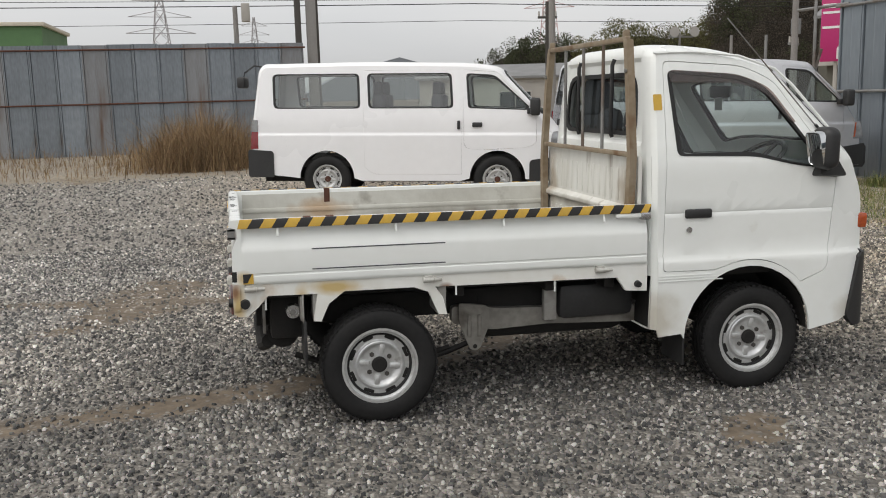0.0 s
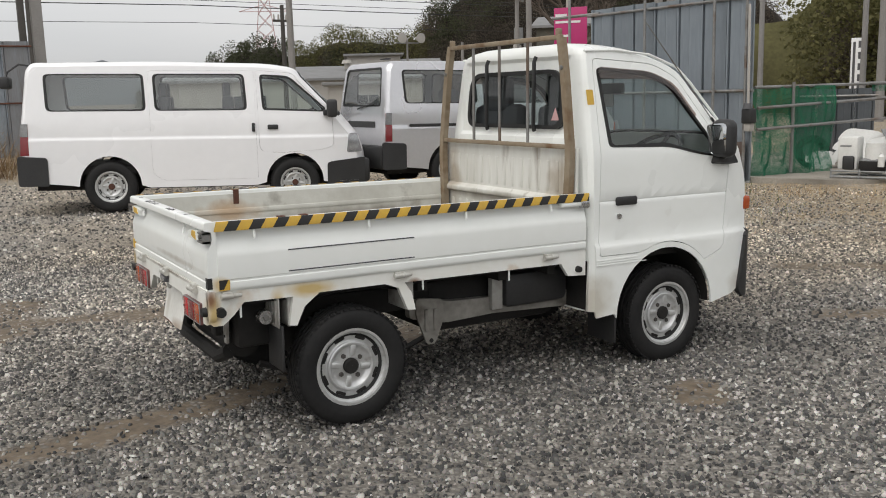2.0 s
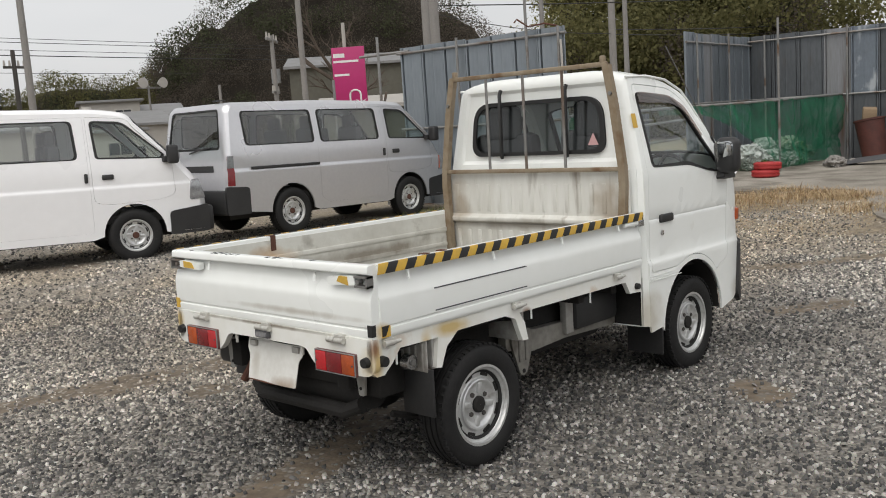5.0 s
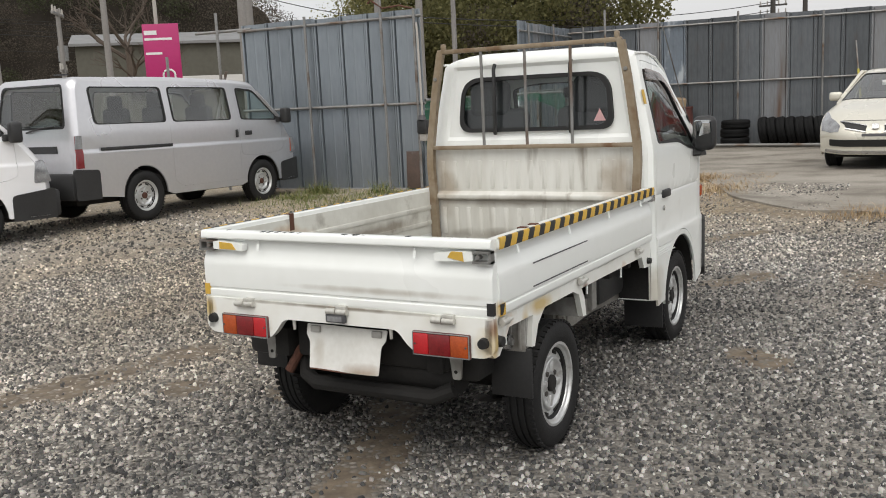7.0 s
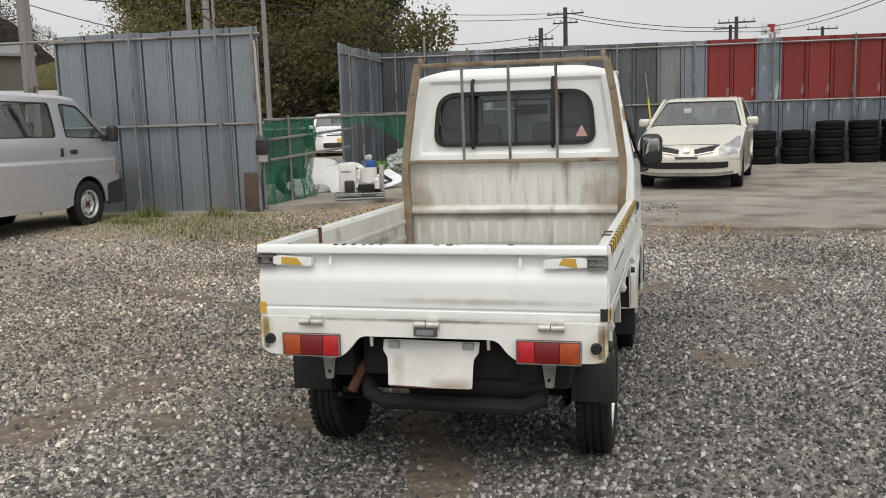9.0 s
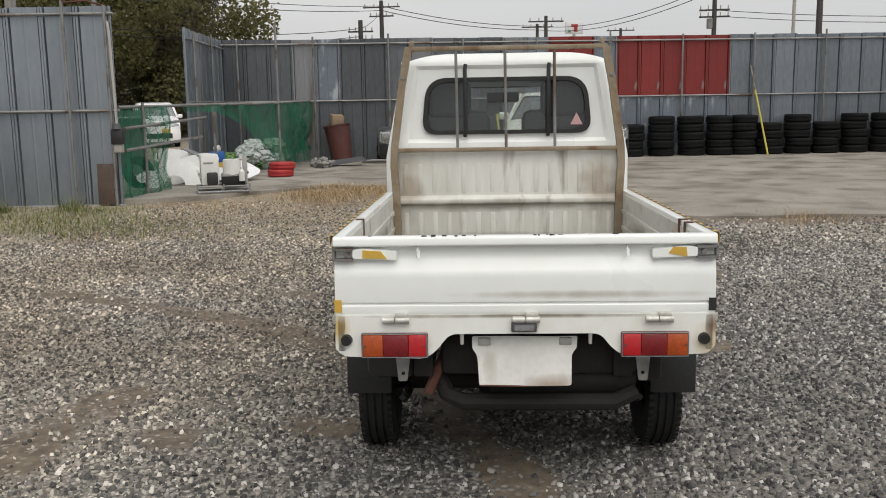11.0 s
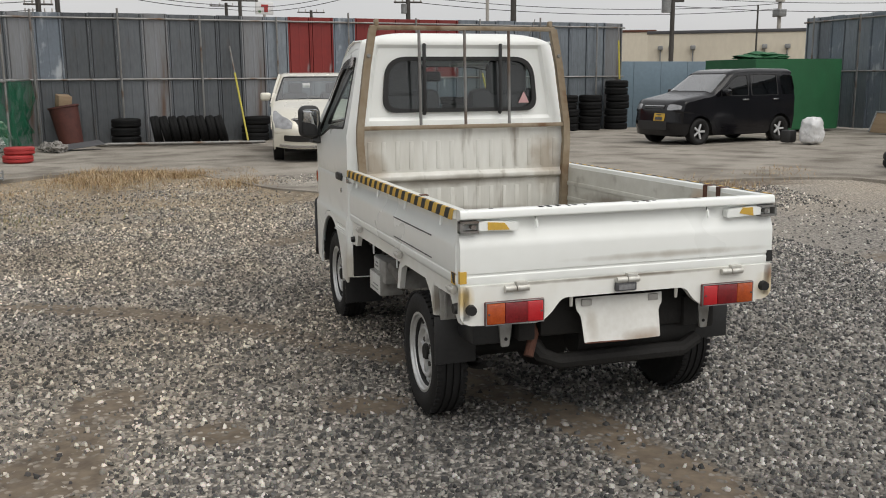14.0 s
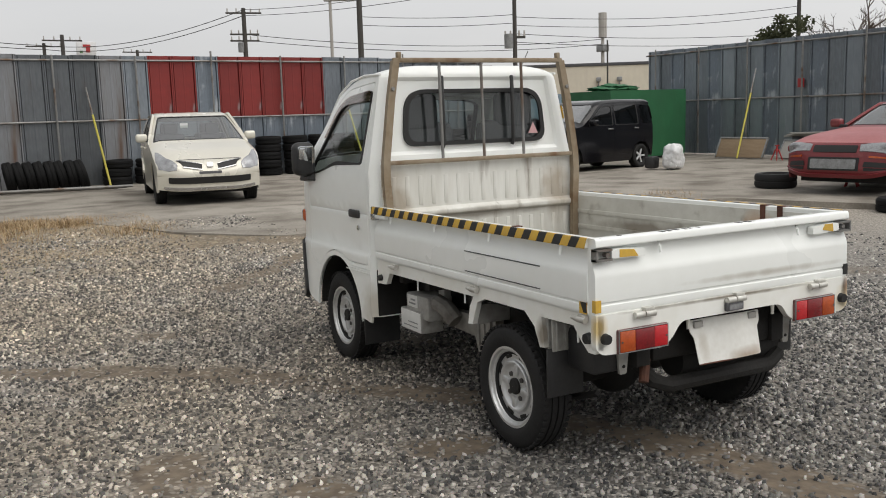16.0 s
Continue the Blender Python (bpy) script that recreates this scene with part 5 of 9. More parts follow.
    part("rear_corner_box", boxm(0.14, 0.33, 0.4, 0.58, 0.42, 0.6, 0.03), M_black, T)
    for x in (0.642, 2.53):
        for sg in (-1, 1):
            wheel(T, x, sg * 0.58, 0.27, 0.17, 0.145, "steel", M_rim, z=0.275)
    return T


truck = build_truck()


# ---- parked vehicles; each has its rear axle at x = 0 and looks along +x ----
def seat_rows(car, xs, ys, z, mat):
    for x in xs:
        for y in ys:
            s = part("seat", boxm(x, x + 0.45, y - 0.24, y + 0.24, z, z + 0.3, 0.05), mat, car)
            part("seat_back", boxm(x - 0.08, x + 0.08, y - 0.23, y + 0.23, z + 0.2, z + 0.82, 0.06), mat, s)
            part("headrest", boxm(x - 0.07, x + 0.04, y - 0.12, y + 0.12, z + 0.8, z + 1.0, 0.04), mat, s)


def build_van(name, label, paint, m, silver=False):
    V = thing(name, label, "van", group="parked vans", m=m)

    low_r = 0.075 if silver else 0.025
    dz = low_r * 0.9

    def w(x, z):
        a = 0.842 if z < 0.95 else 0.842 - 0.016 * min(1, (z - 0.95) / 0.03) if z < 1.15 else 0.826 - 0.115 * ((z - 1.15) / 0.8) ** 1.15
        return a - 0.28 * max(0, x - 2.75) ** 2

    prof = rpoly([(-1.06, 0.42), (-1.09, 0.75), (-1.08, 1.1, 0.1), (-0.99, 1.88 - low_r, 0.06), (-0.91, 1.97 - low_r, 0.1), (0.6, 1.995 - low_r, 0.3), (2.1, 1.97 - low_r, 0.3), (2.48, 1.9 - low_r * 0.6, 0.12), (3.12, 1.24, 0.1), (3.36, 0.95, 0.1), (3.44, 0.7, 0.06), (3.45, 0.34)], 5)
    S = Shell(prof, w, 0.055, 0.16, 0.06, 0.88, 0.45, 0.86)
    end = S.s[-1]
    r0, r1 = S.near(-1.07, 1.24), S.near(-1.0, 1.82)
    f0, f1 = S.near(2.51, 1.86), S.near(3.09, 1.27)
    rh = rpoly([(r0, -0.8, 0.08), (r1, -0.78, 0.08), (r1, 0.78, 0.08), (r0, 0.8, 0.08)], 4)
    fh = rpoly([(f0, -0.86, 0.06), (f1, -0.92, 0.06), (f1, 0.92, 0.06), (f0, 0.86, 0.06)], 4)
    cv = [k / 8 for k in range(-7, 8)] + [-0.95, 0.95]
    part("body_shell", sheet([(0, -1), (end, -1), (end, 1), (0, 1)], [rh, fh], S.strip(), S.s[1:-1] + lin(f0, f1, 4), cv, 0.02), paint, V)
    for nm, hole, gm in (("rear_window", rh, M_van_glass), ("windscreen", fh, M_glass)):
        a, c = min(p[0] for p in hole), max(p[0] for p in hole)
        g = part(nm, sheet(hole, [], S.strip(-0.006), lin(a, c, 4), cv), gm, V)
        inner = [((p[0] - (a + c) / 2) * 0.9 + (a + c) / 2, p[1] * 0.95) for p in hole]
        part("window_seal", sheet(hole, [inner], S.strip(0.003), lin(a, c, 4), cv, 0.008), M_seal, g)
    ins = S.inset()
    low = [(3.3, 0.34), (2.83, 0.34)] + arc(2.415, 0.345, 0.39, 0, 180, 16) + [(1.9, 0.31), (0.5, 0.31)] + arc(0, 0.345, 0.39, 0, 180, 16) + [(-0.5, 0.36), (-1.1, 0.42)]
    xs, zs = lin(-1.15, 3.3, 18), [0.6, 0.8, 0.93, 0.95, 0.965, 0.98, 1.0, 1.15, 1.25, 1.4, 1.55, 1.7, 1.82]
    wins = (("side_window", rpoly([(-0.75, 1.335 - dz * 0.6, 0.07), (-0.77, 1.815 - dz * 0.6, 0.07), (0.47, 1.82 - dz * 0.6, 0.07), (0.49, 1.335 - dz * 0.6, 0.07)], 4), M_van_glass),
            ("sliding_door_window", rpoly([(0.6, 1.335 - dz * 0.6, 0.07), (0.58, 1.82 - dz * 0.6, 0.07), (1.77, 1.82 - dz * 0.6, 0.07), (1.8, 1.335 - dz * 0.6, 0.07)], 4), M_van_glass))
    fwin = rpoly([(2.0, 1.335 - dz * 0.6, 0.05), (1.97, 1.815 - dz * 0.6, 0.06), (2.37, 1.795 - dz * 0.7, 0.08), (2.86, 1.345 - dz * 0.5, 0.04), (2.82, 1.305 - dz * 0.5, 0.03)], 4)
    door = rpoly([(1.945, 0.77, 0.08), (1.925, 1.875 - dz, 0.04), (2.42, 1.84 - dz, 0.08), (2.94, 1.31, 0.05), (2.96, 0.83, 0.06), (2.8, 0.775, 0.06), (2.2, 0.74, 0.12)], 4)
    slide = rpoly([(0.54, 0.5, 0.02), (0.525, 1.87 - dz, 0.04), (1.9, 1.87 - dz, 0.02), (1.915, 0.4, 0.02), (0.66, 0.4, 0.1)], 3)
    shrink = lambda o, k: [tuple(Vector(p) + (sum((Vector(q) for q in o), Vector((0, 0))) / len(o) - Vector(p)).normalized() * k) for p in o]
    for sg in (-1, 1):
        fn = S.side(sg)
        part("body_side", sheet(ins + low, [door, slide, wins[0][1]], fn, xs, zs, 0.02), paint, V)
        d = part("front_door", sheet(shrink(door, 0.004), [fwin], fn, xs, zs, 0.02), paint, V)
        sd = part("sliding_door", sheet(shrink(slide, 0.0025), [wins[1][1]], fn, xs, zs, 0.02), paint, V)
        for nm, o, gm, par in (*((a, b, c, p) for (a, b, c), p in zip(wins, (V, sd))), ("door_window", fwin, M_glass, d)):
            g = part(nm, sheet(o, [], S.side(sg, -0.008), xs, zs), gm, par)
            part("window_seal", sheet(o, [shrink(o, 0.035)], S.side(sg, 0.002), xs, zs, 0.01), M_seal, g if par is V else par)
        y = sg * (w(2.0, 1.1) + 0.006)
        part("door_handle", boxm(2.06, 2.2, y - 0.02, y + 0.02, 1.06, 1.125, 0.012), M_black, d, "black door handle")
        part("sliding_handle", boxm(1.85, 1.892, y - 0.02, y + 0.02, 1.03, 1.15, 0.012), M_black, sd, "black door handle")
        if silver:
            part("rub_strip", boxm(-0.7, 0.53, sg * 0.838, sg * 0.851, 0.965, 1.005, 0.005), M_black, V, "black slide rail and rub strip")
        else:
            part("fuel_flap", sheet(rpoly([(-0.75, 0.78, 0.03), (-0.57, 0.78, 0.03), (-0.57, 0.945, 0.03), (-0.75, 0.945, 0.03)], 3), [], S.side(sg, 0.002), (), [0.93, 0.95], 0.003), paint, V)
        lamp = part("tail_lamp", sheet([(-1.085, 0.76), (-0.98, 0.76), (-0.975, 1.16), (-1.06, 1.16)], [], S.side(sg, 0.004), (), [0.95, 1.0], 0.03), M_red, V, "red and clear rear lamp")
        part("clear_lens", sheet([(-1.083, 1.0), (-0.98, 1.0), (-0.975, 1.165), (-1.06, 1.165)], [], S.side(sg, 0.009), (), (), 0.02), M_clear, lamp)
        part("rear_bumper_corner", sheet(rpoly([(-1.13, 0.36, 0.04), (-0.76, 0.36, 0.02), (-0.76, 0.73, 0.05), (-1.13, 0.75, 0.04)], 4), [], lambda x, z: (x, sg * (0.862 - 0.4 * max(0, -0.99 - x) ** 1.5), z), lin(-1.13, -0.76, 5), [0.55], 0.05), M_black, V)
        part("front_bumper_corner", sheet(rpoly([(2.86, 0.3, 0.03), (2.86, 0.6, 0.05), (3.0, 0.62, 0.03), (3.4, 0.66, 0.03), (3.4, 0.3, 0.03)], 3), [], lambda x, z: (x, sg * (w(x, z) + 0.014), z), lin(2.8, 3.4, 8), [0.45], 0.05), M_black, V)
        ml = part("wing_mirror", boxm(2.86, 3.0, sg * 0.86, sg * 1.0, 1.22, 1.46, 0.035, seg=3), M_black, V)
        part("mirror_arm", boxm(2.82, 2.92, sg * 0.78, sg * 0.87, 1.24, 1.32, 0.01), M_black, ml)
        part("headlamp", sheet(rpoly([(3.14, 0.73, 0.03), (3.36, 0.74, 0.02), (3.29, 1.0, 0.03), (3.17, 0.99, 0.03)], 3), [], S.side(sg, 0.006), lin(2.98, 3.32, 4), [0.85], 0.02), M_clear, V)
        part("side_indicator", sheet([(3.15, 0.76), (3.18, 0.76), (3.2, 0.97), (3.17, 0.97)], [], S.side(sg, 0.012), (), (), 0.01), M_amber, V) if silver else None
        for x in (0, 2.415):
            part("arch_liner", sheet([(-1.57, 0), (1.57, 0), (1.57, 1), (-1.57, 1)], [], lambda u, v, x=x: (x + 0.385 * math.sin(u), sg * (0.82 - 0.3 * v), 0.345 + 0.385 * math.cos(u)), lin(-1.57, 1.57, 12), ()), M_under, V)
            wheel(V, x, sg * 0.745, 0.335, 0.2, 0.19, "steel", M_rim, z=0.33, cap=M_rust)
    part("rear_bumper", boxm(-1.15, -1.03, -0.8, 0.8, 0.36, 0.7, 0.04), M_black if silver else M_black, V)
    part("front_bumper", boxm(3.3, 3.48, -0.7, 0.7, 0.3, 0.64, 0.05), M_black, V)
    part("rear_trim", sheet([(S.near(-1.09, 0.96), -0.6), (S.near(-1.09, 0.96), 0.6), (S.near(-1.085, 1.04), 0.6), (S.near(-1.085, 1.04), -0.6)], [], S.strip(0.012), (), lin(-0.5, 0.5, 4), 0.01), M_black, V)
    part("wiper", tube(bmesh.new(), [(-1.09, 0.05, 1.22), (-1.085, -0.2, 1.27), (-1.07, -0.45, 1.29)], 0.012, 6), M_black, V)
    part("underbody", boxm(-0.95, 3.1, -0.6, 0.6, 0.28, 0.5), M_under, V)
    part("cabin_floor", boxm(-1.0, 3.0, -0.78, 0.78, 0.5, 0.6), M_under, V)
    part("dashboard", boxm(2.6, 3.05, -0.7, 0.7, 0.9, 1.22, 0.06), M_dash, V)
    seat_rows(V, (1.55, 0.7), (-0.4, 0.4), 0.7, M_seat)
    if not silver:
        part("rear_mirror_arm", tube(bmesh.new(), [(-0.97, -0.45, 1.91), (-1.09, -0.5, 1.93), (-1.22, -0.55, 1.83), (-1.24, -0.55, 1.75)], 0.014, 6), M_black, V, "rear view mirror on a bent arm over the tail")
        part("rear_mirror", boxm(-1.31, -1.19, -0.68, -0.44, 1.61, 1.77, 0.03), M_black, V)
    else:
        part("roof_marker", boxm(-0.88, -0.8, -0.5, -0.3, 1.925, 1.94, 0.004), M_black, V)
    return V


van_white = build_van("white_van", "white high-roof delivery van with black bumpers and a rusty-centred steel wheel", M_vanwhite, VAN_W)
van_grey = build_van("silver_van", "dusty silver delivery van with a black side rub strip", M_silver, VAN_G, True)


def build_hatch(name, label, paint, m, L, spec, category="car"):
    """A saloon, hatchback or box-shaped small car from its own profile."""
    C = thing(name, label, category, group="parked cars", m=m)
    wb, R = spec["wb"], spec["R"]
    half, zs0 = spec["half"], spec["shoulder"]

    def w(x, z):
        a = half if z < zs0 else half - spec["tumble"] * ((z - zs0) / (spec["top"] - zs0)) ** 1.2
        a -= 0.02 * max(0, 1 - z / 0.45)
        return a - 0.22 * max(0, x - (wb + 0.25)) ** 2 - 0.25 * max(0, -0.3 - x) ** 2

    S = Shell(rpoly(spec["profile"], 5), w, 0.05, 0.2, 0.12, 0.82, 0.35, 0.6)
    end = S.s[-1]
    cv = [k / 10 for k in range(-9, 10)] + [-0.96, 0.96]
    (a, b), (c, d) = spec["rear_glass"], spec["front_glass"]
    r0, r1, f0, f1 = S.near(*a), S.near(*b), S.near(*c), S.near(*d)
    rh = rpoly([(r0, -0.78, 0.06), (r1, -0.8, 0.06), (r1, 0.8, 0.06), (r0, 0.78, 0.06)], 4)
    fh = rpoly([(f0, -0.86, 0.06), (f1, -0.92, 0.06), (f1, 0.92, 0.06), (f0, 0.86, 0.06)], 4)
    part("body_shell", sheet([(0, -1), (end, -1), (end, 1), (0, 1)], [rh, fh], S.strip(), S.s[1:-1] + lin(f0, f1, 4), cv, 0.02), paint, C)
    for nm, hole, gm in (("rear_window", rh, spec["glass"]), ("windscreen", fh, spec.get("screen", M_screen))):
        p0, p1 = min(q[0] for q in hole), max(q[0] for q in hole)
        g = part(nm, sheet(hole, [], S.strip(-0.004), lin(p0, p1, 4), cv), gm, C)
        inner = [((q[0] - (p0 + p1) / 2) * 0.94 + (p0 + p1) / 2, q[1] * 0.965) for q in hole]
        part("window_seal", sheet(hole, [inner], S.strip(0.003), lin(p0, p1, 4), cv, 0.008), M_seal, g)
    ins = S.inset()
    low = [(spec["nose"] - 0.25, 0.22), (wb + R + 0.12, 0.2)] + arc(wb, R, R + 0.055, 0, 180, 16) + [(wb - R - 0.12, 0.2), (R + 0.12, 0.2)] + arc(0, R, R + 0.055, 0, 180, 16) + [(-R - 0.1, 0.25)]
    xs = lin(-0.7, spec["nose"], 16)
    zs = lin(0.25, spec["top"], 9)
    shrink = lambda o, k: [tuple(Vector(p) + (sum((Vector(q) for q in o), Vector((0, 0))) / len(o) - Vector(p)).normalized() * k) for p in o]
    wins = [rpoly(o, 4) for o in spec["windows"]]
    doors = [rpoly(o, 4) for o in spec["doors"]]
    for sg in (-1, 1):
        fn = S.side(sg)
        part("body_side", sheet(ins + low, doors + wins[len(doors):], fn, xs, zs, 0.02), paint, C)
        for o, wo in zip(doors, wins):
            dr = part("door", sheet(shrink(o, 0.005), [wo], fn, xs, zs, 0.02), paint, C)
            g = part("door_window", sheet(wo, [], S.side(sg, -0.006), xs, zs), spec["glass"], dr)
            part("window_seal", sheet(wo, [shrink(wo, 0.025)], S.side(sg, 0.002), xs, zs, 0.008), M_seal, dr)
            hx, hz = min(q[0] for q in o) + 0.14, zs0 - 0.03
            part("door_handle", boxm(hx - 0.08, hx + 0.08, sg * (w(hx, hz) - 0.01), sg * (w(hx, hz) + 0.025), hz - 0.015, hz + 0.015, 0.01), paint if spec["handle"] is None else spec["handle"], dr)
        for wo in wins[len(doors):]:
            part("quarter_window", sheet(wo, [], S.side(sg, -0.006), xs, zs), spec["glass"], C)
        mx, mz = spec["mirror"]
        mi = part("wing_mirror", boxm(mx - 0.06, mx + 0.08, sg * (half - 0.01), sg * (half + 0.18), mz, mz + 0.14, 0.04, seg=3), spec["mirror_mat"], C)
        part("mirror_foot", boxm(mx, mx + 0.07, sg * (half - 0.1), sg * (half + 0.03), mz, mz + 0.05, 0.01), M_black, mi)
        for x in (0, wb):
            part("arch_liner", sheet([(-1.57, 0), (1.57, 0), (1.57, 1), (-1.57, 1)], [], lambda u, v, x=x: (x + (R + 0.05) * math.sin(u), sg * (half - 0.02 - 0.28 * v), R + (R + 0.05) * math.cos(u)), lin(-1.57, 1.57, 12), ()), M_under, C)
            if spec["wheels"]:
                wheel(C, x, sg * (half - 0.1), R, spec["rim"], 0.18, "alloy", spec["rim_mat"])
        for nm, pts, mt, off in spec.get("shapes", ()):
            o = [(S.near(x, z), sg * v) for x, z, v in pts]
            part(nm, sheet(rpoly([(*q, 0.012) for q in o], 3), [], S.strip(off), lin(min(q[0] for q in o), max(q[0] for q in o), 6), cv, 0.02), mt, C)
        if not spec["lamp"]:
            continue
        lo, hi, la, lb = spec["lamp"]
        lp = part("headlamp", sheet(rpoly([(S.near(*lo), sg * la, 0.03), (S.near(*lo), sg * (la + 0.15), 0.03), (S.near(*lo) * 0.5 + S.near(*hi) * 0.5, sg * lb, 0.03), (S.near(*hi), sg * lb, 0.03), (S.near(*hi) * 0.7 + S.near(*lo) * 0.3, sg * la, 0.03)], 3), [], S.strip(0.008), lin(min(S.near(*lo), S.near(*hi)), max(S.near(*lo), S.near(*hi)), 5), cv, 0.02), M_clear, C)
    for nm, (p, q), v, mt, off in spec["front"]:
        s0, s1 = sorted((S.near(*p), S.near(*q)))
        for v0, v1 in v:
            part(nm, sheet(rpoly([(s0, v0, 0.02), (s0, v1, 0.02), (s1, v1, 0.02), (s1, v0, 0.02)], 3), [], S.strip(off), lin(s0, s1, 3), cv, 0.02), mt, C)
    part("underbody", boxm(-0.5, spec["nose"] - 0.3, -half + 0.2, half - 0.2, 0.17, 0.5), M_under, C)
    part("cabin_floor", boxm(-0.4, wb - 0.2, -half + 0.1, half - 0.1, 0.4, 0.5), M_under, C)
    part("dashboard", boxm(wb - 0.85, wb - 0.45, -half + 0.12, half - 0.12, 0.6, spec["shoulder"] + 0.02, 0.06), M_dash, C)
    seat_rows(C, (wb - 1.55, 0.2), (-0.36, 0.36), spec["shoulder"] - 0.62, M_seat)
    return C, S


HATCH = dict(wb=2.6, R=0.31, rim=0.2, half=0.82, shoulder=0.9, tumble=0.2, top=1.5, nose=3.4, glass=M_dark_glass, handle=None, mirror=(1.78, 0.98), mirror_mat=M_cream, wheels=True, rim_mat=M_alloy,
             profile=[(-0.72, 0.3), (-0.8, 0.6, 0.05), (-0.78, 0.95, 0.1), (-0.45, 1.39, 0.12), (0.3, 1.485, 0.3), (1.15, 1.455, 0.3), (2.25, 0.97, 0.12), (2.95, 0.85, 0.2), (3.32, 0.67, 0.1), (3.42, 0.5, 0.08), (3.36, 0.22)],
             rear_glass=((-0.74, 1.02), (-0.5, 1.36)), front_glass=((1.25, 1.415), (2.18, 1.0)),
             windows=[[(0.98, 0.98, 0.04), (0.98, 1.4, 0.06), (1.12, 1.41, 0.05), (1.78, 1.06, 0.03), (1.76, 0.98, 0.03)], [(0.1, 0.98, 0.04), (0.12, 1.38, 0.08), (0.9, 1.41, 0.05), (0.9, 0.98, 0.03)]],
             doors=[[(0.95, 0.36, 0.05), (0.94, 1.45, 0.05), (1.15, 1.45, 0.06), (1.95, 1.02, 0.06), (2.02, 0.5, 0.06), (1.95, 0.32, 0.05)], [(0.42, 0.34, 0.1), (0.02, 0.75, 0.1), (0.05, 1.42, 0.08), (0.92, 1.45, 0.05), (0.93, 0.34, 0.05)]],
             lamp=None,
             shapes=[("headlamp", [(2.93, 0.855, 0.9), (2.86, 0.87, 0.95), (3.15, 0.76, 0.99), (3.33, 0.66, 0.97), (3.38, 0.575, 0.8), (3.385, 0.565, 0.64), (3.33, 0.655, 0.62), (3.16, 0.755, 0.8)], M_clear, 0.01),
                     ("grille", [(3.27, 0.695, 0.62), (3.31, 0.675, 0.56), (3.36, 0.6, 0.5), (3.38, 0.56, 0.16), (3.345, 0.64, 0.15)], M_seal, 0.012), ("grille_trim", [(3.26, 0.705, 0.63), (3.275, 0.69, 0.63), (3.35, 0.635, 0.145), (3.345, 0.65, 0.145)], M_chrome, 0.02), ("grille_trim", [(3.355, 0.605, 0.53), (3.365, 0.59, 0.52), (3.395, 0.54, 0.15), (3.388, 0.555, 0.15)], M_chrome, 0.02)],
             front=[("badge_disc", ((3.33, 0.66), (3.37, 0.585)), ((-0.06, 0.06),), M_chrome, 0.03), ("bonnet_edge", ((3.235, 0.717), (3.245, 0.712)), ((-0.6, 0.6),), M_seal, 0.004),
                    ("lower_grille", ((3.412, 0.44), (3.392, 0.33)), ((-0.8, 0.8),), M_seal, 0.012), ("plate_holder", ((3.405, 0.53), (3.42, 0.49)), ((-0.22, 0.22),), M_dash, 0.008), ("lip", ((3.375, 0.27), (3.37, 0.245)), ((-0.9, 0.9),), M_chrome, 0.02)])
hatch, _S = build_hatch("hatchback_car", "pale gold hatchback with a black lower grille and no plate", M_cream, HATCH_AT, 4.2, HATCH)
part("windscreen_paper", boxm(1.62, 1.622, -0.25, -0.12, 1.2, 1.28, m=None), M_signwhite, hatch, "white paper behind the windscreen")

KEI = dict(screen=M_pale_screen, wb=2.34, R=0.275, rim=0.175, half=0.735, shoulder=0.95, tumble=0.12, top=1.56, nose=3.06, glass=M_privacy, handle=M_chrome, mirror=(1.72, 1.0), mirror_mat=M_blackcar, wheels=True, rim_mat=M_alloy,
           profile=[(-0.5, 0.28), (-0.54, 0.55, 0.05), (-0.53, 1.0, 0.1), (-0.45, 1.53, 0.07), (-0.3, 1.565, 0.1), (0.8, 1.575, 0.3), (1.4, 1.53, 0.2), (2.12, 1.05, 0.1), (2.84, 0.92, 0.12), (2.98, 0.75, 0.06), (3.04, 0.45, 0.05), (3., 0.2)],
           rear_glass=((-0.525, 1.05), (-0.46, 1.45)), front_glass=((1.48, 1.49), (2.05, 1.1)),
           windows=[[(0.98, 1.0, 0.03), (0.98, 1.44, 0.05), (1.32, 1.42, 0.06), (1.8, 1.08, 0.03), (1.78, 1.0, 0.03)], [(0.1, 1.0, 0.03), (0.1, 1.45, 0.05), (0.91, 1.45, 0.04), (0.91, 1.0, 0.03)], [(-0.38, 1.02, 0.03), (-0.36, 1.42, 0.05), (0.0, 1.44, 0.03), (0.0, 1.02, 0.03)]],
           doors=[[(0.95, 0.34, 0.04), (0.94, 1.49, 0.05), (1.35, 1.47, 0.06), (1.9, 1.04, 0.06), (1.93, 0.4, 0.05), (1.85, 0.32, 0.04)], [(0.4, 0.34, 0.1), (0.05, 0.75, 0.08), (0.05, 1.49, 0.05), (0.92, 1.49, 0.05), (0.93, 0.34, 0.04)]],
           lamp=((2.98, 0.73), (2.88, 0.88), 0.55, 0.94),
           front=[("grille", ((2.92, 0.84), (2.98, 0.75)), ((-0.42, 0.42),), M_black, 0.012), ("grille_bar", ((2.94, 0.81), (2.95, 0.79)), ((-0.42, 0.42),), M_chrome, 0.02), ("lower_grille", ((3.03, 0.5), (3.02, 0.32)), ((-0.6, 0.6),), M_black, 0.01), ("number_plate", ((3., 0.66), (3.03, 0.5)), ((0.1, 0.52),), M_yellow, 0.02)])
kei, _S2 = build_hatch("black_minivan", "black boxy small car with dark rear glass and alloy wheels", M_blackcar, KEI_AT, 3.4, KEI)
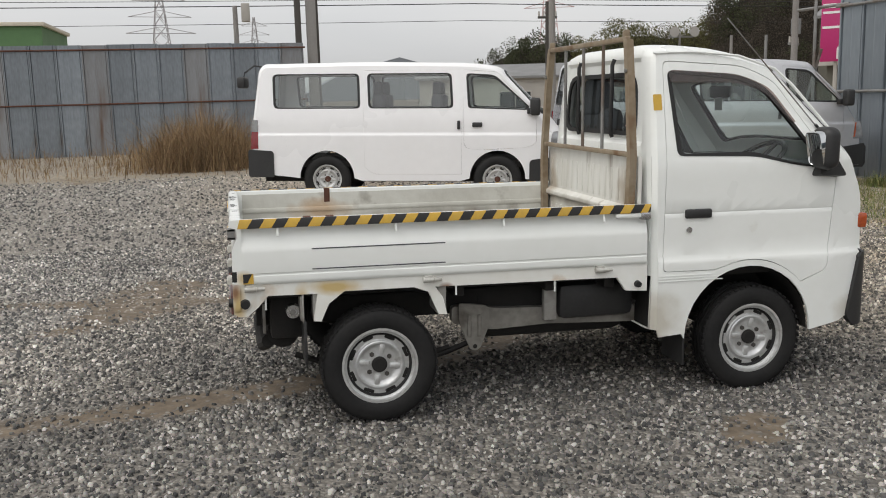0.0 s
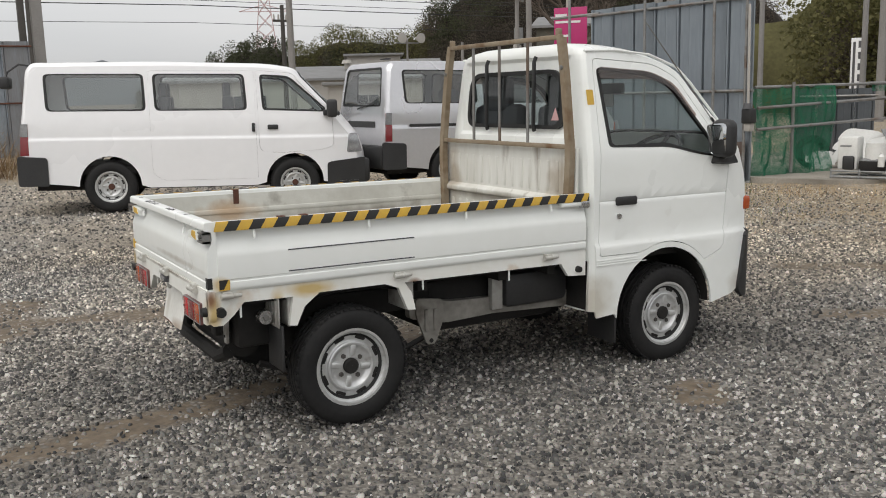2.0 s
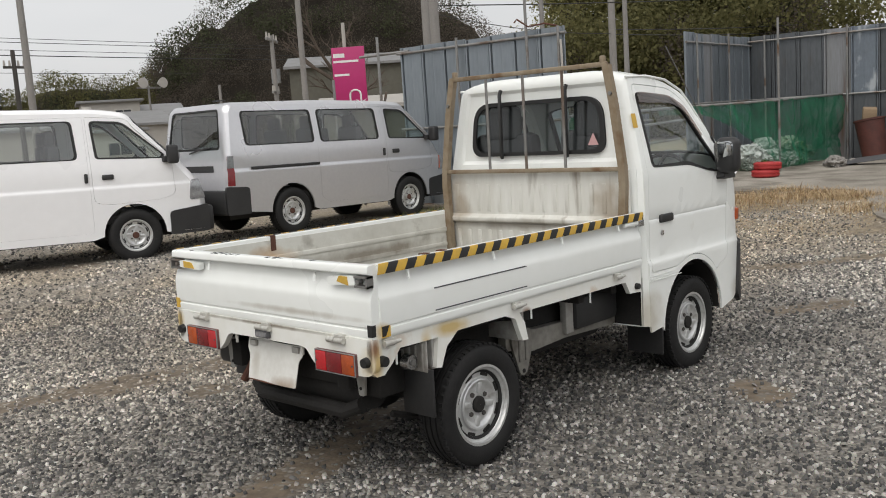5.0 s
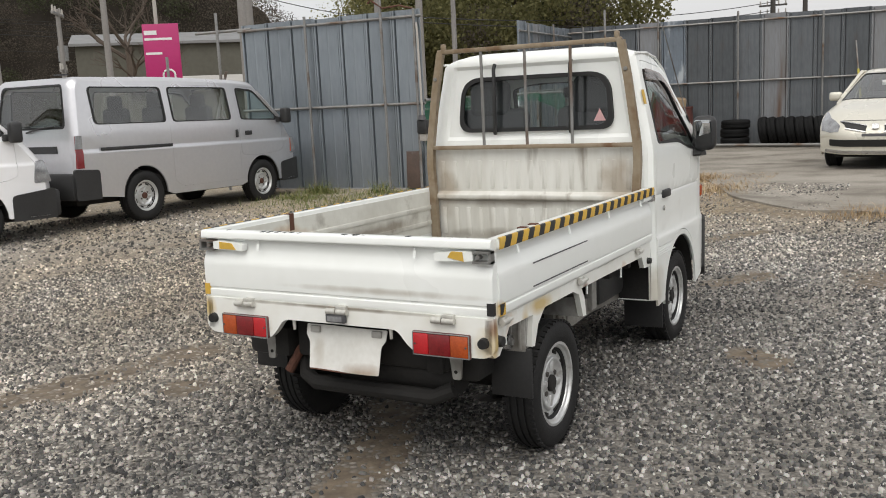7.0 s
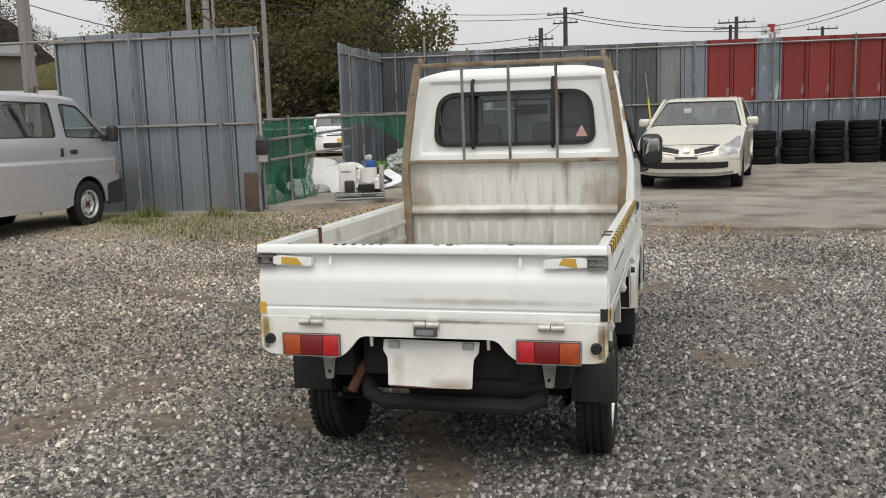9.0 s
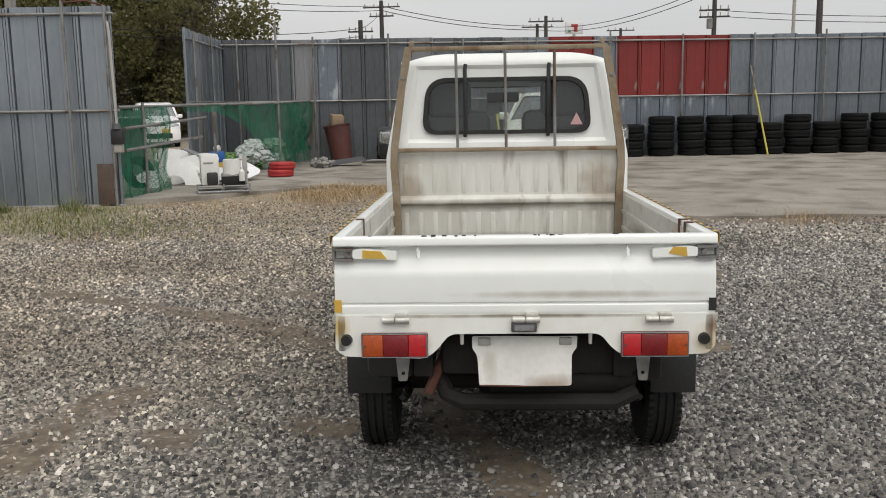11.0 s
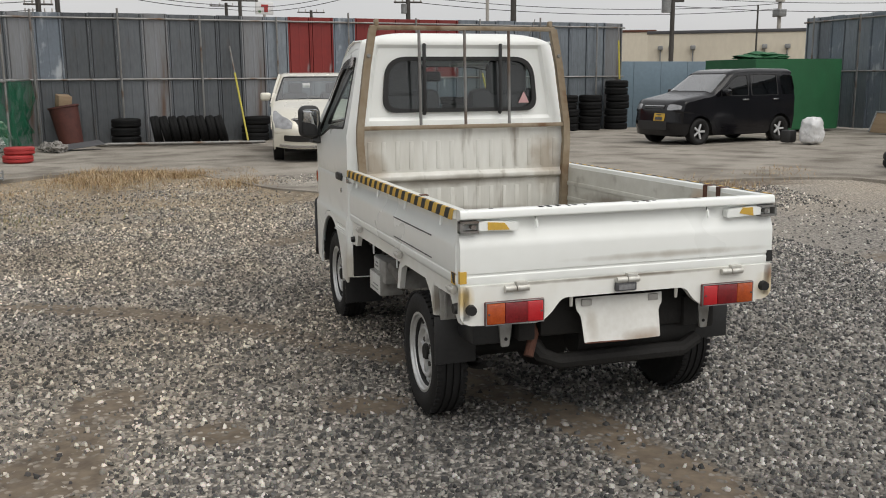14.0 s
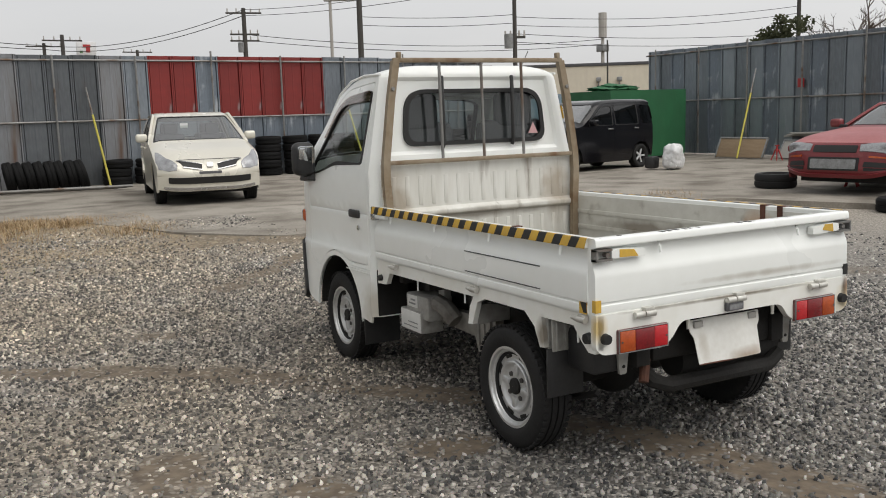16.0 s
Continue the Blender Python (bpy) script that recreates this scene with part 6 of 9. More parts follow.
_s0, _s1 = _S2.near(3.015, 0.585), _S2.near(3.025, 0.525)
part("plate_bar", sheet([(_s0, 0.2), (_s0, 0.48), (_s1, 0.48), (_s1, 0.2)], [], _S2.strip(0.043), (), (), 0.004), M_dash, kei)
_s0, _s1 = _S2.near(3.008, 0.63), _S2.near(3.013, 0.61)
part("plate_bar", sheet([(_s0, 0.22), (_s0, 0.42), (_s1, 0.42), (_s1, 0.22)], [], _S2.strip(0.043), (), (), 0.004), M_dash, kei)

COUPE = dict(wb=2.66, R=0.3, rim=0.2, half=0.86, shoulder=0.86, tumble=0.24, top=1.35, nose=3.5, glass=M_dark_glass, handle=None, mirror=(1.7, 0.93), mirror_mat=M_redcar, wheels=False, rim_mat=M_dash,
             profile=[(-1.0, 0.35), (-1.05, 0.6, 0.05), (-1.02, 0.92, 0.06), (-0.6, 0.97, 0.1), (0.15, 1.32, 0.25), (0.9, 1.345, 0.3), (1.75, 0.94, 0.1), (2.9, 0.84, 0.2), (3.38, 0.74, 0.06), (3.46, 0.6, 0.05), (3.5, 0.36, 0.05), (3.44, 0.25)],
             rear_glass=((-0.5, 1.01), (0.05, 1.27)), front_glass=((1.0, 1.3), (1.7, 0.965)),
             windows=[[(0.55, 0.92, 0.03), (0.6, 1.27, 0.06), (0.85, 1.28, 0.05), (1.5, 0.97, 0.03), (1.48, 0.91, 0.03)]],
             doors=[[(0.5, 0.35, 0.05), (0.5, 1.31, 0.05), (0.9, 1.31, 0.06), (1.7, 0.95, 0.06), (1.8, 0.5, 0.06), (1.72, 0.32, 0.05)]],
             lamp=None,
             shapes=[("headlamp", [(3.44, 0.635, 0.46), (3.385, 0.735, 0.44), (3.3, 0.755, 0.96), (3.43, 0.66, 0.97)], M_clear, 0.012), ("indicator", [(3.465, 0.585, 0.62), (3.475, 0.545, 0.62), (3.475, 0.545, 0.9), (3.465, 0.585, 0.9)], M_amber, 0.012),
                     ("side_intake", [(3.482, 0.49, 0.56), (3.49, 0.43, 0.54), (3.49, 0.43, 0.92), (3.482, 0.49, 0.9)], M_seal, 0.01), ("side_duct", [(3.493, 0.41, 0.56), (3.499, 0.36, 0.56), (3.499, 0.36, 0.9), (3.493, 0.41, 0.9)], M_seal, 0.01), ("duct_fin", [(3.488, 0.458, 0.6), (3.49, 0.45, 0.6), (3.49, 0.45, 0.88), (3.488, 0.458, 0.88)], M_chrome, 0.02)],
             front=[("grille", ((3.4, 0.725), (3.45, 0.62)), ((-0.4, 0.4),), M_seal, 0.01), ("intercooler_opening", ((3.473, 0.55), (3.5, 0.36)), ((-0.47, 0.47),), M_seal, 0.006), ("intercooler", ((3.476, 0.53), (3.497, 0.385)), ((-0.42, 0.42),), M_grey, 0.014), ("lip", ((3.49, 0.31), (3.46, 0.26)), ((-0.95, 0.95),), M_redcar, 0.03)])
coupe, _S3 = build_hatch("red_coupe", "faded red coupe on stands with an exposed front intercooler", M_redcar, COUPE_AT, 4.6, COUPE)
_s0, _s1 = _S3.near(1.85, 0.93), _S3.near(3.34, 0.755)
part("bonnet", sheet(rpoly([(_s0, -0.88, 0.05), (_s0, 0.88, 0.05), (_s1, 0.9, 0.05), (_s1, -0.9, 0.05)], 4), [], _S3.strip(0.006), lin(_s0, _s1, 8), [k / 10 for k in range(-8, 9)], 0.012), M_hood, coupe, "bonnet faded to pink")
build_hatch("white_small_car", "white small car parked beyond the pipe railing", M_vanwhite, pose(31.2, 12.4, 0.0, 0, 0, 203), 3.4, dict(KEI, mirror_mat=M_vanwhite, glass=M_dark_glass))


# ---- clutter on the slab ----
def tyre_mesh(R=0.3, r=0.19, w=0.19, seg=28):
    bm, h = bmesh.new(), w / 2
    lathe(bm, [(r, -h * 0.6), (r + 0.015, -h * 0.95), (r + (R - r) * 0.5, -h), (R - 0.02, -h * 0.9), (R, -h * 0.6), (R, -h * 0.12), (R - 0.01, -h * 0.08), (R - 0.01, h * 0.08), (R, h * 0.12), (R, h * 0.6), (R - 0.02, h * 0.9), (r + (R - r) * 0.5, h), (r + 0.015, h * 0.95), (r, h * 0.6), (r - 0.01, 0), (r, -h * 0.6)], seg, "z")
    return bm


_t = solid("tyre", tyre_mesh(0.32, 0.2, 0.195), M_tyre_old, "used black car tyre in a stack by the fence", "tyre", group="stacked tyres", m=pose(18.8, 2.28, 0.145))
for k in (1, 2):
    copy_thing(_t, pose(18.8 + random.uniform(-0.02, 0.02), 2.28 + random.uniform(-0.02, 0.02), 0.145 + 0.195 * k, 0, 0, 40 * k))
_stacks = [(19.2, -0.65, 3), (19.27, -1.35, 3), (19.33, -2.05, 4), (19.41, -2.78, 4), (19.49, -3.54, 4), (19.57, -4.29, 5), (19.64, -5.02, 5), (19.71, -5.73, 5), (19.77, -6.33, 5), (19.84, -6.98, 4), (19.91, -7.7, 5), (19.98, -8.4, 4), (20.06, -9.12, 5), (20.13, -9.88, 5), (20.2, -10.72, 7)]
for x, y, n in _stacks:
    for k in range(n):
        copy_thing(_t, pose(x + random.uniform(-0.03, 0.03), y + random.uniform(-0.03, 0.03), 0.137 + 0.192 * k, random.uniform(-1.5, 1.5), random.uniform(-1.5, 1.5), 70 * k))
for k in range(8):
    tagged(copy_thing(_t, pose(18.72 - 0.03 * k, 1.62 - 0.2 * k, 0.365, 0, 0, 0) @ pose(0, 0, 0, 78 + random.uniform(-4, 4), 0, 0) @ pose(0, 0, 0, 0, 0, 30 * k)), "used black car tyre standing in a leaning row", group="leaning tyres")
solid("tyre", tyre_mesh(0.33, 0.2, 0.24), M_rubber, "black tyre lying on the concrete by the red coupe", "tyre", group="loose tyres", m=pose(7.98, -9.1, 0.205))
tagged(copy_thing(_t, pose(5.0, -8.1, 0.1)), "black tyre lying on the concrete by the red coupe", group="loose tyres")
for k in range(2):
    solid("tyre", tyre_mesh(0.25, 0.13, 0.14), M_redplastic, "small red-painted tyre lying on the slab", "tyre", group="red tyres", m=pose(14.34 + 0.03 * k, 3.97 - 0.03 * k, 0.14 + 0.135 * k, 0, 2 * k, 0))

for (x, y), n in (((18.0, 0.9), 0), ((17.8, 0.75), 1), ((17.65, 0.65), 2)):
    solid("steel_pipe", rodm((x + 0.3, y + 2.0, 0.085 + 0.02 * n), (x - 0.2, y - 1.3, 0.085 + 0.02 * n), 0.03, seg=8), M_steel, "long pale steel pipe lying before the tyres", "pipe", group="pipes")


def prop(name, p, q, label):
    P = thing(name, label, "pole", group="props")
    p, q = Vector(p), Vector(q)
    part("lower_tube", rodm(p, p.lerp(q, 0.72), 0.024, seg=8), M_lemon, P)
    part("upper_tube", rodm(p.lerp(q, 0.7), q, 0.018, seg=8), M_steel, P)
    return P


prop("leaning_prop", (18.82, -0.41, 0.05), (19.5, -0.14, 2.25), "yellow and grey prop leaning on the fence")
prop("leaning_prop", (19.35, -6.82, 0.05), (20.12, -6.55, 2.2), "yellow and grey prop leaning on the fence")
prop("leaning_prop", (20.4, -10.9, 1.42), (20.5, -10.87, 2.9), "yellow prop standing at the fence end")
prop("leaning_prop", (14.35, -14.8, 0.1), (15.0, -16.1, 2.35), "yellow prop leaning on the fence")

# rusty drum with a sack on it
DR = thing("rusty_drum", "dark red-brown tapered drum tilted against the fence", "drum", m=pose(18.75, 3.42, 0.08, -9, 3, 0) @ Matrix.Scale(1.07, 4))
part("drum_body", lathe(bmesh.new(), [(0.001, 0), (0.215, 0.0), (0.225, 0.01), (0.228, 0.03), (0.25, 0.3), (0.272, 0.6), (0.285, 0.76), (0.305, 0.765), (0.305, 0.8), (0.275, 0.8), (0.265, 0.74), (0.001, 0.74)], 24, "z"), M_tub, DR)
solid("cardboard_box", boxm(-0.16, 0.16, -0.14, 0.14, 0, 0.3, 0.02), M_wood, "crushed box standing in the drum", "box", m=pose(18.77, 3.55, 0.87, 4, -8, 20))


def lump(name, label, category, x, y, z, sx, sy, sz, mat, seed, rough=0.35):
    bm = bmesh.new()
    bmesh.ops.create_icosphere(bm, subdivisions=4, radius=1.0)
    for v in bm.verts:
        d = 1 + rough * noise.noise(v.co * 2.3 + Vector((seed, 0, 0))) + 0.5 * rough * noise.noise(v.co * 6 + Vector((0, seed, 0)))
        v.co = Vector((v.co.x * sx * d, v.co.y * sy * d, max(-0.92, v.co.z) * sz * d))
    ob = solid(name, bm, mat, label, category, m=pose(x, y, z + sz * 0.9))
    return ob


def sack(name, label, x, y, z, sx, sy, sz, mat, seed, sub=5, crease=0.3):
    """A full boxy plastic sack with creases and a tied top."""
    bm = bmesh.new()
    bmesh.ops.create_icosphere(bm, subdivisions=sub, radius=1.0)
    for v in bm.verts:
        c = v.co.copy()
        m_ = (abs(c.x) ** 4 + abs(c.y) ** 4 + abs(c.z) ** 4) ** 0.25
        q = c / m_
        d = 1 + 0.16 * noise.noise(q * 1.3 + Vector((seed, 0, 0))) + 0.3 * crease * abs(noise.noise(q * 2.6 + Vector((0, seed, 0)))) - 0.2 * crease * abs(noise.noise(q * 6 + Vector((seed, seed, 0)))) + 0.03 * noise.noise(q * 11)
        pinch = 1 - 0.12 * max(0, q.z)
        v.co = Vector((q.x * sx * d * pinch, q.y * sy * d * pinch, max(-0.97, q.z) * sz * (1 + 0.12 * noise.noise(q * 2.2 + Vector((seed, 5, 0))))))
    return solid(name, bm, mat, label, "bag", m=pose(x, y, z + sz * 0.95, 0, 0, 25))


sack("plastic_bag", "white plastic sack standing by the black car", 12.75, -11.25, 0.1, 0.2, 0.24, 0.27, material("white_film_bag", (0.72, 0.72, 0.72), 0.3, col2=(0.55, 0.56, 0.57), big=7, fine=20, bump=0.5, bump_scale=12), 3)
solid("tool_bag", boxm(-0.12, 0.12, -0.14, 0.14, 0, 0.26, 0.05), M_black, "small dark bag beside the white sack", "bag", m=pose(13.1, -10.95, 0.1, 0, 0, 20))
M_film = material("thin_green_white_film", (0.42, 0.5, 0.42), 0.3, col2=(0.14, 0.24, 0.13), big=9, fine=30, bump=0.6, bump_scale=16)
M_film_white = material("thin_white_film", (0.62, 0.66, 0.64), 0.3, col2=(0.3, 0.36, 0.32), big=9, fine=30, bump=0.6, bump_scale=16)
M_film_green = material("thin_green_film", (0.16, 0.3, 0.08), 0.3, col2=(0.07, 0.16, 0.05), big=9, fine=30, bump=0.6, bump_scale=16)
_rb = random.Random(12)
for k in range(26):
    u = (k % 13) / 12 + _rb.uniform(-0.04, 0.04)
    w = _rb.uniform(0.13, 0.23)
    x, y = 15.95 + 2.3 * u + _rb.uniform(-0.15, 0.2), 5.2 - 0.5 * u + _rb.uniform(-0.2, 0.2)
    z = slab_z(x) + (0.2 if k >= 13 else 0.0) * (1.4 - abs(u - 0.5) * 1.6)
    sack("rubbish_sack", "crumpled translucent rubbish sack on a heap behind the net", x, y, z, w, w * _rb.uniform(0.7, 1.1), w * _rb.uniform(0.6, 0.95), (M_bag, M_film, M_film_white, M_film_green, M_film_white)[k % 5], 10 + k, 4, 2.2)
M_rubble = material("grey_rubble", (0.3, 0.285, 0.265), 0.9, col2=(0.16, 0.15, 0.14), big=5, fine=30, bump=0.6, bump_scale=25)
for k in range(12):
    r = _rb.uniform(0.06, 0.17)
    x, y = 17.1 + _rb.uniform(-0.4, 0.6), 3.62 + _rb.uniform(-0.25, 0.2)
    lump("rubble_lump", "grey lump of broken concrete on the slab", "rubble", x, y, slab_z(x) - 0.02, r * 1.2, r, r * 0.75, M_rubble, 60 + k, 0.5)
solid("dark_sheet_scrap", boxm(-0.55, 0.55, -0.22, 0.22, 0, 0.012, 0.004), M_dash, "dark scrap sheet tilted on the rubble", "sheet", m=pose(17.3, 3.25, 0.14, 9, -6, -70))
# white car panels in a heap
def fender(x, y, z, rx, ry, rz, w, h, arch_at, r):
    """A pressed body panel with a wheel arch cut out of its lower edge and a curled top."""
    o = [(-w / 2, 0.0), (arch_at - r, 0.0)] + [(arch_at + r * math.cos(a), r * 0.9 * math.sin(a)) for a in [math.pi * (1 - k / 10) for k in range(1, 10)]] + [(arch_at + r, 0.0), (w / 2, 0.02)] + rpoly([(w / 2, h * 0.6, 0.1), (w * 0.25, h, 0.2), (-w * 0.35, h * 0.95, 0.2), (-w / 2, h * 0.5, 0.1)], 4)
    solid("car_panel", sheet(o, [], lambda u, v: (u, 0.16 * (v / h) ** 2 + 0.1 * (u / w) ** 2 + 0.02 * noise.noise(Vector((u * 4, v * 4, x))), v), lin(-w / 2, w / 2, 9), lin(0, h, 6), 0.008), M_whiteplastic, "white scrap car body panel in a heap", "panel", group="scrap panels", m=pose(x, y, z, rx, ry, rz))


fender(12.40, 5.30, 0.1, -14, 8, -60, 0.75, 0.5, -0.08, 0.17)
fender(12.20, 5.55, 0.1, -35, -14, -20, 0.6, 0.4, 0.1, 0.1)
fender(12.80, 5.15, 0.14, -30, -10, -85, 0.95, 0.6, 0.2, 0.2)
fender(13.10, 5.55, 0.12, -5, 10, -40, 1.0, 0.58, 0.1, 0.22)
fender(12.85, 5.0, 0.16, -60, 5, -95, 1.3, 0.6, -0.3, 0.18)
fender(13.3, 5.3, 0.16, -50, -10, -20, 0.9, 0.5, 0.0, 0.15)
_o = rpoly([(-0.75, -0.42, 0.2), (0.65, -0.42, 0.15), (0.85, 0.38, 0.1), (-0.5, 0.36, 0.25)], 5)
bn = solid("scrap_bonnet", sheet(_o, [], lambda u, v: (u, v, 0.1 * u * u + 0.22 * max(0, u - 0.3) ** 2 - 0.06 * v * v), lin(-0.7, 0.8, 9), lin(-0.4, 0.38, 4), 0.012), M_vanwhite, "white scrap bonnet lying with its dark underside lining up", "panel", m=pose(13.3, 4.85, 0.13, 6, -7, -35))
part("dark_lining", sheet([(p[0] * 0.72 + 0.02, p[1] * 0.62) for p in _o], [], lambda u, v: (u, v, 0.012 + 0.1 * u * u + 0.22 * max(0, u - 0.3) ** 2 - 0.06 * v * v), lin(-0.5, 0.6, 7), (), 0.004), M_under, bn)
solid("tyre", tyre_mesh(0.28, 0.17, 0.2), M_rubber, "black wheel leaning in the scrap heap", "tyre", m=pose(12.30, 5.97, 0.33, 68, 0, -35))
solid("plank", boxm(-0.6, 0.6, -0.06, 0.06, 0, 0.03, 0.004), M_grey, "grey plank on the scrap heap", "plank", m=pose(13.30, 5.25, 0.55, 0, -8, 40))
# blue and yellow box
BB = thing("plastic_crate", "blue crate over a yellow one by the scrap heap", "crate", m=pose(15.35, 5.47, 0.055, 0, 0, 15) @ Matrix.Scale(0.82, 4))
part("yellow_crate", boxm(-0.19, 0.19, -0.16, 0.16, 0, 0.3, 0.02), M_yellow, BB)
part("blue_crate", boxm(-0.21, 0.21, -0.18, 0.18, 0.3, 0.55, 0.02), M_blue, BB)
lump("crumpled_paper", "crumpled white bag on the blue crate", "bag", 15.35, 5.47, 0.5, 0.1, 0.07, 0.07, M_whiteplastic, 31)

# a pump or generator on a frame at the slab's edge
G = thing("generator", "white and grey engine generator on a steel frame", "generator", m=pose(11.2, 4.25, 0.076, 0, 0, -70) @ Matrix.Scale(0.92, 4))
part("white_housing", boxm(-0.33, -0.03, -0.2, 0.16, 0.14, 0.66, 0.03), M_whiteplastic, G)
part("label_bar", boxm(-0.29, -0.12, -0.203, -0.2, 0.5, 0.53), M_grey, G)
part("black_cover", boxm(-0.24, -0.06, -0.26, -0.19, 0.14, 0.36, 0.03), M_black, G)
part("fuel_tank", rodm((0.2, -0.02, 0.3), (0.2, -0.02, 0.56), 0.16, 0.15, 18), M_whiteplastic, G)
part("engine_block", boxm(0.02, 0.36, -0.18, 0.14, 0.08, 0.32, 0.03), M_grey, G)
part("engine_fin", boxm(0.0, 0.4, -0.2, -0.17, 0.12, 0.28, 0.01), M_under, G)
part("white_bottle", lathe(bmesh.new(), [(0.001, 0), (0.05, 0), (0.05, 0.16), (0.02, 0.2), (0.02, 0.23), (0.001, 0.23)], 14, "z"), M_whiteplastic, G).location = (0.34, -0.24, 0.2)
_f = bmesh.new()
for y in (-0.27, 0.2):
    tube(_f, [(-0.4, y, 0.03), (0.46, y, 0.03)], 0.018, 6)
    tube(_f, [(-0.4, y, 0.12), (0.46, y, 0.12)], 0.014, 6)
for x in (-0.4, 0.03, 0.46):
    tube(_f, [(x, -0.27, 0.03), (x, 0.2, 0.03)], 0.018, 6)
    tube(_f, [(x, -0.27, 0.0), (x, -0.27, 0.16)], 0.014, 6)
part("frame", _f, M_grey, G)
solid("wooden_post", boxm(-0.035, 0.035, -0.035, 0.035, 0, 0.55, 0.006), M_house, "short pale post beside the generator", "post", m=pose(11.55, 3.95, 0.07, 0, 2, 0))

# ---- pipe railing with green netting ----
RL = thing("pipe_railing", "scaffold pipe railing between the sheet fences", "railing", kind="structure")
for p, q in (((10.2, 5.42, 1.43), (14.3, 5.3, 1.45)), ((12.8, 5.35, 1.45), (15.72, 4.26, 1.46)), ((15.6, 4.3, 1.46), (19.15, 4.22, 1.5)), ((10.2, 5.35, 1.12), (13.6, 5.15, 1.22)), ((10.2, 5.35, 0.8), (13.3, 5.15, 0.88)), ((15.71, 4.26, 0.05), (15.71, 4.26, 3.05)), ((11.0, 5.35, 0.1), (11.0, 5.35, 1.5)), ((14.3, 5.2, 0.1), (14.3, 5.2, 1.5))):
    part("pipe", rodm(p, q, 0.024, seg=8), M_steel, RL)


def net_mesh(p, q, z0, z1, sag, seed, n=46, cut=None):
    """A knotted net hung between two points: thin crossing cords with slack folds."""
    bm = bmesh.new()
    p, q = Vector(p), Vector(q)
    m_ = max(8, int((z1 - z0) / (q - p).length * n))
    g = []
    side = Vector((-(q - p).y, (q - p).x, 0)).normalized()
    for i in range(n + 1):
        row = []
        for j in range(m_ + 1):
            u, v = i / n, j / m_
            b = p.lerp(q, u)
            off = sag * (noise.noise(Vector((u * 5 + seed, v * 2.0, 0))) + 0.5 * noise.noise(Vector((u * 13 + seed, v * 5, 2))))
            top = z1 - sag * 0.5 * math.sin(u * math.pi) * (1 - v)
            row.append(Vector((b.x, b.y, z0 + (top - z0) * v)) + side * off)
        g.append(row)
    w = 0.0034

    def strip(a, b, d):
        vs = [bm.verts.new(a - d), bm.verts.new(b - d), bm.verts.new(b + d), bm.verts.new(a + d)]
        bm.faces.new(vs)
    for i in range(n + 1):
        for j in range(m_ + 1):
            if cut and cut(i / n, j / m_):
                continue
            if i < n:
                strip(g[i][j], g[i + 1][j], Vector((0, 0, w)))
            if j < m_:
                strip(g[i][j], g[i][j + 1], (q - p).normalized() * w)
    return bm


NT = thing("safety_net", "sagging green safety net hung on the pipe railing", "net")
part("net_sheet", net_mesh((10.25, 5.5, 0), (11.9, 5.28, 0), 0.08, 1.43, 0.12, 1, 120), M_net, NT)
part("net_sheet", net_mesh((12.9, 5.32, 0), (15.7, 4.28, 0), 0.15, 1.45, 0.16, 4, 150, lambda u, v: v < 1.0 - 0.1 - 0.85 * max(0.0, (u - 0.25) / 0.75) ** 1.6), M_net, NT)
part("net_sheet", net_mesh((15.7, 4.28, 0), (19.1, 4.24, 0), 0.12, 1.47, 0.14, 9, 180), M_net, NT)
part("net_fold", net_mesh((16.9, 4.33, 0), (19.1, 4.3, 0), 0.35, 1.47, 0.2, 14, 110), M_net, NT)
# meter box and cable on the sheet fence's end post
MB = thing("meter_box", "dark electric meter box on the fence end pipe", "meter box", m=pose(10.08, 5.4, 0.9))
part("box", boxm(-0.08, 0.06, -0.09, 0.09, 0, 0.22, 0.02), M_black, MB)
part("glass", rodm((-0.05, 0, 0.22), (-0.05, 0, 0.3), 0.07, 0.05, 14), M_dash, MB)
part("lower_box", boxm(-0.05, 0.05, -0.06, 0.06, -0.12, 0.0, 0.01), M_house, MB)
part("conduit", tube(bmesh.new(), [(-0.03, 0, 0.3), (-0.03, 0.02, 1.6), (0.0, 0.05, 1.75)], 0.02, 6), M_house, MB)
solid("rusty_plate", boxm(-0.01, 0.01, -0.12, 0.12, 0, 0.6, 0.004), material("dull_brown_steel", (0.1, 0.065, 0.05), 0.7, col2=(0.06, 0.045, 0.038), big=5, fine=30, dirt=(0.17, 0.17, 0.17), dirt_at=(0.6, 0.75), dirt_scale=6), "brown rusty plate against the fence foot", "plate", m=pose(10.04, 5.62, 0.02, 0, 3, 4))
solid("drain_hose", tube(bmesh.new(), [(10.1, 5.5, 2.87), (10.0, 5.7, 2.93), (9.98, 6.0, 2.91), (9.95, 6.2, 3.05), (9.94, 6.25, 3.0)], 0.014, 8), M_rust, "short rusty red hose over the fence top", "hose")
FP = thing("scaffold_post", "tall scaffold pipe clamped to the sheet fence", "pipe")
part("pipe", rodm((10.0, 6.05, 0.0), (9.98, 6.05, 3.6), 0.024, seg=8), M_steel, FP)
FP = thing("scaffold_pipes", "scaffold pipes bracing the sheet fence from the side", "pipe")
for p, q in (((9.75, 9.3, 0.0), (9.75, 9.3, 3.1)), ((9.6, 9.8, 0.0), (9.85, 9.25, 2.1)), ((9.75, 9.8, 2.78), (9.95, 8.7, 2.79)), ((9.4, 10.2, 0), (9.4, 10.2, 2.4))):
    part("pipe", rodm(p, q, 0.026, seg=8), M_steel, FP)

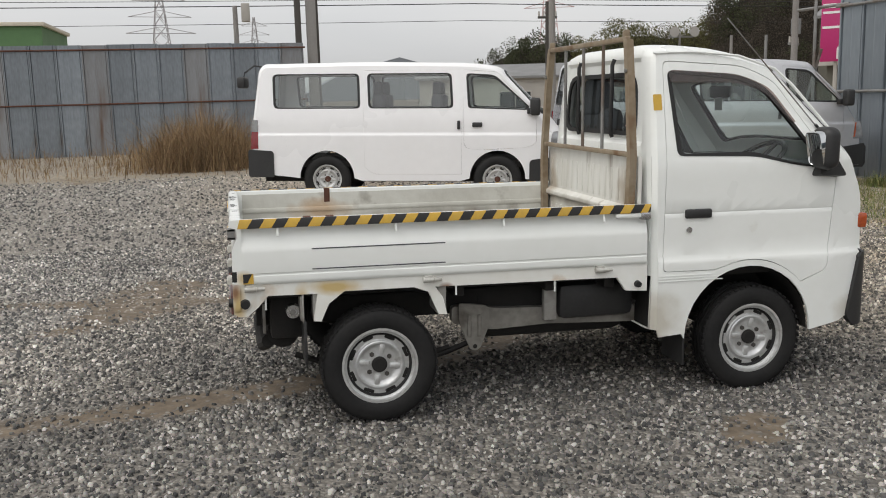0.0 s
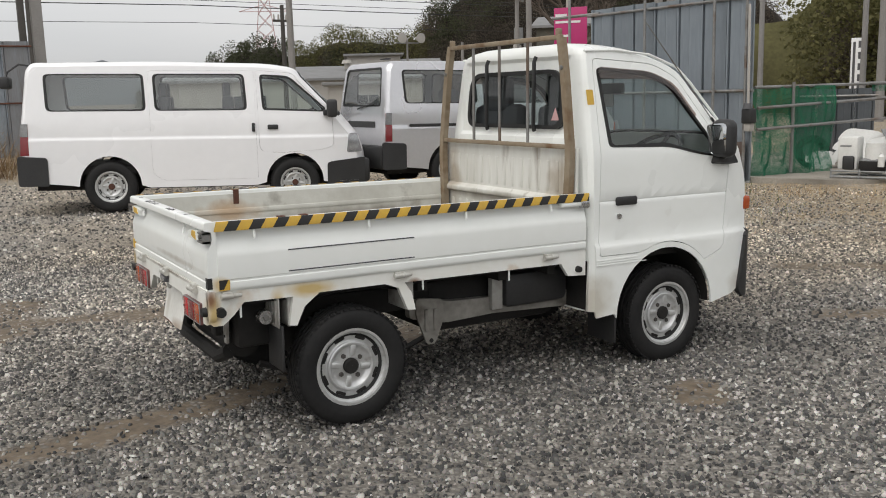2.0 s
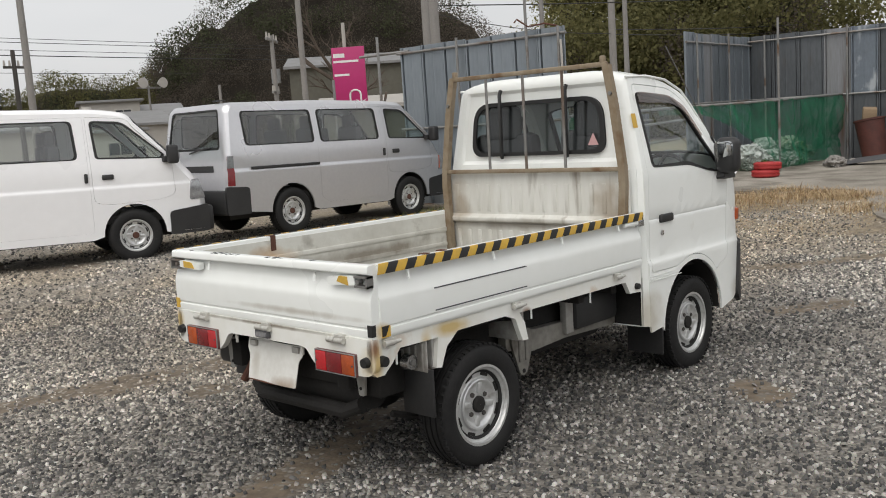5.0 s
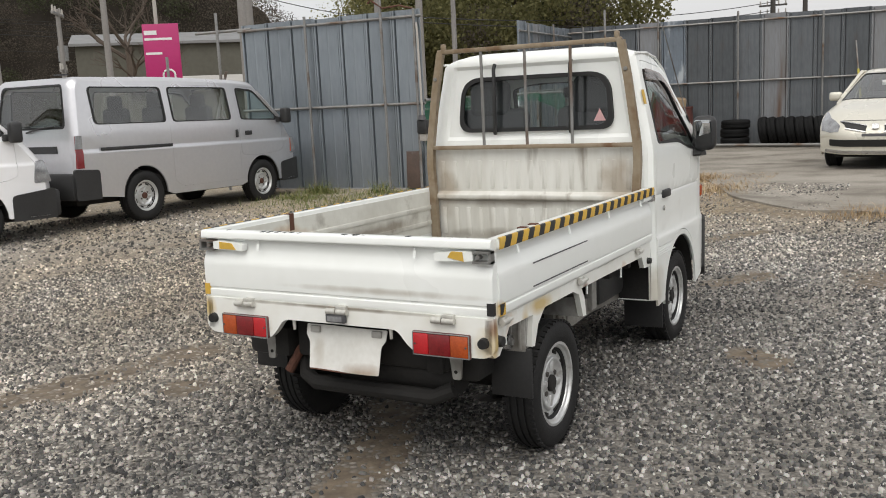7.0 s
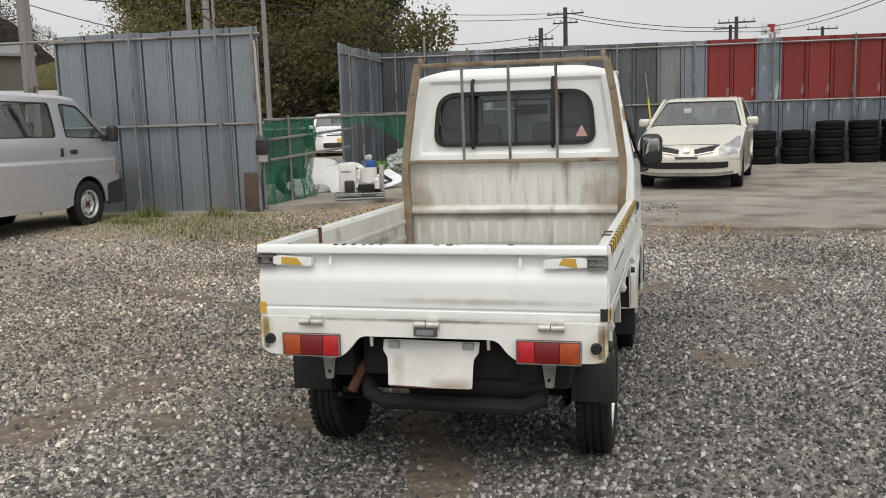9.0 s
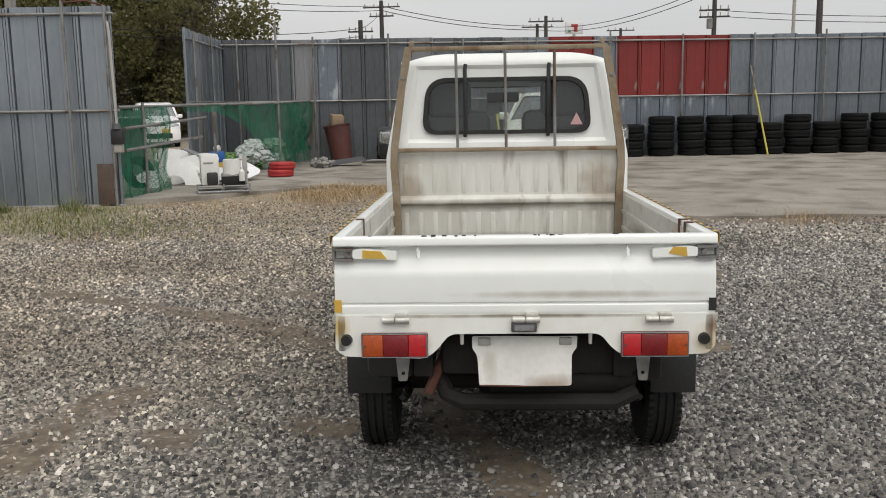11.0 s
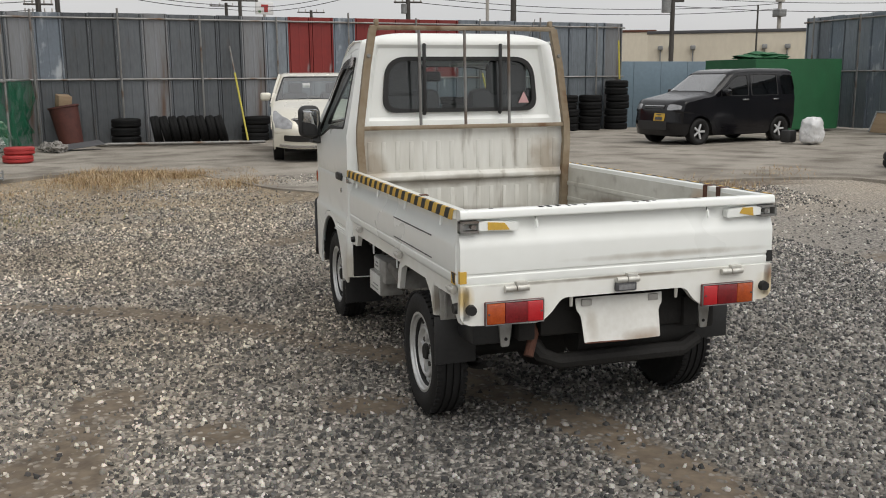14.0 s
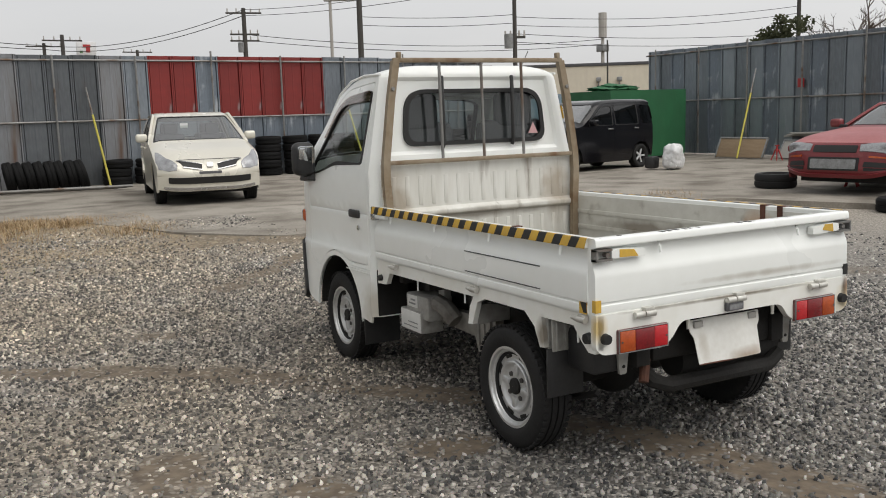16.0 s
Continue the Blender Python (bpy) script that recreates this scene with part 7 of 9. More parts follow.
# ---- boards, tarpaulin and stands at the far side ----
def board(x, y, w, h, rz, lean, mat, label):
    B = thing("leaning_board", label, "board", group="boards", m=pose(x, y, 0.1, lean, 0, rz))
    part("sheet", boxm(-w / 2, w / 2, -0.012, 0.012, 0, h, 0.003), mat, B)
    part("edge_batten", boxm(-w / 2, w / 2, -0.03, 0.03, h - 0.04, h, 0.004), M_grey, B)
    part("edge_batten", boxm(-w / 2, -w / 2 + 0.04, -0.028, 0.028, 0, h - 0.04, 0.004), M_grey, B)
    part("edge_batten", boxm(w / 2 - 0.04, w / 2, -0.028, 0.028, 0, h - 0.04, 0.004), M_grey, B)


board(14.6, -15.1, 1.5, 0.55, 5, 25, M_wood, "orange-brown framed board leaning low on the fence")
board(12.9, -15.4, 1.5, 0.5, -3, 30, M_house, "pale grey board leaning low on the fence")
for k in range(3):
    solid("stacked_plank", boxm(-1.2, 1.2, -0.1, 0.1, 0, 0.04, 0.004), M_house, "grey plank on a pile by the fence", "plank", group="planks", m=pose(12.6 - 0.2 * k, -15.85 + 0.05 * k, 0.62 + 0.045 * k, 0, 1.5, 4 * k - 4))
solid("plank_trestle", boxm(-0.9, 0.9, -0.12, 0.12, 0, 0.52, 0.02), M_dash, "dark low trestle under the planks", "trestle", m=pose(12.6, -15.9, 0.1))
solid("fence_label", boxm(-0.1, 0.1, -0.004, 0.004, -0.11, 0.11), M_redplastic, "small square red notice on the fence", "notice", m=pose(13.65, -16.225, 1.93))
def stand(x, y):
    s = bmesh.new()
    for a in range(4):
        c, d = 0.13 * math.cos(a * 1.571 + 0.78), 0.13 * math.sin(a * 1.571 + 0.78)
        rod(s, (c, d, 0), (c * 0.25, d * 0.25, 0.26), 0.014, seg=6)
    rod(s, (0, 0, 0.2), (0, 0, 0.34), 0.022, seg=8)
    box(s, -0.05, 0.05, -0.03, 0.03, 0.34, 0.36, 0.005)
    solid("axle_stand", s, M_redplastic, "red steel axle stand on the concrete", "axle stand", group="stands", m=pose(x, y, 0.1, 0, 0, random.uniform(0, 90)))
stand(7.13, -9.85)
stand(12.9, -14.6)
TP = bmesh.new()
_n = 18
for fx, fy, ux, uy in ((-1.1, -1.3, 0, 1), (-1.1, 1.3, 1, 0), (1.1, 1.3, 0, -1), (1.1, -1.3, -1, 0)):
    L_ = 2.6 if uy else 2.2
    rows = []
    for i in range(_n + 1):
        col = []
        for j in range(9):
            u, v = i / _n * L_, j / 8
            fold = 0.06 * noise.noise(Vector((fx * 3 + u * 3.2, fy * 3, v * 0.8))) * (1.2 - v)
            col.append(TP.verts.new((fx + ux * u + fold * uy, fy + uy * u + fold * ux, 0.02 + 1.78 * v)))
        rows.append(col)
    for A, B in zip(rows, rows[1:]):
        for j in range(8):
            TP.faces.new((A[j], B[j], B[j + 1], A[j + 1]))
_top = [TP.verts.new((x, y, 1.8 + 0.05 * (1 if abs(x) < 0.6 else 0))) for x, y in ((-1.1, -1.3), (1.1, -1.3), (1.1, 1.3), (-1.1, 1.3))]
TP.faces.new(_top)
bmesh.ops.remove_doubles(TP, verts=TP.verts, dist=0.09)
solid("tarpaulin_cover", TP, M_tarp, "tall stack covered with a folded green tarpaulin", "tarpaulin", m=pose(17.9, -14.05, 0.1))
lump("covered_sack", "dark bundle on the green tarpaulin", "bundle", 17.6, -13.5, 1.85, 0.5, 0.7, 0.12, M_tarp, 44)


# ---- beyond the yard ----
def leaf_cloud(rng, centres, radii, n, size):
    """Small random leaf clumps filling uneven blobs; verts (n, 4, 3)."""
    idx = rng.integers(0, len(centres), n)
    d = rng.normal(0, 1, (n, 3))
    d /= np.linalg.norm(d, axis=1)[:, None]
    r = rng.random(n) ** 0.4
    P = np.array(centres)[idx] + d * r[:, None] * np.array(radii)[idx]
    a, b = rng.normal(0, 1, (n, 3)), rng.normal(0, 1, (n, 3))
    a /= np.linalg.norm(a, axis=1)[:, None]
    b -= (a * b).sum(1)[:, None] * a
    b /= np.linalg.norm(b, axis=1)[:, None]
    s = size * rng.uniform(0.4, 1.2, n)[:, None]
    return np.stack([P - a * s - b * s * 0.6, P + a * s * 0.3 - b * s, P + a * s + b * s * 0.5, P - a * s * 0.4 + b * s], 1)


def quads_mesh(V):
    n = len(V)
    me = bpy.data.meshes.new("leaves")
    me.vertices.add(n * 4)
    me.vertices.foreach_set("co", V.astype(np.float32).ravel())
    me.loops.add(n * 4)
    me.loops.foreach_set("vertex_index", np.arange(n * 4, dtype=np.int32))
    me.polygons.add(n)
    me.polygons.foreach_set("loop_start", np.arange(0, n * 4, 4, dtype=np.int32))
    me.update(calc_edges=True)
    return me


def leaf_material(name, stops):
    m = bpy.data.materials.new(name)
    m.use_nodes = True
    N, L = m.node_tree.nodes, m.node_tree.links
    b, g, r = N["Principled BSDF"], N.new("ShaderNodeNewGeometry"), N.new("ShaderNodeValToRGB")
    b.inputs["Roughness"].default_value, b.inputs["Specular IOR Level"].default_value = 0.8, 0.2
    els = r.color_ramp.elements
    while len(els) < len(stops):
        els.new(0.5)
    for e, (p, c) in zip(els, stops):
        e.position, e.color = p, (*c, 1)
    L.new(g.outputs["Random Per Island"], r.inputs["Fac"])
    L.new(r.outputs["Color"], b.inputs["Base Color"])
    tl, mx = N.new("ShaderNodeBsdfTranslucent"), N.new("ShaderNodeMixShader")
    mx.inputs[0].default_value = 0.5
    L.new(r.outputs["Color"], tl.inputs["Color"])
    L.new(b.outputs[0], mx.inputs[1])
    L.new(tl.outputs[0], mx.inputs[2])
    L.new(mx.outputs[0], N["Material Output"].inputs["Surface"])
    return m


M_lf_dark = leaf_material("evergreen_leaves", [(0, (0.06, 0.068, 0.038)), (0.6, (0.08, 0.088, 0.05)), (1, (0.11, 0.115, 0.068))])
M_lf_olive = leaf_material("bamboo_leaves", [(0, (0.10, 0.10, 0.045)), (0.5, (0.145, 0.14, 0.06)), (1, (0.21, 0.195, 0.09))])
M_lf_grove = leaf_material("olive_grove_leaves", [(0, (0.17, 0.165, 0.07)), (0.5, (0.25, 0.24, 0.1)), (1, (0.36, 0.33, 0.15))])
M_lf_brown = leaf_material("winter_twig_haze", [(0, (0.085, 0.072, 0.057)), (0.5, (0.115, 0.098, 0.078)), (1, (0.16, 0.135, 0.108))])


# colours for solid banks behind leaves, with the shade deep in the foliage painted in
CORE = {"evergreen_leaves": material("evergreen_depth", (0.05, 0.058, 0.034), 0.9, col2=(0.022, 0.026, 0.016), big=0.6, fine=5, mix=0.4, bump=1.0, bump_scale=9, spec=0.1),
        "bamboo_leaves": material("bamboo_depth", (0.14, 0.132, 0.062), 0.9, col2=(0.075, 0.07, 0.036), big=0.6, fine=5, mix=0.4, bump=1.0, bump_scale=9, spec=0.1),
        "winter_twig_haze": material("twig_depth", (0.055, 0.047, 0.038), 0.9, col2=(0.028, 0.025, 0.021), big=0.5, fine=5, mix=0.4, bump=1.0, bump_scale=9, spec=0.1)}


def bank(name, label, ridge, mat, steps):
    """An uneven bank of ground and thicket under a tree line; steps of (distance factor, height factor)."""
    pts = []
    for (xa, ya, ha), (xb, yb, hb) in zip(ridge, ridge[1:]):
        n = max(1, int(math.hypot(xb - xa, yb - ya) / 0.7))
        pts += [(xa + (xb - xa) * k / n, ya + (yb - ya) * k / n, ha + (hb - ha) * k / n) for k in range(n)]
    pts.append(ridge[-1])
    bm = bmesh.new()
    cols = []
    for x, y, h in pts:
        col = []
        for f, g in steps:
            w = noise.noise(Vector((x * 0.35, y * 0.35, g * 4))) + 0.6 * noise.noise(Vector((x * 1.1, y * 1.1, g * 9)))
            k = f + 0.012 * w
            col.append(bm.verts.new((x * k, y * k, h * g * (1 + 0.1 * w) if g else -0.2)))
        cols.append(col)
    for A, B in zip(cols, cols[1:]):
        for k in range(len(steps) - 1):
            bm.faces.new((A[k], B[k], B[k + 1], A[k + 1]))
    return solid(name, bm, mat, label, "hill", kind="structure")


def tree(name, label, x, y, h, spread, mat, n, size, seed, bare_tree=False, z=0.0, core=False):
    rng = np.random.default_rng(seed)
    rd = random.Random(seed)
    T = thing(name, label, "tree", group="trees", m=pose(x, y, z))
    bm = bmesh.new()
    rod(bm, (0, 0, 0), (0.1 * rd.uniform(-1, 1), 0.1 * rd.uniform(-1, 1), h * 0.55), 0.035 * h, 0.018 * h, 9)
    tips = []

    def limb(p, d, l, r, depth):
        q = p + d * l
        rod(bm, p, q, r, r * 0.6, 6 if depth < 2 else 4)
        tips.append(q)
        if depth < (4 if bare_tree else 2):
            for _ in range(3 if depth < 3 else 2):
                e = (d + Vector((rd.uniform(-0.8, 0.8), rd.uniform(-0.8, 0.8), rd.uniform(-0.25, 0.6)))).normalized()
                limb(p + d * l * rd.uniform(0.55, 1.0), e, l * rd.uniform(0.55, 0.78), r * 0.55, depth + 1)
    for k in range(6):
        a = k * 1.05 + rd.uniform(-0.3, 0.3)
        limb(Vector((0, 0, h * rd.uniform(0.25, 0.55))), Vector((math.cos(a), math.sin(a), rd.uniform(0.5, 1.6))).normalized(), h * 0.22 * spread, 0.013 * h, 0)
    part("trunk", bm, M_bark, T)
    if n:
        cs = [tuple(t) for t in tips] + [(rd.uniform(-1, 1) * h * 0.28 * spread, rd.uniform(-1, 1) * h * 0.28 * spread, h * rd.uniform(0.45, 0.98)) for _ in range(10)]
        cs += [(rd.uniform(-1, 1) * h * 0.24 * spread, rd.uniform(-1, 1) * h * 0.24 * spread, h * rd.uniform(0.1, 0.5)) for _ in range(9)]
        rs = [h * 0.1 * rd.uniform(0.6, 1.25) for _ in cs]
        me = quads_mesh(leaf_cloud(rng, cs, np.array(rs)[:, None] * (1.15 if core else 1.0), n, size))
        me.materials.append(mat)
        c = new("crown", me)
        c.parent = T
    return T


for _nm, _lab, _x, _y, _h, _sp, _m, _n, _sd in (
        ("leafy_tree", "tall light olive tree behind the sheet fence", 40.2, 25.0, 13.5, 0.66, M_lf_grove, 16000, 1),
        ("leafy_tree", "tall olive-brown tree behind the sheet fence", 41.5, 22.6, 15.0, 0.6, M_lf_grove, 36000, 2),
        ("bare_tree", "olive-brown winter tree behind the sheet fence", 42.6, 20.6, 15.0, 0.6, M_lf_grove, 40000, 12),
        ("bamboo_grove", "olive-green bamboo behind the sheet fence", 43.0, 18.2, 14.5, 0.5, M_lf_grove, 36000, 3),
        ("evergreen_tree", "dark evergreen tree behind the sheet fence", 44.2, 16.0, 13.0, 0.5, M_lf_dark, 36000, 5),
        ("evergreen_tree", "dark evergreen tree behind the sheet fence", 46.0, 17.2, 14.0, 0.5, M_lf_dark, 24000, 6)):
    tree(_nm, _lab, _x, _y, _h, _sp, _m, int(_n * 1.5), 0.058, _sd, core=_nm != "leafy_tree")
tree("bare_tree", "brown bare winter tree behind the scaffold", 25.0, 28.0, 7.5, 0.9, M_lf_brown, 0, 0.09, 4, True)
tree("clipped_evergreen", "round dark evergreen tree over the fence", 27.3, -31.2, 5.2, 0.9, M_lf_dark, 16000, 0.08, 7, core=True)
tree("bare_tree", "small bare winter tree over the fence", 27.0, -35.2, 7.0, 1.0, M_lf_brown, 0, 0.1, 8, True)
tree("bare_tree", "small bare winter tree over the fence", 24.5, -36.5, 7.0, 1.0, M_lf_brown, 0, 0.1, 9, True)

# wooded hill: heights of the tree line along it
_ridge = [(26, 114, 3.0), (32, 111, 5.5), (36, 110, 8.4), (39, 109, 9.1), (42.6, 108, 8.7), (45.5, 106.5, 7.8), (48, 105.4, 10.3), (52, 103, 9.8), (58, 100.4, 10.0), (55, 90, 13.0), (57, 82, 17.0), (60, 74, 20.0), (62, 66, 20.0), (63, 58, 16.0), (61.5, 50, 10.5), (62.5, 47.5, 7.5)]
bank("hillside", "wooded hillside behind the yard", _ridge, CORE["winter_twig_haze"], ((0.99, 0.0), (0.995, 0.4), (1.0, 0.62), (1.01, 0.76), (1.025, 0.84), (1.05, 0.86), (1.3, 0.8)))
_brush = [(-3 + 51 * math.cos(radians(a)), -1 + 51 * math.sin(radians(a)), 4.6 if a > 34 else (6.0 if a > 17 else 3.5)) for a in (13.5, 16, 18, 20, 22, 24, 26, 28, 30, 32, 33.4, 35, 37, 39, 41)]
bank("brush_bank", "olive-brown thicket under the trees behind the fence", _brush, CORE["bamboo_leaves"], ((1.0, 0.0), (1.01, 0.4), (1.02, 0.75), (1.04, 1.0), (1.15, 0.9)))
_rng = np.random.default_rng(21)
_woods = {}
for (xa, ya, ha), (xb, yb, hb) in zip(_ridge, _ridge[1:]):
    steps = max(2, int(math.hypot(xb - xa, yb - ya) / 1.5))
    for k in range(steps):
        t = k / steps
        x, y, h = xa + (xb - xa) * t, ya + (yb - ya) * t, ha + (hb - ha) * t
        for lv in range(6):
            kind = "bare" if y < 96 else ("evergreen" if x < 43 else "bamboo")
            if y < 96 and lv > 2 and 60 < y < 92 and random.random() < 0.6:
                kind = "evergreen"
            if random.random() < 0.15:
                kind = random.choice(("bare", "evergreen", "evergreen"))
            r = random.uniform(0.9, 1.7) * (1.15 if h > 9 else 0.85)
            z = min(h * (0.08 + 0.185 * lv) + random.uniform(-0.5, 0.5), h - r * random.uniform(0.6, 1.1))
            kk = 0.945 + 0.012 * lv + random.uniform(-0.008, 0.008)
            _woods.setdefault(kind, []).append(((x * kk, y * kk, max(0.5, z)), r))
# undergrowth at the foot of the near trees
for k in range(110):
    a, d = radians(random.uniform(14.5, 33.5)), random.uniform(43, 49)
    r = random.uniform(0.9, 1.5)
    _woods.setdefault("bamboo" if k % 3 else "bare", []).append(((-3 + d * math.cos(a), -1 + d * math.sin(a), random.uniform(0.4, 6.0)), r))
for kind, nm, lab, mt, per, size in (("evergreen", "hill_evergreens", "dark evergreen woods on the hillside", M_lf_dark, 420, 0.1), ("bamboo", "hill_bamboo", "olive bamboo woods on the hillside", M_lf_olive, 480, 0.09), ("bare", "hill_bare_trees", "brown bare winter woods on the hillside", M_lf_brown, 560, 0.06)):
    spots = _woods[kind]
    W = thing(nm, lab, "woods", kind="stuff")
    me = quads_mesh(leaf_cloud(_rng, [p for p, r in spots], np.array([r * 1.12 for p, r in spots])[:, None], per * len(spots), size))
    me.materials.append(mt)
    c = new("leaves", me)
    c.parent = W
_fh = bmesh.new()
prism(_fh, [(40, 0), (70, 16), (92, 22), (110, 27), (128, 22), (150, 15), (190, 0)], lambda u, v: (u, 587, v), lambda u, v: (u, 620, v))
# the haze of distance is put into the hill's pale grey colour
solid("far_hill", _fh, material("hazy_far_hill", (0.24, 0.26, 0.28), 0.9), "pale hazy hill on the horizon", "hill", kind="structure")


# ---- poles, wires and pylons ----
def pole(name, label, x, y, h, r, mat, arms=(), box_at=None, yaw=0.0, group="poles"):
    P = thing(name, label, "pole", group=group, m=pose(x, y, 0, 0, 0, yaw))
    part("shaft", rodm((0, 0, 0), (0, 0, h), r, r * 0.72, 10), mat, P)
    for z, w in arms:
        a = part("crossarm", boxm(-w / 2, w / 2, -0.05, 0.05, z - 0.05, z + 0.05), M_steel if mat is not M_darkpole else M_darkpole, P)
        for k in (-0.45, -0.2, 0.2, 0.45):
            part("insulator", rodm((k * w, 0, z + 0.05), (k * w, 0, z + 0.28), 0.05, 0.035, 6), M_house, a)
    if box_at:
        part("transformer", rodm((0.25, 0, box_at), (0.25, 0, box_at + 0.6), 0.2, seg=12), M_grey, P)
    return P


pole("utility_pole", "tall dark utility pole behind the rusty fence", 3.45, 31.3, 10.5, 0.2, M_darkpole)
pole("utility_pole", "tall grey concrete utility pole behind the sheds", 13.2, 31.8, 10.5, 0.15, M_pole)
pole("utility_pole", "slim dark utility pole with brackets", 14.5, 36.0, 5.6, 0.12, M_darkpole, ((4.9, 0.9),))
pole("utility_pole", "grey concrete utility pole near the magenta sign", 15.64, 18.68, 9.0, 0.1, M_pole)
pole("utility_pole", "wooden service pole with crossarm on the slope", 22.5, 29.0, 5.6, 0.12, M_pole, ((5.4, 2.0), (3.2, 1.2)), 3.6, 40)
pole("utility_pole", "small pole on the slope", 20.0, 29.5, 3.6, 0.08, M_pole)
pole("utility_pole", "grey pole behind the sheet fence", 18.5, 16.2, 8.0, 0.14, M_pole)
pole("utility_pole", "tall grey pole beside the scaffold", 20.4, 17.6, 9.0, 0.19, M_pole)
pole("utility_pole", "grey pole between the fences", 30.9, 17.4, 9.5, 0.17, M_pole)
pole("utility_pole", "slim grey pole behind the sheet fence", 17.3, 8.6, 6.0, 0.07, M_pole)
pole("utility_pole", "slim grey pole behind the sheet fence", 14.5, 9.0, 6.0, 0.06, M_pole)
pole("utility_pole", "utility pole with stacked crossarms beyond the fence", 71.3, 7.8, 9.4, 0.22, M_darkpole, ((8.9, 3.0), (8.2, 2.0)), None, 80)
pole("utility_pole", "short pole with switch boxes beyond the fence", 56.2, 7.6, 6.6, 0.2, M_darkpole, ((5.9, 1.6), (5.4, 1.6)), None, 90)
pole("utility_pole", "distant utility pole with crossarm", 86.7, -5.5, 8.6, 0.2, M_darkpole, ((8.3, 3.0),), None, 90)
pole("utility_pole", "distant utility pole with crossarm", 86.0, -13.3, 8.0, 0.18, M_darkpole, ((7.8, 2.6),), None, 90)
pole("utility_pole", "distant utility pole with crossarm", 67.0, -4.9, 7.6, 0.18, M_darkpole, ((7.2, 2.6),), None, 90)
pole("utility_pole", "utility pole with crossarms and insulators", 55.0, -14.3, 8.3, 0.18, M_darkpole, ((8.0, 2.2), (6.7, 1.8), (6.3, 1.8)), 5.6, 80)
pole("lamp_post", "pale street lamp post beyond the fence", 39.3, -13.9, 6.9, 0.1, M_house)
solid("street_lamp", boxm(-1.2, 0.3, -0.12, 0.12, 6.86, 6.96, 0.03), M_house, "pale street lamp head on its arm", "lamp", m=pose(39.3, -13.9, 0, 0, 0, 60))
pole("utility_pole", "tall dark steel pole beyond the fence", 34.2, -13.2, 11.0, 0.14, M_darkpole)
pole("utility_pole", "utility pole with a transformer beyond the fence", 31.1, -19.0, 8.0, 0.11, M_darkpole, ((4.55, 0.9),), 4.1, 60)
pole("utility_pole", "thin pole beside the beige building", 18.0, -13.6, 3.3, 0.03, M_darkpole)
pole("utility_pole", "distant pole with crossarm", 30.2, -35.2, 7.5, 0.13, M_darkpole)
MA = thing("radio_mast", "white mobile radio mast with panel antennas", "mast", m=pose(52.6, -40.5, 0))
part("shaft", rodm((0, 0, 0), (0, 0, 6.6), 0.16, 0.12, 10), M_house, MA)
part("antenna", rodm((0, 0, 6.6), (0, 0, 8.4), 0.3, seg=10), M_house, MA)
part("bracket", boxm(-0.4, 0.4, -0.3, 0.3, 5.6, 6.1, 0.05), M_grey, MA)
CP = pole("camera_pole", "steel pole with a box behind the rusty fence", 0.6, 35.4, 5.4, 0.14, M_pole)
part("box", boxm(0.25, 0.6, -0.15, 0.15, 4.75, 5.5, 0.03), M_house, CP)
OP = thing("weathered_posts", "pair of weathered grey posts at the fence end", "post")
part("post", boxm(2.2, 2.38, 24.1, 24.3, 0, 4.9, 0.02), M_darkpole, OP)
part("post", boxm(2.55, 2.85, 24.2, 24.4, 0, 4.5, 0.02), M_pole, OP)
SK = pole("loudspeaker_pole", "public address pole with two white horn loudspeakers", 25.6, 44.7, 4.7, 0.08, M_pole)
for sx, rz in ((-0.55, 0), (0.65, 0)):
    part("horn", rodm((sx, 0, 4.75), (sx * 1.05, -0.5, 4.75), 0.08, 0.3, 16), M_house, SK)
part("horn_bar", boxm(-0.7, 0.8, -0.04, 0.04, 4.45, 4.55), M_steel, SK)


def pylon(x, y, h, w, mat, arms, yaw):
    P = thing("pylon", "steel lattice power pylon on the horizon", "pylon", group="pylons", m=pose(x, y, 0, 0, 0, yaw))
    bm = bmesh.new()
    n = 9
    r = h * 0.003
    for k in range(n):
        z0, z1 = h * k / n, h * (k + 1) / n
        a0, a1 = w * (1 - 0.9 * k / n), w * (1 - 0.9 * (k + 1) / n)
        cs = ((-1, -1), (1, -1), (1, 1), (-1, 1))
        for i in range(4):
            (ax, ay), (bx, by) = cs[i], cs[(i + 1) % 4]
            rod(bm, (ax * a0, ay * a0, z0), (ax * a1, ay * a1, z1), r, seg=4)
            rod(bm, (ax * a0, ay * a0, z0), (bx * a1, by * a1, z1), r * 0.7, seg=4)
            rod(bm, (bx * a0, by * a0, z0), (ax * a1, ay * a1, z1), r * 0.7, seg=4)
    part("mast", bm, mat, P)
    for z, l in arms:
        am = bmesh.new()
        for sg in (-1, 1):
            rod(am, (0, 0, z), (sg * l, 0, z), r * 0.8, seg=4)
            rod(am, (0, 0, z + h * 0.05), (sg * l, 0, z), r * 0.8, seg=4)
        part("arm", am, mat, P)


pylon(-9.7, 155, 21, 2.4, M_pylon, ((12.8, 5.5), (15.4, 5.0), (18.0, 4.2)), 10)
pylon(7.2, 215, 20.5, 1.9, M_pylon, ((14.5, 3.5), (16.5, 3.5), (18.5, 3.0)), 10)
pylon(64.2, 174.6, 27, 3.2, M_pylon_red, ((18.5, 5.0), (21.5, 4.5), (24.5, 4.0)), -20)


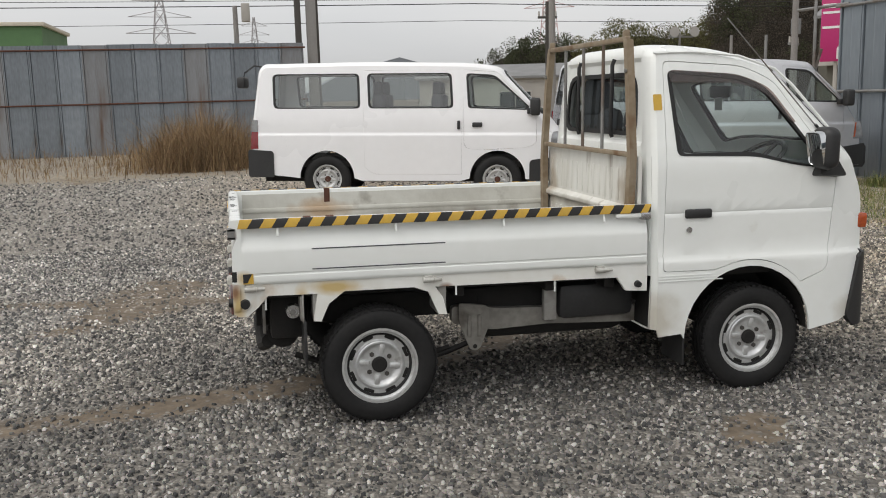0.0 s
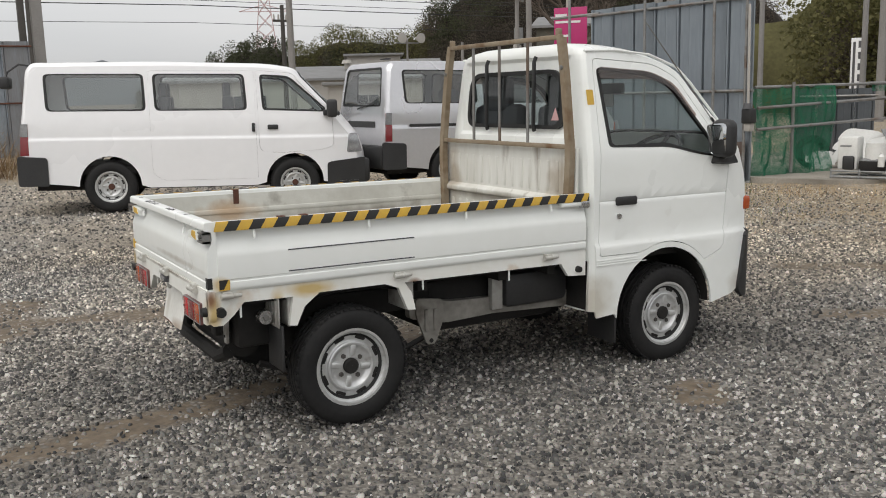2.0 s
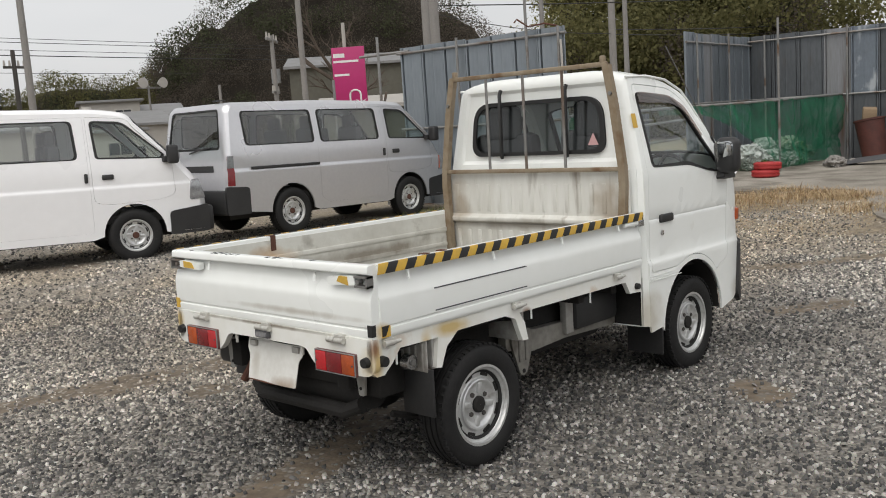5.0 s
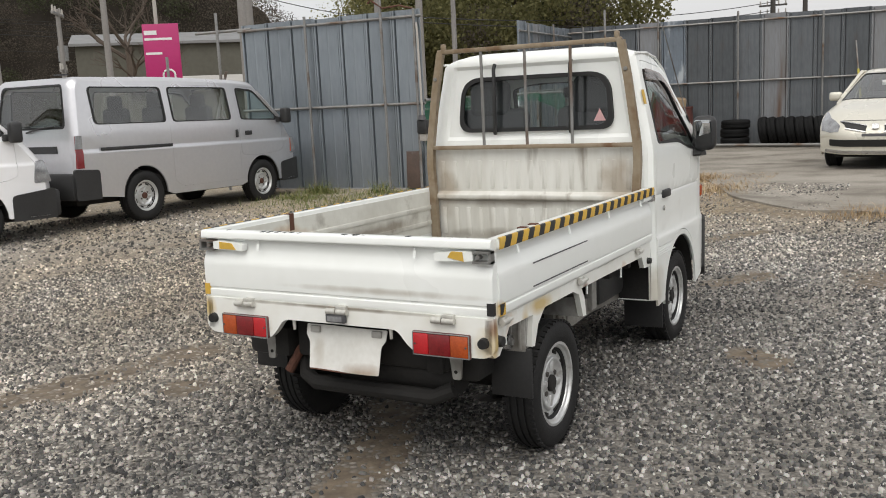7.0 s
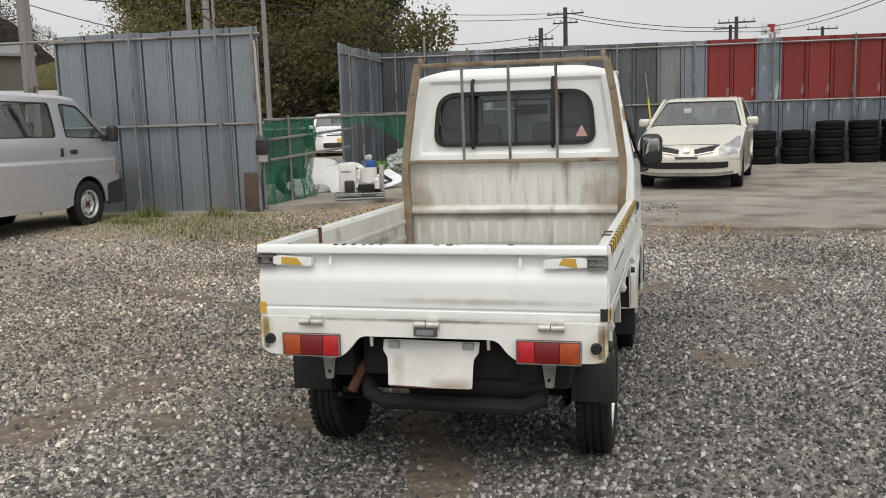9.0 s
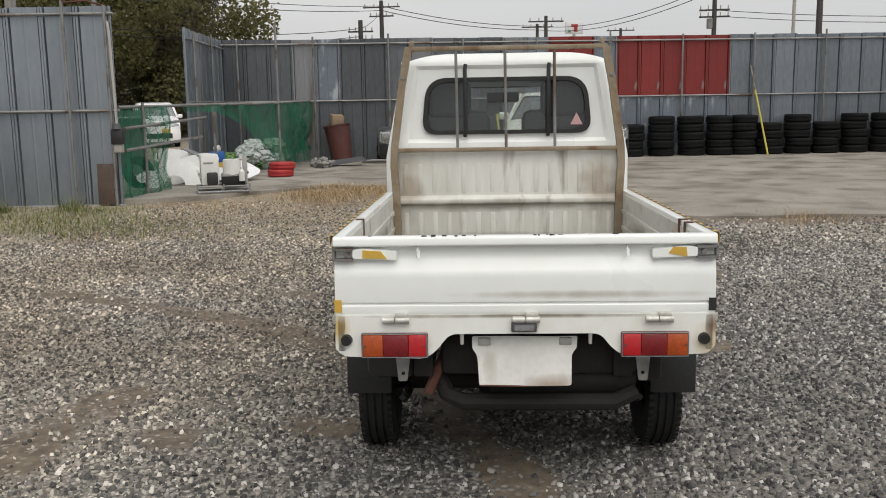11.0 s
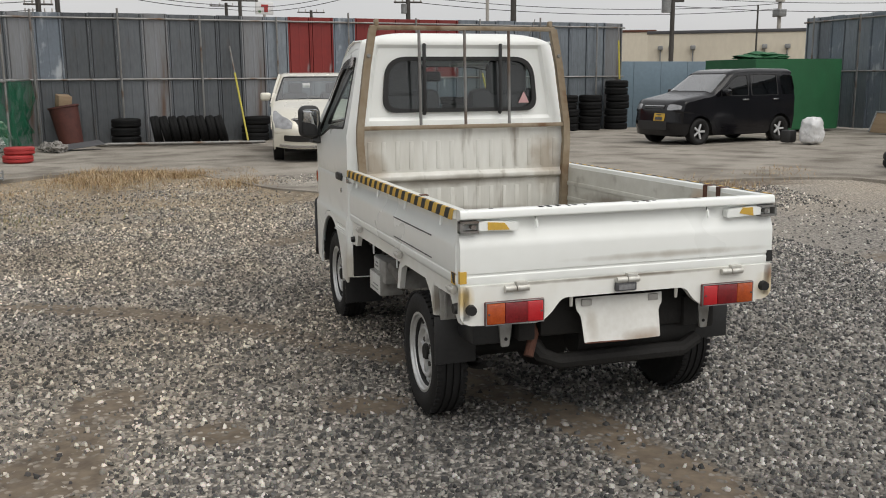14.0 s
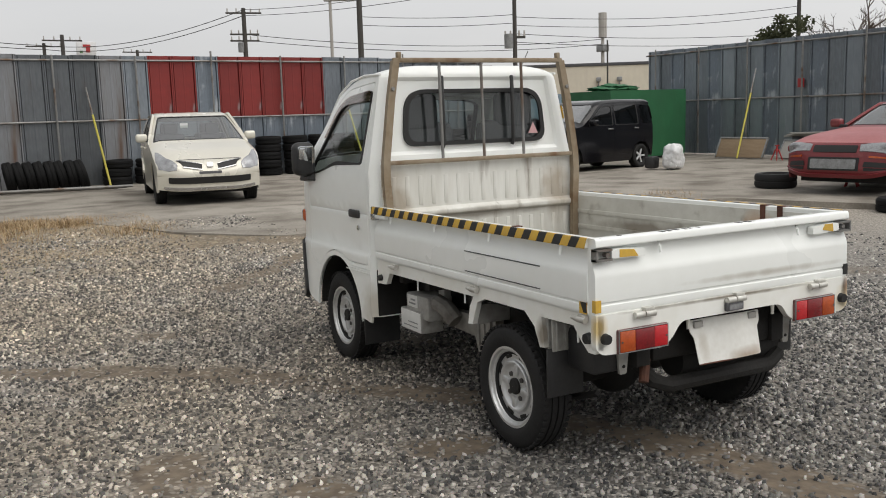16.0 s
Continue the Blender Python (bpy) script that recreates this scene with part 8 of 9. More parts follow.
def wire(p, q, sag, r=0.02):
    p, q = Vector(p), Vector(q)
    pts = [p.lerp(q, t) - Vector((0, 0, sag * 4 * t * (1 - t))) for t in [k / 16 for k in range(17)]]
    solid("overhead_wire", tube(bmesh.new(), pts, r, 4), M_cable, "thin dark overhead wire", "wire", group="wires")


for z, r in ((7.55, 0.02), (8.9, 0.035), (9.3, 0.02), (9.9, 0.025), (10.2, 0.02)):
    wire((-90, 70, z + 0.3), (20, 70, z), 0.35, r)
    wire((20, 70, z), (140, 66, z - 0.2), 0.5, r)
wire((3.45, 31.3, 7.0), (-30, 26, 4.2), 0.4, 0.018)
wire((20.4, 17.6, 5.0), (30.9, 17.4, 4.6), 0.2, 0.014)
wire((30.9, 17.4, 4.75), (56.2, 7.6, 6.1), 0.5, 0.02)
wire((30.9, 17.4, 4.55), (56.2, 7.6, 5.6), 0.5, 0.02)
wire((56.2, 7.6, 6.1), (71.3, 7.8, 8.6), 0.2, 0.025)
for dz in (0, 0.35):
    wire((71.3, 7.8, 9.0 - dz), (86.7, -5.5, 8.4 - dz), 0.4, 0.03)
    wire((20.4, 17.6, 5.6 - dz), (71.3, 7.8, 9.0 - dz), 0.5, 0.02)
    wire((86.7, -5.5, 8.4 - dz), (55.0, -14.3, 8.2 - dz), 0.9, 0.025)
    wire((55.0, -14.3, 8.2 - dz), (31.1, -19.0, 7.2 - dz), 0.3, 0.015)
    wire((31.1, -19.0, 5.4 - dz), (30.2, -35.2, 6.2 - dz), 0.3, 0.012)
    wire((34.2, -13.2, 5.6 - dz), (31.1, -19.0, 5.5 - dz), 0.1, 0.012)
    wire((55.0, -14.3, 6.7 - dz), (52.6, -40.5, 6.5 - dz), 0.6, 0.02)
    wire((31.1, -19.0, 4.7 - dz), (28.0, -36.0, 4.9 - dz), 0.3, 0.012)


# ---- buildings and signs beyond the fences ----
def building(name, label, x, y, w, d, h, yaw, wall, roof, rise=0.0, windows=(), overhang=0.25):
    B = thing(name, label, "building", group="buildings", m=pose(x, y, 0, 0, 0, yaw))
    part("wall", boxm(-w / 2, w / 2, 0, d, 0, h), wall, B)
    o = overhang
    if rise:
        part("roof", prism(bmesh.new(), [(-o, h), (d / 2, h + rise), (d + o, h), (d + o, h + 0.12), (d / 2, h + rise + 0.12), (-o, h + 0.12)], lambda u, v: (-w / 2 - o, u, v), lambda u, v: (w / 2 + o, u, v)), roof, B)
    else:
        part("roof", boxm(-w / 2 - o, w / 2 + o, -o, d + o, h, h + 0.15, 0.02), roof, B)
    for wx, wz, ww, wh in windows:
        f = part("window", boxm(wx - ww / 2 - 0.06, wx + ww / 2 + 0.06, -0.05, 0.02, wz - 0.06, wz + wh + 0.06, 0.01), M_house, B)
        part("pane", boxm(wx - ww / 2, wx - 0.02, -0.07, -0.04, wz, wz + wh), M_darkwin, f)
        part("pane", boxm(wx + 0.02, wx + ww / 2, -0.07, -0.04, wz, wz + wh), M_darkwin, f)
    return B


M_greenwall = material("green_sheet_wall", (0.10, 0.2, 0.08), 0.7, col2=(0.08, 0.16, 0.07), big=0.5, fine=5)
M_olivewall = material("weathered_olive_wall", (0.12, 0.115, 0.095), 0.85, col2=(0.085, 0.082, 0.066), big=0.4, fine=5)
gb = building("green_building", "low green building with a cream roof edge", -11.0, 35.0, 8.2, 6, 4.62, 0, M_greenwall, M_beige, overhang=0.12)
building("long_shed", "long low grey shed with a pale corrugated roof", 16.6, 41.0, 14.0, 6, 2.3, -18, M_house, M_roof, 0.7, ((3.2, 0.6, 2.2, 1.0), (-2.0, 0.6, 1.6, 1.0)))
RV = thing("roof_vent", "small white ventilator on the shed roof", "vent", m=pose(20.2, 41.6, 2.9))
part("stack", rodm((0, 0, 0), (0, 0, 0.35), 0.16, seg=12), M_house, RV)
part("cap", rodm((0, 0, 0.3), (0, 0, 0.5), 0.3, 0.22, 12), M_house, RV)
building("hillside_house", "grey two-storey house with a balcony at the foot of the hill", 26.0, 50.0, 3.4, 5, 4.0, -25, M_house, M_roof, 0.0, ((-0.7, 2.9, 0.9, 0.6), (0.7, 2.9, 0.9, 0.6)))
building("dark_house", "dark-roofed house beside the grey one", 29.2, 50.2, 3.2, 5, 3.0, -25, M_darkpole, M_roof, 0.8)
building("small_shed", "pale small shed with dark windows", 17.0, 33.5, 2.8, 3, 1.95, -25, M_house, M_roof, 0.0, ((0.4, 1.0, 0.9, 0.5),))
building("hill_barn", "weathered olive-grey barn on the slope", 29.5, 30.0, 8.5, 5, 4.5, -44, M_olivewall, M_roof, 0.6)
building("white_roof_shed", "low shed with a pale curved roof", 20.0, 19.0, 5.0, 3, 2.1, -40, M_olivewall, M_house, 0.35)
bb = building("beige_building", "long beige flat-roofed building with wall lamps", 31.65, -28.91, 18.6, 2.0, 3.5, -124, M_beige, M_dash, overhang=0.05)
for wx in (-8.7, -8.2, -7.2, -4.0, -3.0, -0.8, 2.2):
    f = part("wall_lamp", boxm(wx - 0.12, wx + 0.12, -0.28, 0.0, 2.75, 2.95, 0.04), M_grey, bb)
    part("conduit", rodm((wx, -0.05, 1.2), (wx, -0.05, 2.75), 0.03, seg=6), M_grey, f)
building("brick_block", "small red-brown and cream block behind the beige building", 50.0, -27.8, 2.6, 3, 4.3, -110, M_beige, M_rust, overhang=0.05)
building("distant_block", "pale distant block beyond the fence", 62.0, -30.0, 9.0, 5, 4.0, -110, M_house, M_roof)
BF = thing("blue_fence", "low blue-grey sheet fence beside the tall one", "fence", kind="structure", m=pose(20.95, -10.75, 0.03, 0, 0, -86))
for k in range(6):
    part("blue_panel", boxm(k * 0.93, k * 0.93 + 0.92, -0.02, 0.02, 0, 1.89, 0.006), M_bluefence, BF)
part("rail_pipe", rodm((-0.4, 0.08, 1.35), (3.0, 0.08, 1.35), 0.024, seg=8), M_steel, BF)
# magenta shop sign
SG = thing("shop_sign", "magenta roadside sign board with white lettering and arrow", "sign", m=pose(15.35, 16.32, 0, 0, 0, -50.5))
part("board", boxm(-0.46, 0.46, -0.03, 0.03, 2.1, 3.72, 0.01), M_pink, SG)
part("support_pole", rodm((-0.1, 0.1, 0), (-0.1, 0.1, 4.4), 0.05, seg=8), M_house, SG)
for z, w, h in ((3.44, 0.32, 0.11), (3.3, 0.7, 0.06), (2.93, 0.42, 0.06)):
    bars = part("lettering_bar", boxm(-0.42, -0.42 + w, -0.038, -0.03, z, z + h), M_signwhite, SG)
part("arrow", tube(bmesh.new(), [(-0.02, -0.035, 2.16), (-0.02, -0.035, 2.4)] + [(0.13 - 0.15 * math.cos(a), -0.035, 2.4 + 0.13 * math.sin(a)) for a in [math.pi * k / 8 for k in range(1, 9)]] + [(0.28, -0.035, 2.22)], 0.028, 6), M_signwhite, SG)
_ar = bmesh.new()
prism(_ar, [(0.13, 2.27), (0.28, 2.1), (0.43, 2.27), (0.28, 2.2)], lambda u, v: (u, -0.03, v), lambda u, v: (u, -0.045, v))
part("arrow_head", _ar, M_signwhite, SG)
# white company banner: bars for what cannot be read
BN = thing("company_banner", "tall white banner sign with dark upright lettering", "sign", m=pose(26.5, 15.25, 0, 0, 0, -57))
part("board", boxm(-0.24, 0.24, -0.03, 0.03, 0.0, 2.92, 0.01), M_signwhite, BN)
for k in range(5):
    part("lettering_bar", boxm(-0.02, 0.18, -0.036, -0.03, 2.6 - 0.36 * k, 2.82 - 0.36 * k), M_dash, BN)
part("lettering_bar", boxm(-0.18, -0.1, -0.036, -0.03, 1.2, 2.8), M_dash, BN)
# convenience shop sign: plain stripes in its colours
CS = thing("corner_shop_sign", "distant white shop sign with red and green stripes", "sign", m=pose(86.7, -9.0, 0, 0, 0, -84))
part("board", boxm(-0.85, 0.85, -0.1, 0.1, 7.6, 8.75, 0.05), M_signwhite, CS)
part("red_stripe", boxm(-0.3, 0.35, -0.13, -0.1, 8.25, 8.5), M_redplastic, CS)
part("red_stripe", boxm(-0.05, 0.3, -0.13, -0.1, 7.8, 8.25), M_redplastic, CS)
part("green_stripe", boxm(-0.6, -0.35, -0.13, -0.1, 7.75, 7.95), M_greenwall, CS)
part("post", rodm((0, 0, 0), (0, 0, 7.6), 0.15, seg=8), M_house, CS)


# ---- steel sheet fences: each sheet is a piece of its wall ----
def panel_mesh(name, wdt, h, mat):
    """One pressed sheet, 0..wdt along x, outer face towards -y, with two raised ribs at its edges."""
    bm = bmesh.new()
    g, c = 0.03, wdt * 0.5
    prof = [(0, 0.0), (0.004, -0.028), (0.034, -0.028), (0.04, g), (0.05, g), (0.056, 0.0), (c - 0.02, 0.0), (c, -0.004), (c + 0.02, 0.0), (wdt - 0.056, 0.0), (wdt - 0.05, g), (wdt - 0.04, g), (wdt - 0.034, -0.028), (wdt - 0.004, -0.028), (wdt - 0.001, 0.0)]
    lo, hi = [bm.verts.new((x, y, 0)) for x, y in prof], [bm.verts.new((x, y, h)) for x, y in prof]
    for k in range(len(prof) - 1):
        bm.faces.new((lo[k], lo[k + 1], hi[k + 1], hi[k]))
    thicken(bm, 0.004)
    me = bpy.data.meshes.new(name)
    bm.to_mesh(me)
    bm.free()
    me.materials.append(mat)
    return me


def fence(name, label, p, q, z0, z1, mats, rails=(0.5, 0.96), posts=1.8, wdt=0.5, side=-1, rail_mat=None, base=0.0):
    """A sheet fence from p to q; the ribbed face and the pipes lie on the side of side * normal."""
    p, q = Vector(p), Vector(q)
    L = (q - p).length
    ang = math.degrees(math.atan2(q.y - p.y, q.x - p.x))
    F = thing(name, label, "fence", kind="structure", m=pose(p.x, p.y, z0, 0, 0, ang) @ (Matrix() if side < 0 else Matrix.Diagonal((1, -1, 1, 1))))
    n = max(1, round(L / wdt))
    wdt = L / n
    meshes = {}
    for k in range(n):
        rows = mats(k / n * L, k)
        rows = rows if isinstance(rows, tuple) else (rows,)
        ph = (z1 - z0) / len(rows)
        for row, mt in enumerate(rows):
            key = (mt.name, len(rows))
            if key not in meshes:
                meshes[key] = panel_mesh("panel", wdt, ph - 0.004 * (len(rows) - 1), mt)
            ob = new("panel", meshes[key])
            ob.parent = F
            ob.matrix_basis = pose(k * wdt, 0.004 * random.uniform(-1, 1), ph * row + random.uniform(-0.012, 0.012) * (2 - len(rows)), 0, 0, random.uniform(-0.25, 0.25))
    h = z1 - z0
    for r in rails:
        part("rail_pipe", rodm((-0.05, -0.06, h * r), (L + 0.05, -0.06, h * r), 0.024, seg=8), rail_mat or M_steel, F)
    for k in (posts if isinstance(posts, tuple) else [0.4 + posts * k for k in range(int((L - 0.4) / posts) + 1)]):
        part("post_pipe", rodm((k, -0.105, 0), (k, -0.105, h * random.uniform(0.98, 1.04)), 0.024, seg=8), rail_mat or M_steel, F)
    return F


def far_mats(x, k):
    """From the corner post: grey, red, one grey, red, grey sheets."""
    if k in (14, 15, 17, 18, 19, 20, 21):
        return (M_panel_white, M_panel_red)
    if k == 16:
        return (M_panel_white, M_panel_white)
    if k == 4:
        return (M_panel_dark, M_panel_white)
    if k < 12:
        return M_panel_rust if k % 5 == 3 else M_panel_dark
    return M_panel_rust if k % 9 in (3,) else M_panel


fence("wall_east", "tall grey steel sheet fence with several red sheets", (18.95, 6.3), (20.7, -11.1), 0.03, 2.96, far_mats, wdt=0.56)
fence("wall_south_east", "tall grey steel sheet fence with galvanised rails", (19.4, -16.3), (3.5, -16.3), 0.1, 3.08, lambda x, k: M_panel_white if k % 7 in (2, 5) else (M_panel if k % 2 else M_panel_pale))
fence("wall_gate_side", "short return of grey steel sheet fence", (15.19, 5.98), (18.95, 6.3), 0.04, 2.96, lambda x, k: M_panel_rust if k == 2 else M_panel, rails=(0.5, 0.93), side=-1)
fence("wall_panel", "free-standing grey steel sheet fence with a pipe frame", (9.95, 8.9), (10.17, 5.42), -0.06, 2.86, lambda x, k: M_panel_pale, rails=(0.02, 0.495, 0.965), posts=(1.37, 3.42), wdt=0.5)
fence("wall_north", "long grey steel sheet fence with rust streaks", (-16.0, 24.0), (2.4, 24.0), 0.0, 3.2, lambda x, k: M_panel_rust if k % 4 == 1 else M_panel, rails=(0.47, 0.955), posts=(0.4,), rail_mat=M_rust, wdt=0.7)
fence("wall_low_boards", "low dull steel sheets beyond the pipe railing", (14.5, 8.1), (15.3, 6.9), 0.03, 1.35, lambda x, k: M_panel_dark, rails=(0.9,), wdt=0.36)


# ---- loose stones, straw and weeds over the ground ----
def scatter_mesh(name, verts, faces, mat, label, category, tones=None, warmth=None):
    me = bpy.data.meshes.new(name)
    nf, k = faces.shape
    me.vertices.add(len(verts))
    me.vertices.foreach_set("co", verts.astype(np.float32).ravel())
    me.loops.add(nf * k)
    me.loops.foreach_set("vertex_index", faces.astype(np.int32).ravel())
    me.polygons.add(nf)
    me.polygons.foreach_set("loop_start", np.arange(0, nf * k, k, dtype=np.int32))
    me.update(calc_edges=True)
    me.validate()
    if tones is not None:
        me.attributes.new("tone", "FLOAT", "POINT").data.foreach_set("value", tones.astype(np.float32))
        me.attributes.new("warm", "FLOAT", "POINT").data.foreach_set("value", warmth.astype(np.float32))
    me.materials.append(mat)
    return tagged(new(name, me), label, category, kind="stuff")


def island_material(name, stops, rough=0.85, patches=0.0):
    m = bpy.data.materials.new(name)
    m.use_nodes = True
    N, L = m.node_tree.nodes, m.node_tree.links
    b, g, r = N["Principled BSDF"], N.new("ShaderNodeNewGeometry"), N.new("ShaderNodeValToRGB")
    b.inputs["Roughness"].default_value = rough
    els = r.color_ramp.elements
    while len(els) < len(stops):
        els.new(0.5)
    for e, (p, c) in zip(els, stops):
        e.position, e.color = p, (*c, 1)
    L.new(g.outputs["Random Per Island"], r.inputs["Fac"])
    tc, n, mx = N.new("ShaderNodeTexCoord"), N.new("ShaderNodeTexNoise"), N.new("ShaderNodeMix")
    n.inputs["Scale"].default_value = 180
    L.new(tc.outputs["Object"], n.inputs["Vector"])
    mx.data_type, mx.blend_type = "RGBA", "MULTIPLY"
    mx.inputs["Factor"].default_value = 0.5
    L.new(r.outputs["Color"], mx.inputs["A"])
    L.new(n.outputs["Color"], mx.inputs["B"])
    hs = N.new("ShaderNodeHueSaturation")
    hs.inputs["Value"].default_value = 1.3
    L.new(mx.outputs["Result"], hs.inputs["Color"])
    if patches:
        big, mr = N.new("ShaderNodeTexNoise"), N.new("ShaderNodeMapRange")
        big.inputs["Scale"].default_value, big.inputs["Detail"].default_value = 0.55, 5.0
        L.new(tc.outputs["Object"], big.inputs["Vector"])
        for key, v in (("From Min", 0.38), ("From Max", 0.62), ("To Min", 1.3 - patches * 0.6), ("To Max", 1.3 + patches)):
            mr.inputs[key].default_value = v
        L.new(big.outputs["Fac"], mr.inputs["Value"])
        # stones take the same painted shade round the truck from tone
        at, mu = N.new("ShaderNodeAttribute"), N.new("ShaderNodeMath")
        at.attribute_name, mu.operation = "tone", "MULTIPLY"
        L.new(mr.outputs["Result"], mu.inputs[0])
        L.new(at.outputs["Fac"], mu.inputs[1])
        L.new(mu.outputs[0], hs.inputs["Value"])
    out = hs.outputs["Color"]
    if patches:
        wa, wm = N.new("ShaderNodeAttribute"), N.new("ShaderNodeMix")
        wa.attribute_name, wm.data_type, wm.blend_type = "warm", "RGBA", "MULTIPLY"
        wm.inputs["B"].default_value = (1.09, 1.0, 0.87, 1)
        L.new(wa.outputs["Fac"], wm.inputs["Factor"])
        L.new(out, wm.inputs["A"])
        out = wm.outputs["Result"]
    L.new(out, b.inputs["Base Color"])
    return m


def make_stones():
    rng = np.random.default_rng(4)
    spots = []
    for n, (x0, x1, y0, y1), r in ((175000, (-2.6, 6.4, -3.7, 5.2), (0.006, 0.018)), (34000, (5.6, 10.4, -6.0, 5.0), (0.009, 0.021)), (26000, (-5.5, 8.0, -6.0, 9.0), (0.01, 0.021)), (22000, (-9.0, 7.0, 4.8, 14.5), (0.013, 0.03))):
        p = np.stack([rng.uniform(x0, x1, n), rng.uniform(y0, y1, n)], 1)
        spots.append(np.c_[p, r[0] + (r[1] - r[0]) * rng.random(n) ** 1.7])
    P = np.concatenate(spots)
    keep = []
    cell = {}
    for x, y, _ in P:
        key = (round(x / 0.08), round(y / 0.08))
        if key not in cell:
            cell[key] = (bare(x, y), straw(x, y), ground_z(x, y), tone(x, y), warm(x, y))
        keep.append(cell[key])
    K = np.array(keep)
    ok = rng.random(len(P)) > np.clip(K[:, 0] * 1.0 + 0.55 * K[:, 1], 0, 0.93)
    P, K = P[ok], K[ok]
    n = len(P)
    cube = np.array([[-1, -1, -1], [1, -1, -1], [1, 1, -1], [-1, 1, -1], [-1, -1, 1], [1, -1, 1], [1, 1, 1], [-1, 1, 1]], float) * 0.62
    quads = np.array([[4, 5, 6, 7], [0, 1, 5, 4], [1, 2, 6, 5], [2, 3, 7, 6], [3, 0, 4, 7]])
    V = cube[None] * (1 + rng.uniform(-0.45, 0.35, (n, 8, 3)))
    V[:, 4:, :2] *= 0.72
    V *= np.stack([rng.uniform(0.8, 1.35, n), rng.uniform(0.7, 1.1, n), rng.uniform(0.5, 0.85, n)], 1)[:, None]
    a, t = rng.uniform(0, 2 * np.pi, n), rng.normal(0, 0.35, (n, 2))
    ca, sa = np.cos(a), np.sin(a)
    X = V[..., 0] * ca[:, None] - V[..., 1] * sa[:, None]
    Y = V[..., 0] * sa[:, None] + V[..., 1] * ca[:, None]
    Z = V[..., 2] + X * t[:, :1] + Y * t[:, 1:]
    W = np.stack([X, Y, Z], 2) * P[:, 2][:, None, None]
    W[..., 0] += P[:, 0][:, None]
    W[..., 1] += P[:, 1][:, None]
    W[..., 2] += (K[:, 2] + P[:, 2] * 0.3)[:, None]
    F = quads[None] + (np.arange(n) * 8)[:, None, None]
    mat = island_material("crushed_stone", [(0.0, (0.034, 0.034, 0.035)), (0.3, (0.08, 0.079, 0.077)), (0.56, (0.165, 0.159, 0.149)), (0.78, (0.3, 0.282, 0.255)), (0.92, (0.43, 0.41, 0.378)), (1.0, (0.6, 0.58, 0.55))], patches=0.42)
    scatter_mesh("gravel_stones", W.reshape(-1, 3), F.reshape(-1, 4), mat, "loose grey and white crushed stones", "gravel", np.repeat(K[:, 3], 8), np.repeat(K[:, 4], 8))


make_stones()


def blades(name, label, spots, mat, h, w, lean=0.5, seed=1, seg=2):
    """Thin bent grass blades at spots of (x, y, z, size)."""
    rng = np.random.default_rng(seed)
    S = np.array(spots)
    n = len(S)
    a = rng.uniform(0, 2 * np.pi, n)
    hh, ww = h * S[:, 3] * rng.uniform(0.5, 1.2, n), w * rng.uniform(0.6, 1.3, n)
    side = np.stack([np.cos(a), np.sin(a), 0 * a], 1)
    out = np.stack([np.cos(a + 1.57 + rng.normal(0, 0.6, n)), np.sin(a + 1.57), 0 * a], 1) * (hh * lean * rng.uniform(0.1, 1.2, n))[:, None]
    up = np.array([0, 0, 1.0])
    B = S[:, :3]
    v = [B - side * ww[:, None], B + side * ww[:, None], B + out * 0.35 + up * (hh * 0.6)[:, None] + side * (ww * 0.7)[:, None], B + out * 0.35 + up * (hh * 0.6)[:, None] - side * (ww * 0.7)[:, None],
         B + out + up * hh[:, None] + side * (ww * 0.15)[:, None], B + out + up * hh[:, None] - side * (ww * 0.15)[:, None]]
    V = np.stack(v, 1)
    q = np.array([[0, 1, 2, 3], [3, 2, 4, 5]])
    F = q[None] + (np.arange(n) * 6)[:, None, None]
    return scatter_mesh(name, V.reshape(-1, 3), F.reshape(-1, 4), mat, label, "grass")


M_strawblade = island_material("straw_blades", [(0, (0.18, 0.115, 0.06)), (0.5, (0.39, 0.27, 0.145)), (1, (0.54, 0.43, 0.27))])
M_greenblade = island_material("weed_blades", [(0, (0.07, 0.1, 0.025)), (0.6, (0.15, 0.175, 0.05)), (1, (0.32, 0.27, 0.12))])
M_deadblade = island_material("dead_grass_blades", [(0, (0.10, 0.06, 0.03)), (0.5, (0.2, 0.125, 0.06)), (1, (0.34, 0.24, 0.13))])
_r = random.Random(8)
_sp = []
while len(_sp) < 15000:
    x, y = _r.uniform(4.2, 12.0), _r.uniform(-1.5, 5.0)
    if straw(x, y) > _r.uniform(0.3, 1.1) and not (x > 7.4 and y < 0.2):
        _sp.append((x, y, ground_z(x, y), _r.uniform(0.3, 1) ** 2))
blades("dry_straw", "dry trampled straw on the gravel", _sp, M_strawblade, 0.04, 0.003, 3.4, 3)
_sp = []
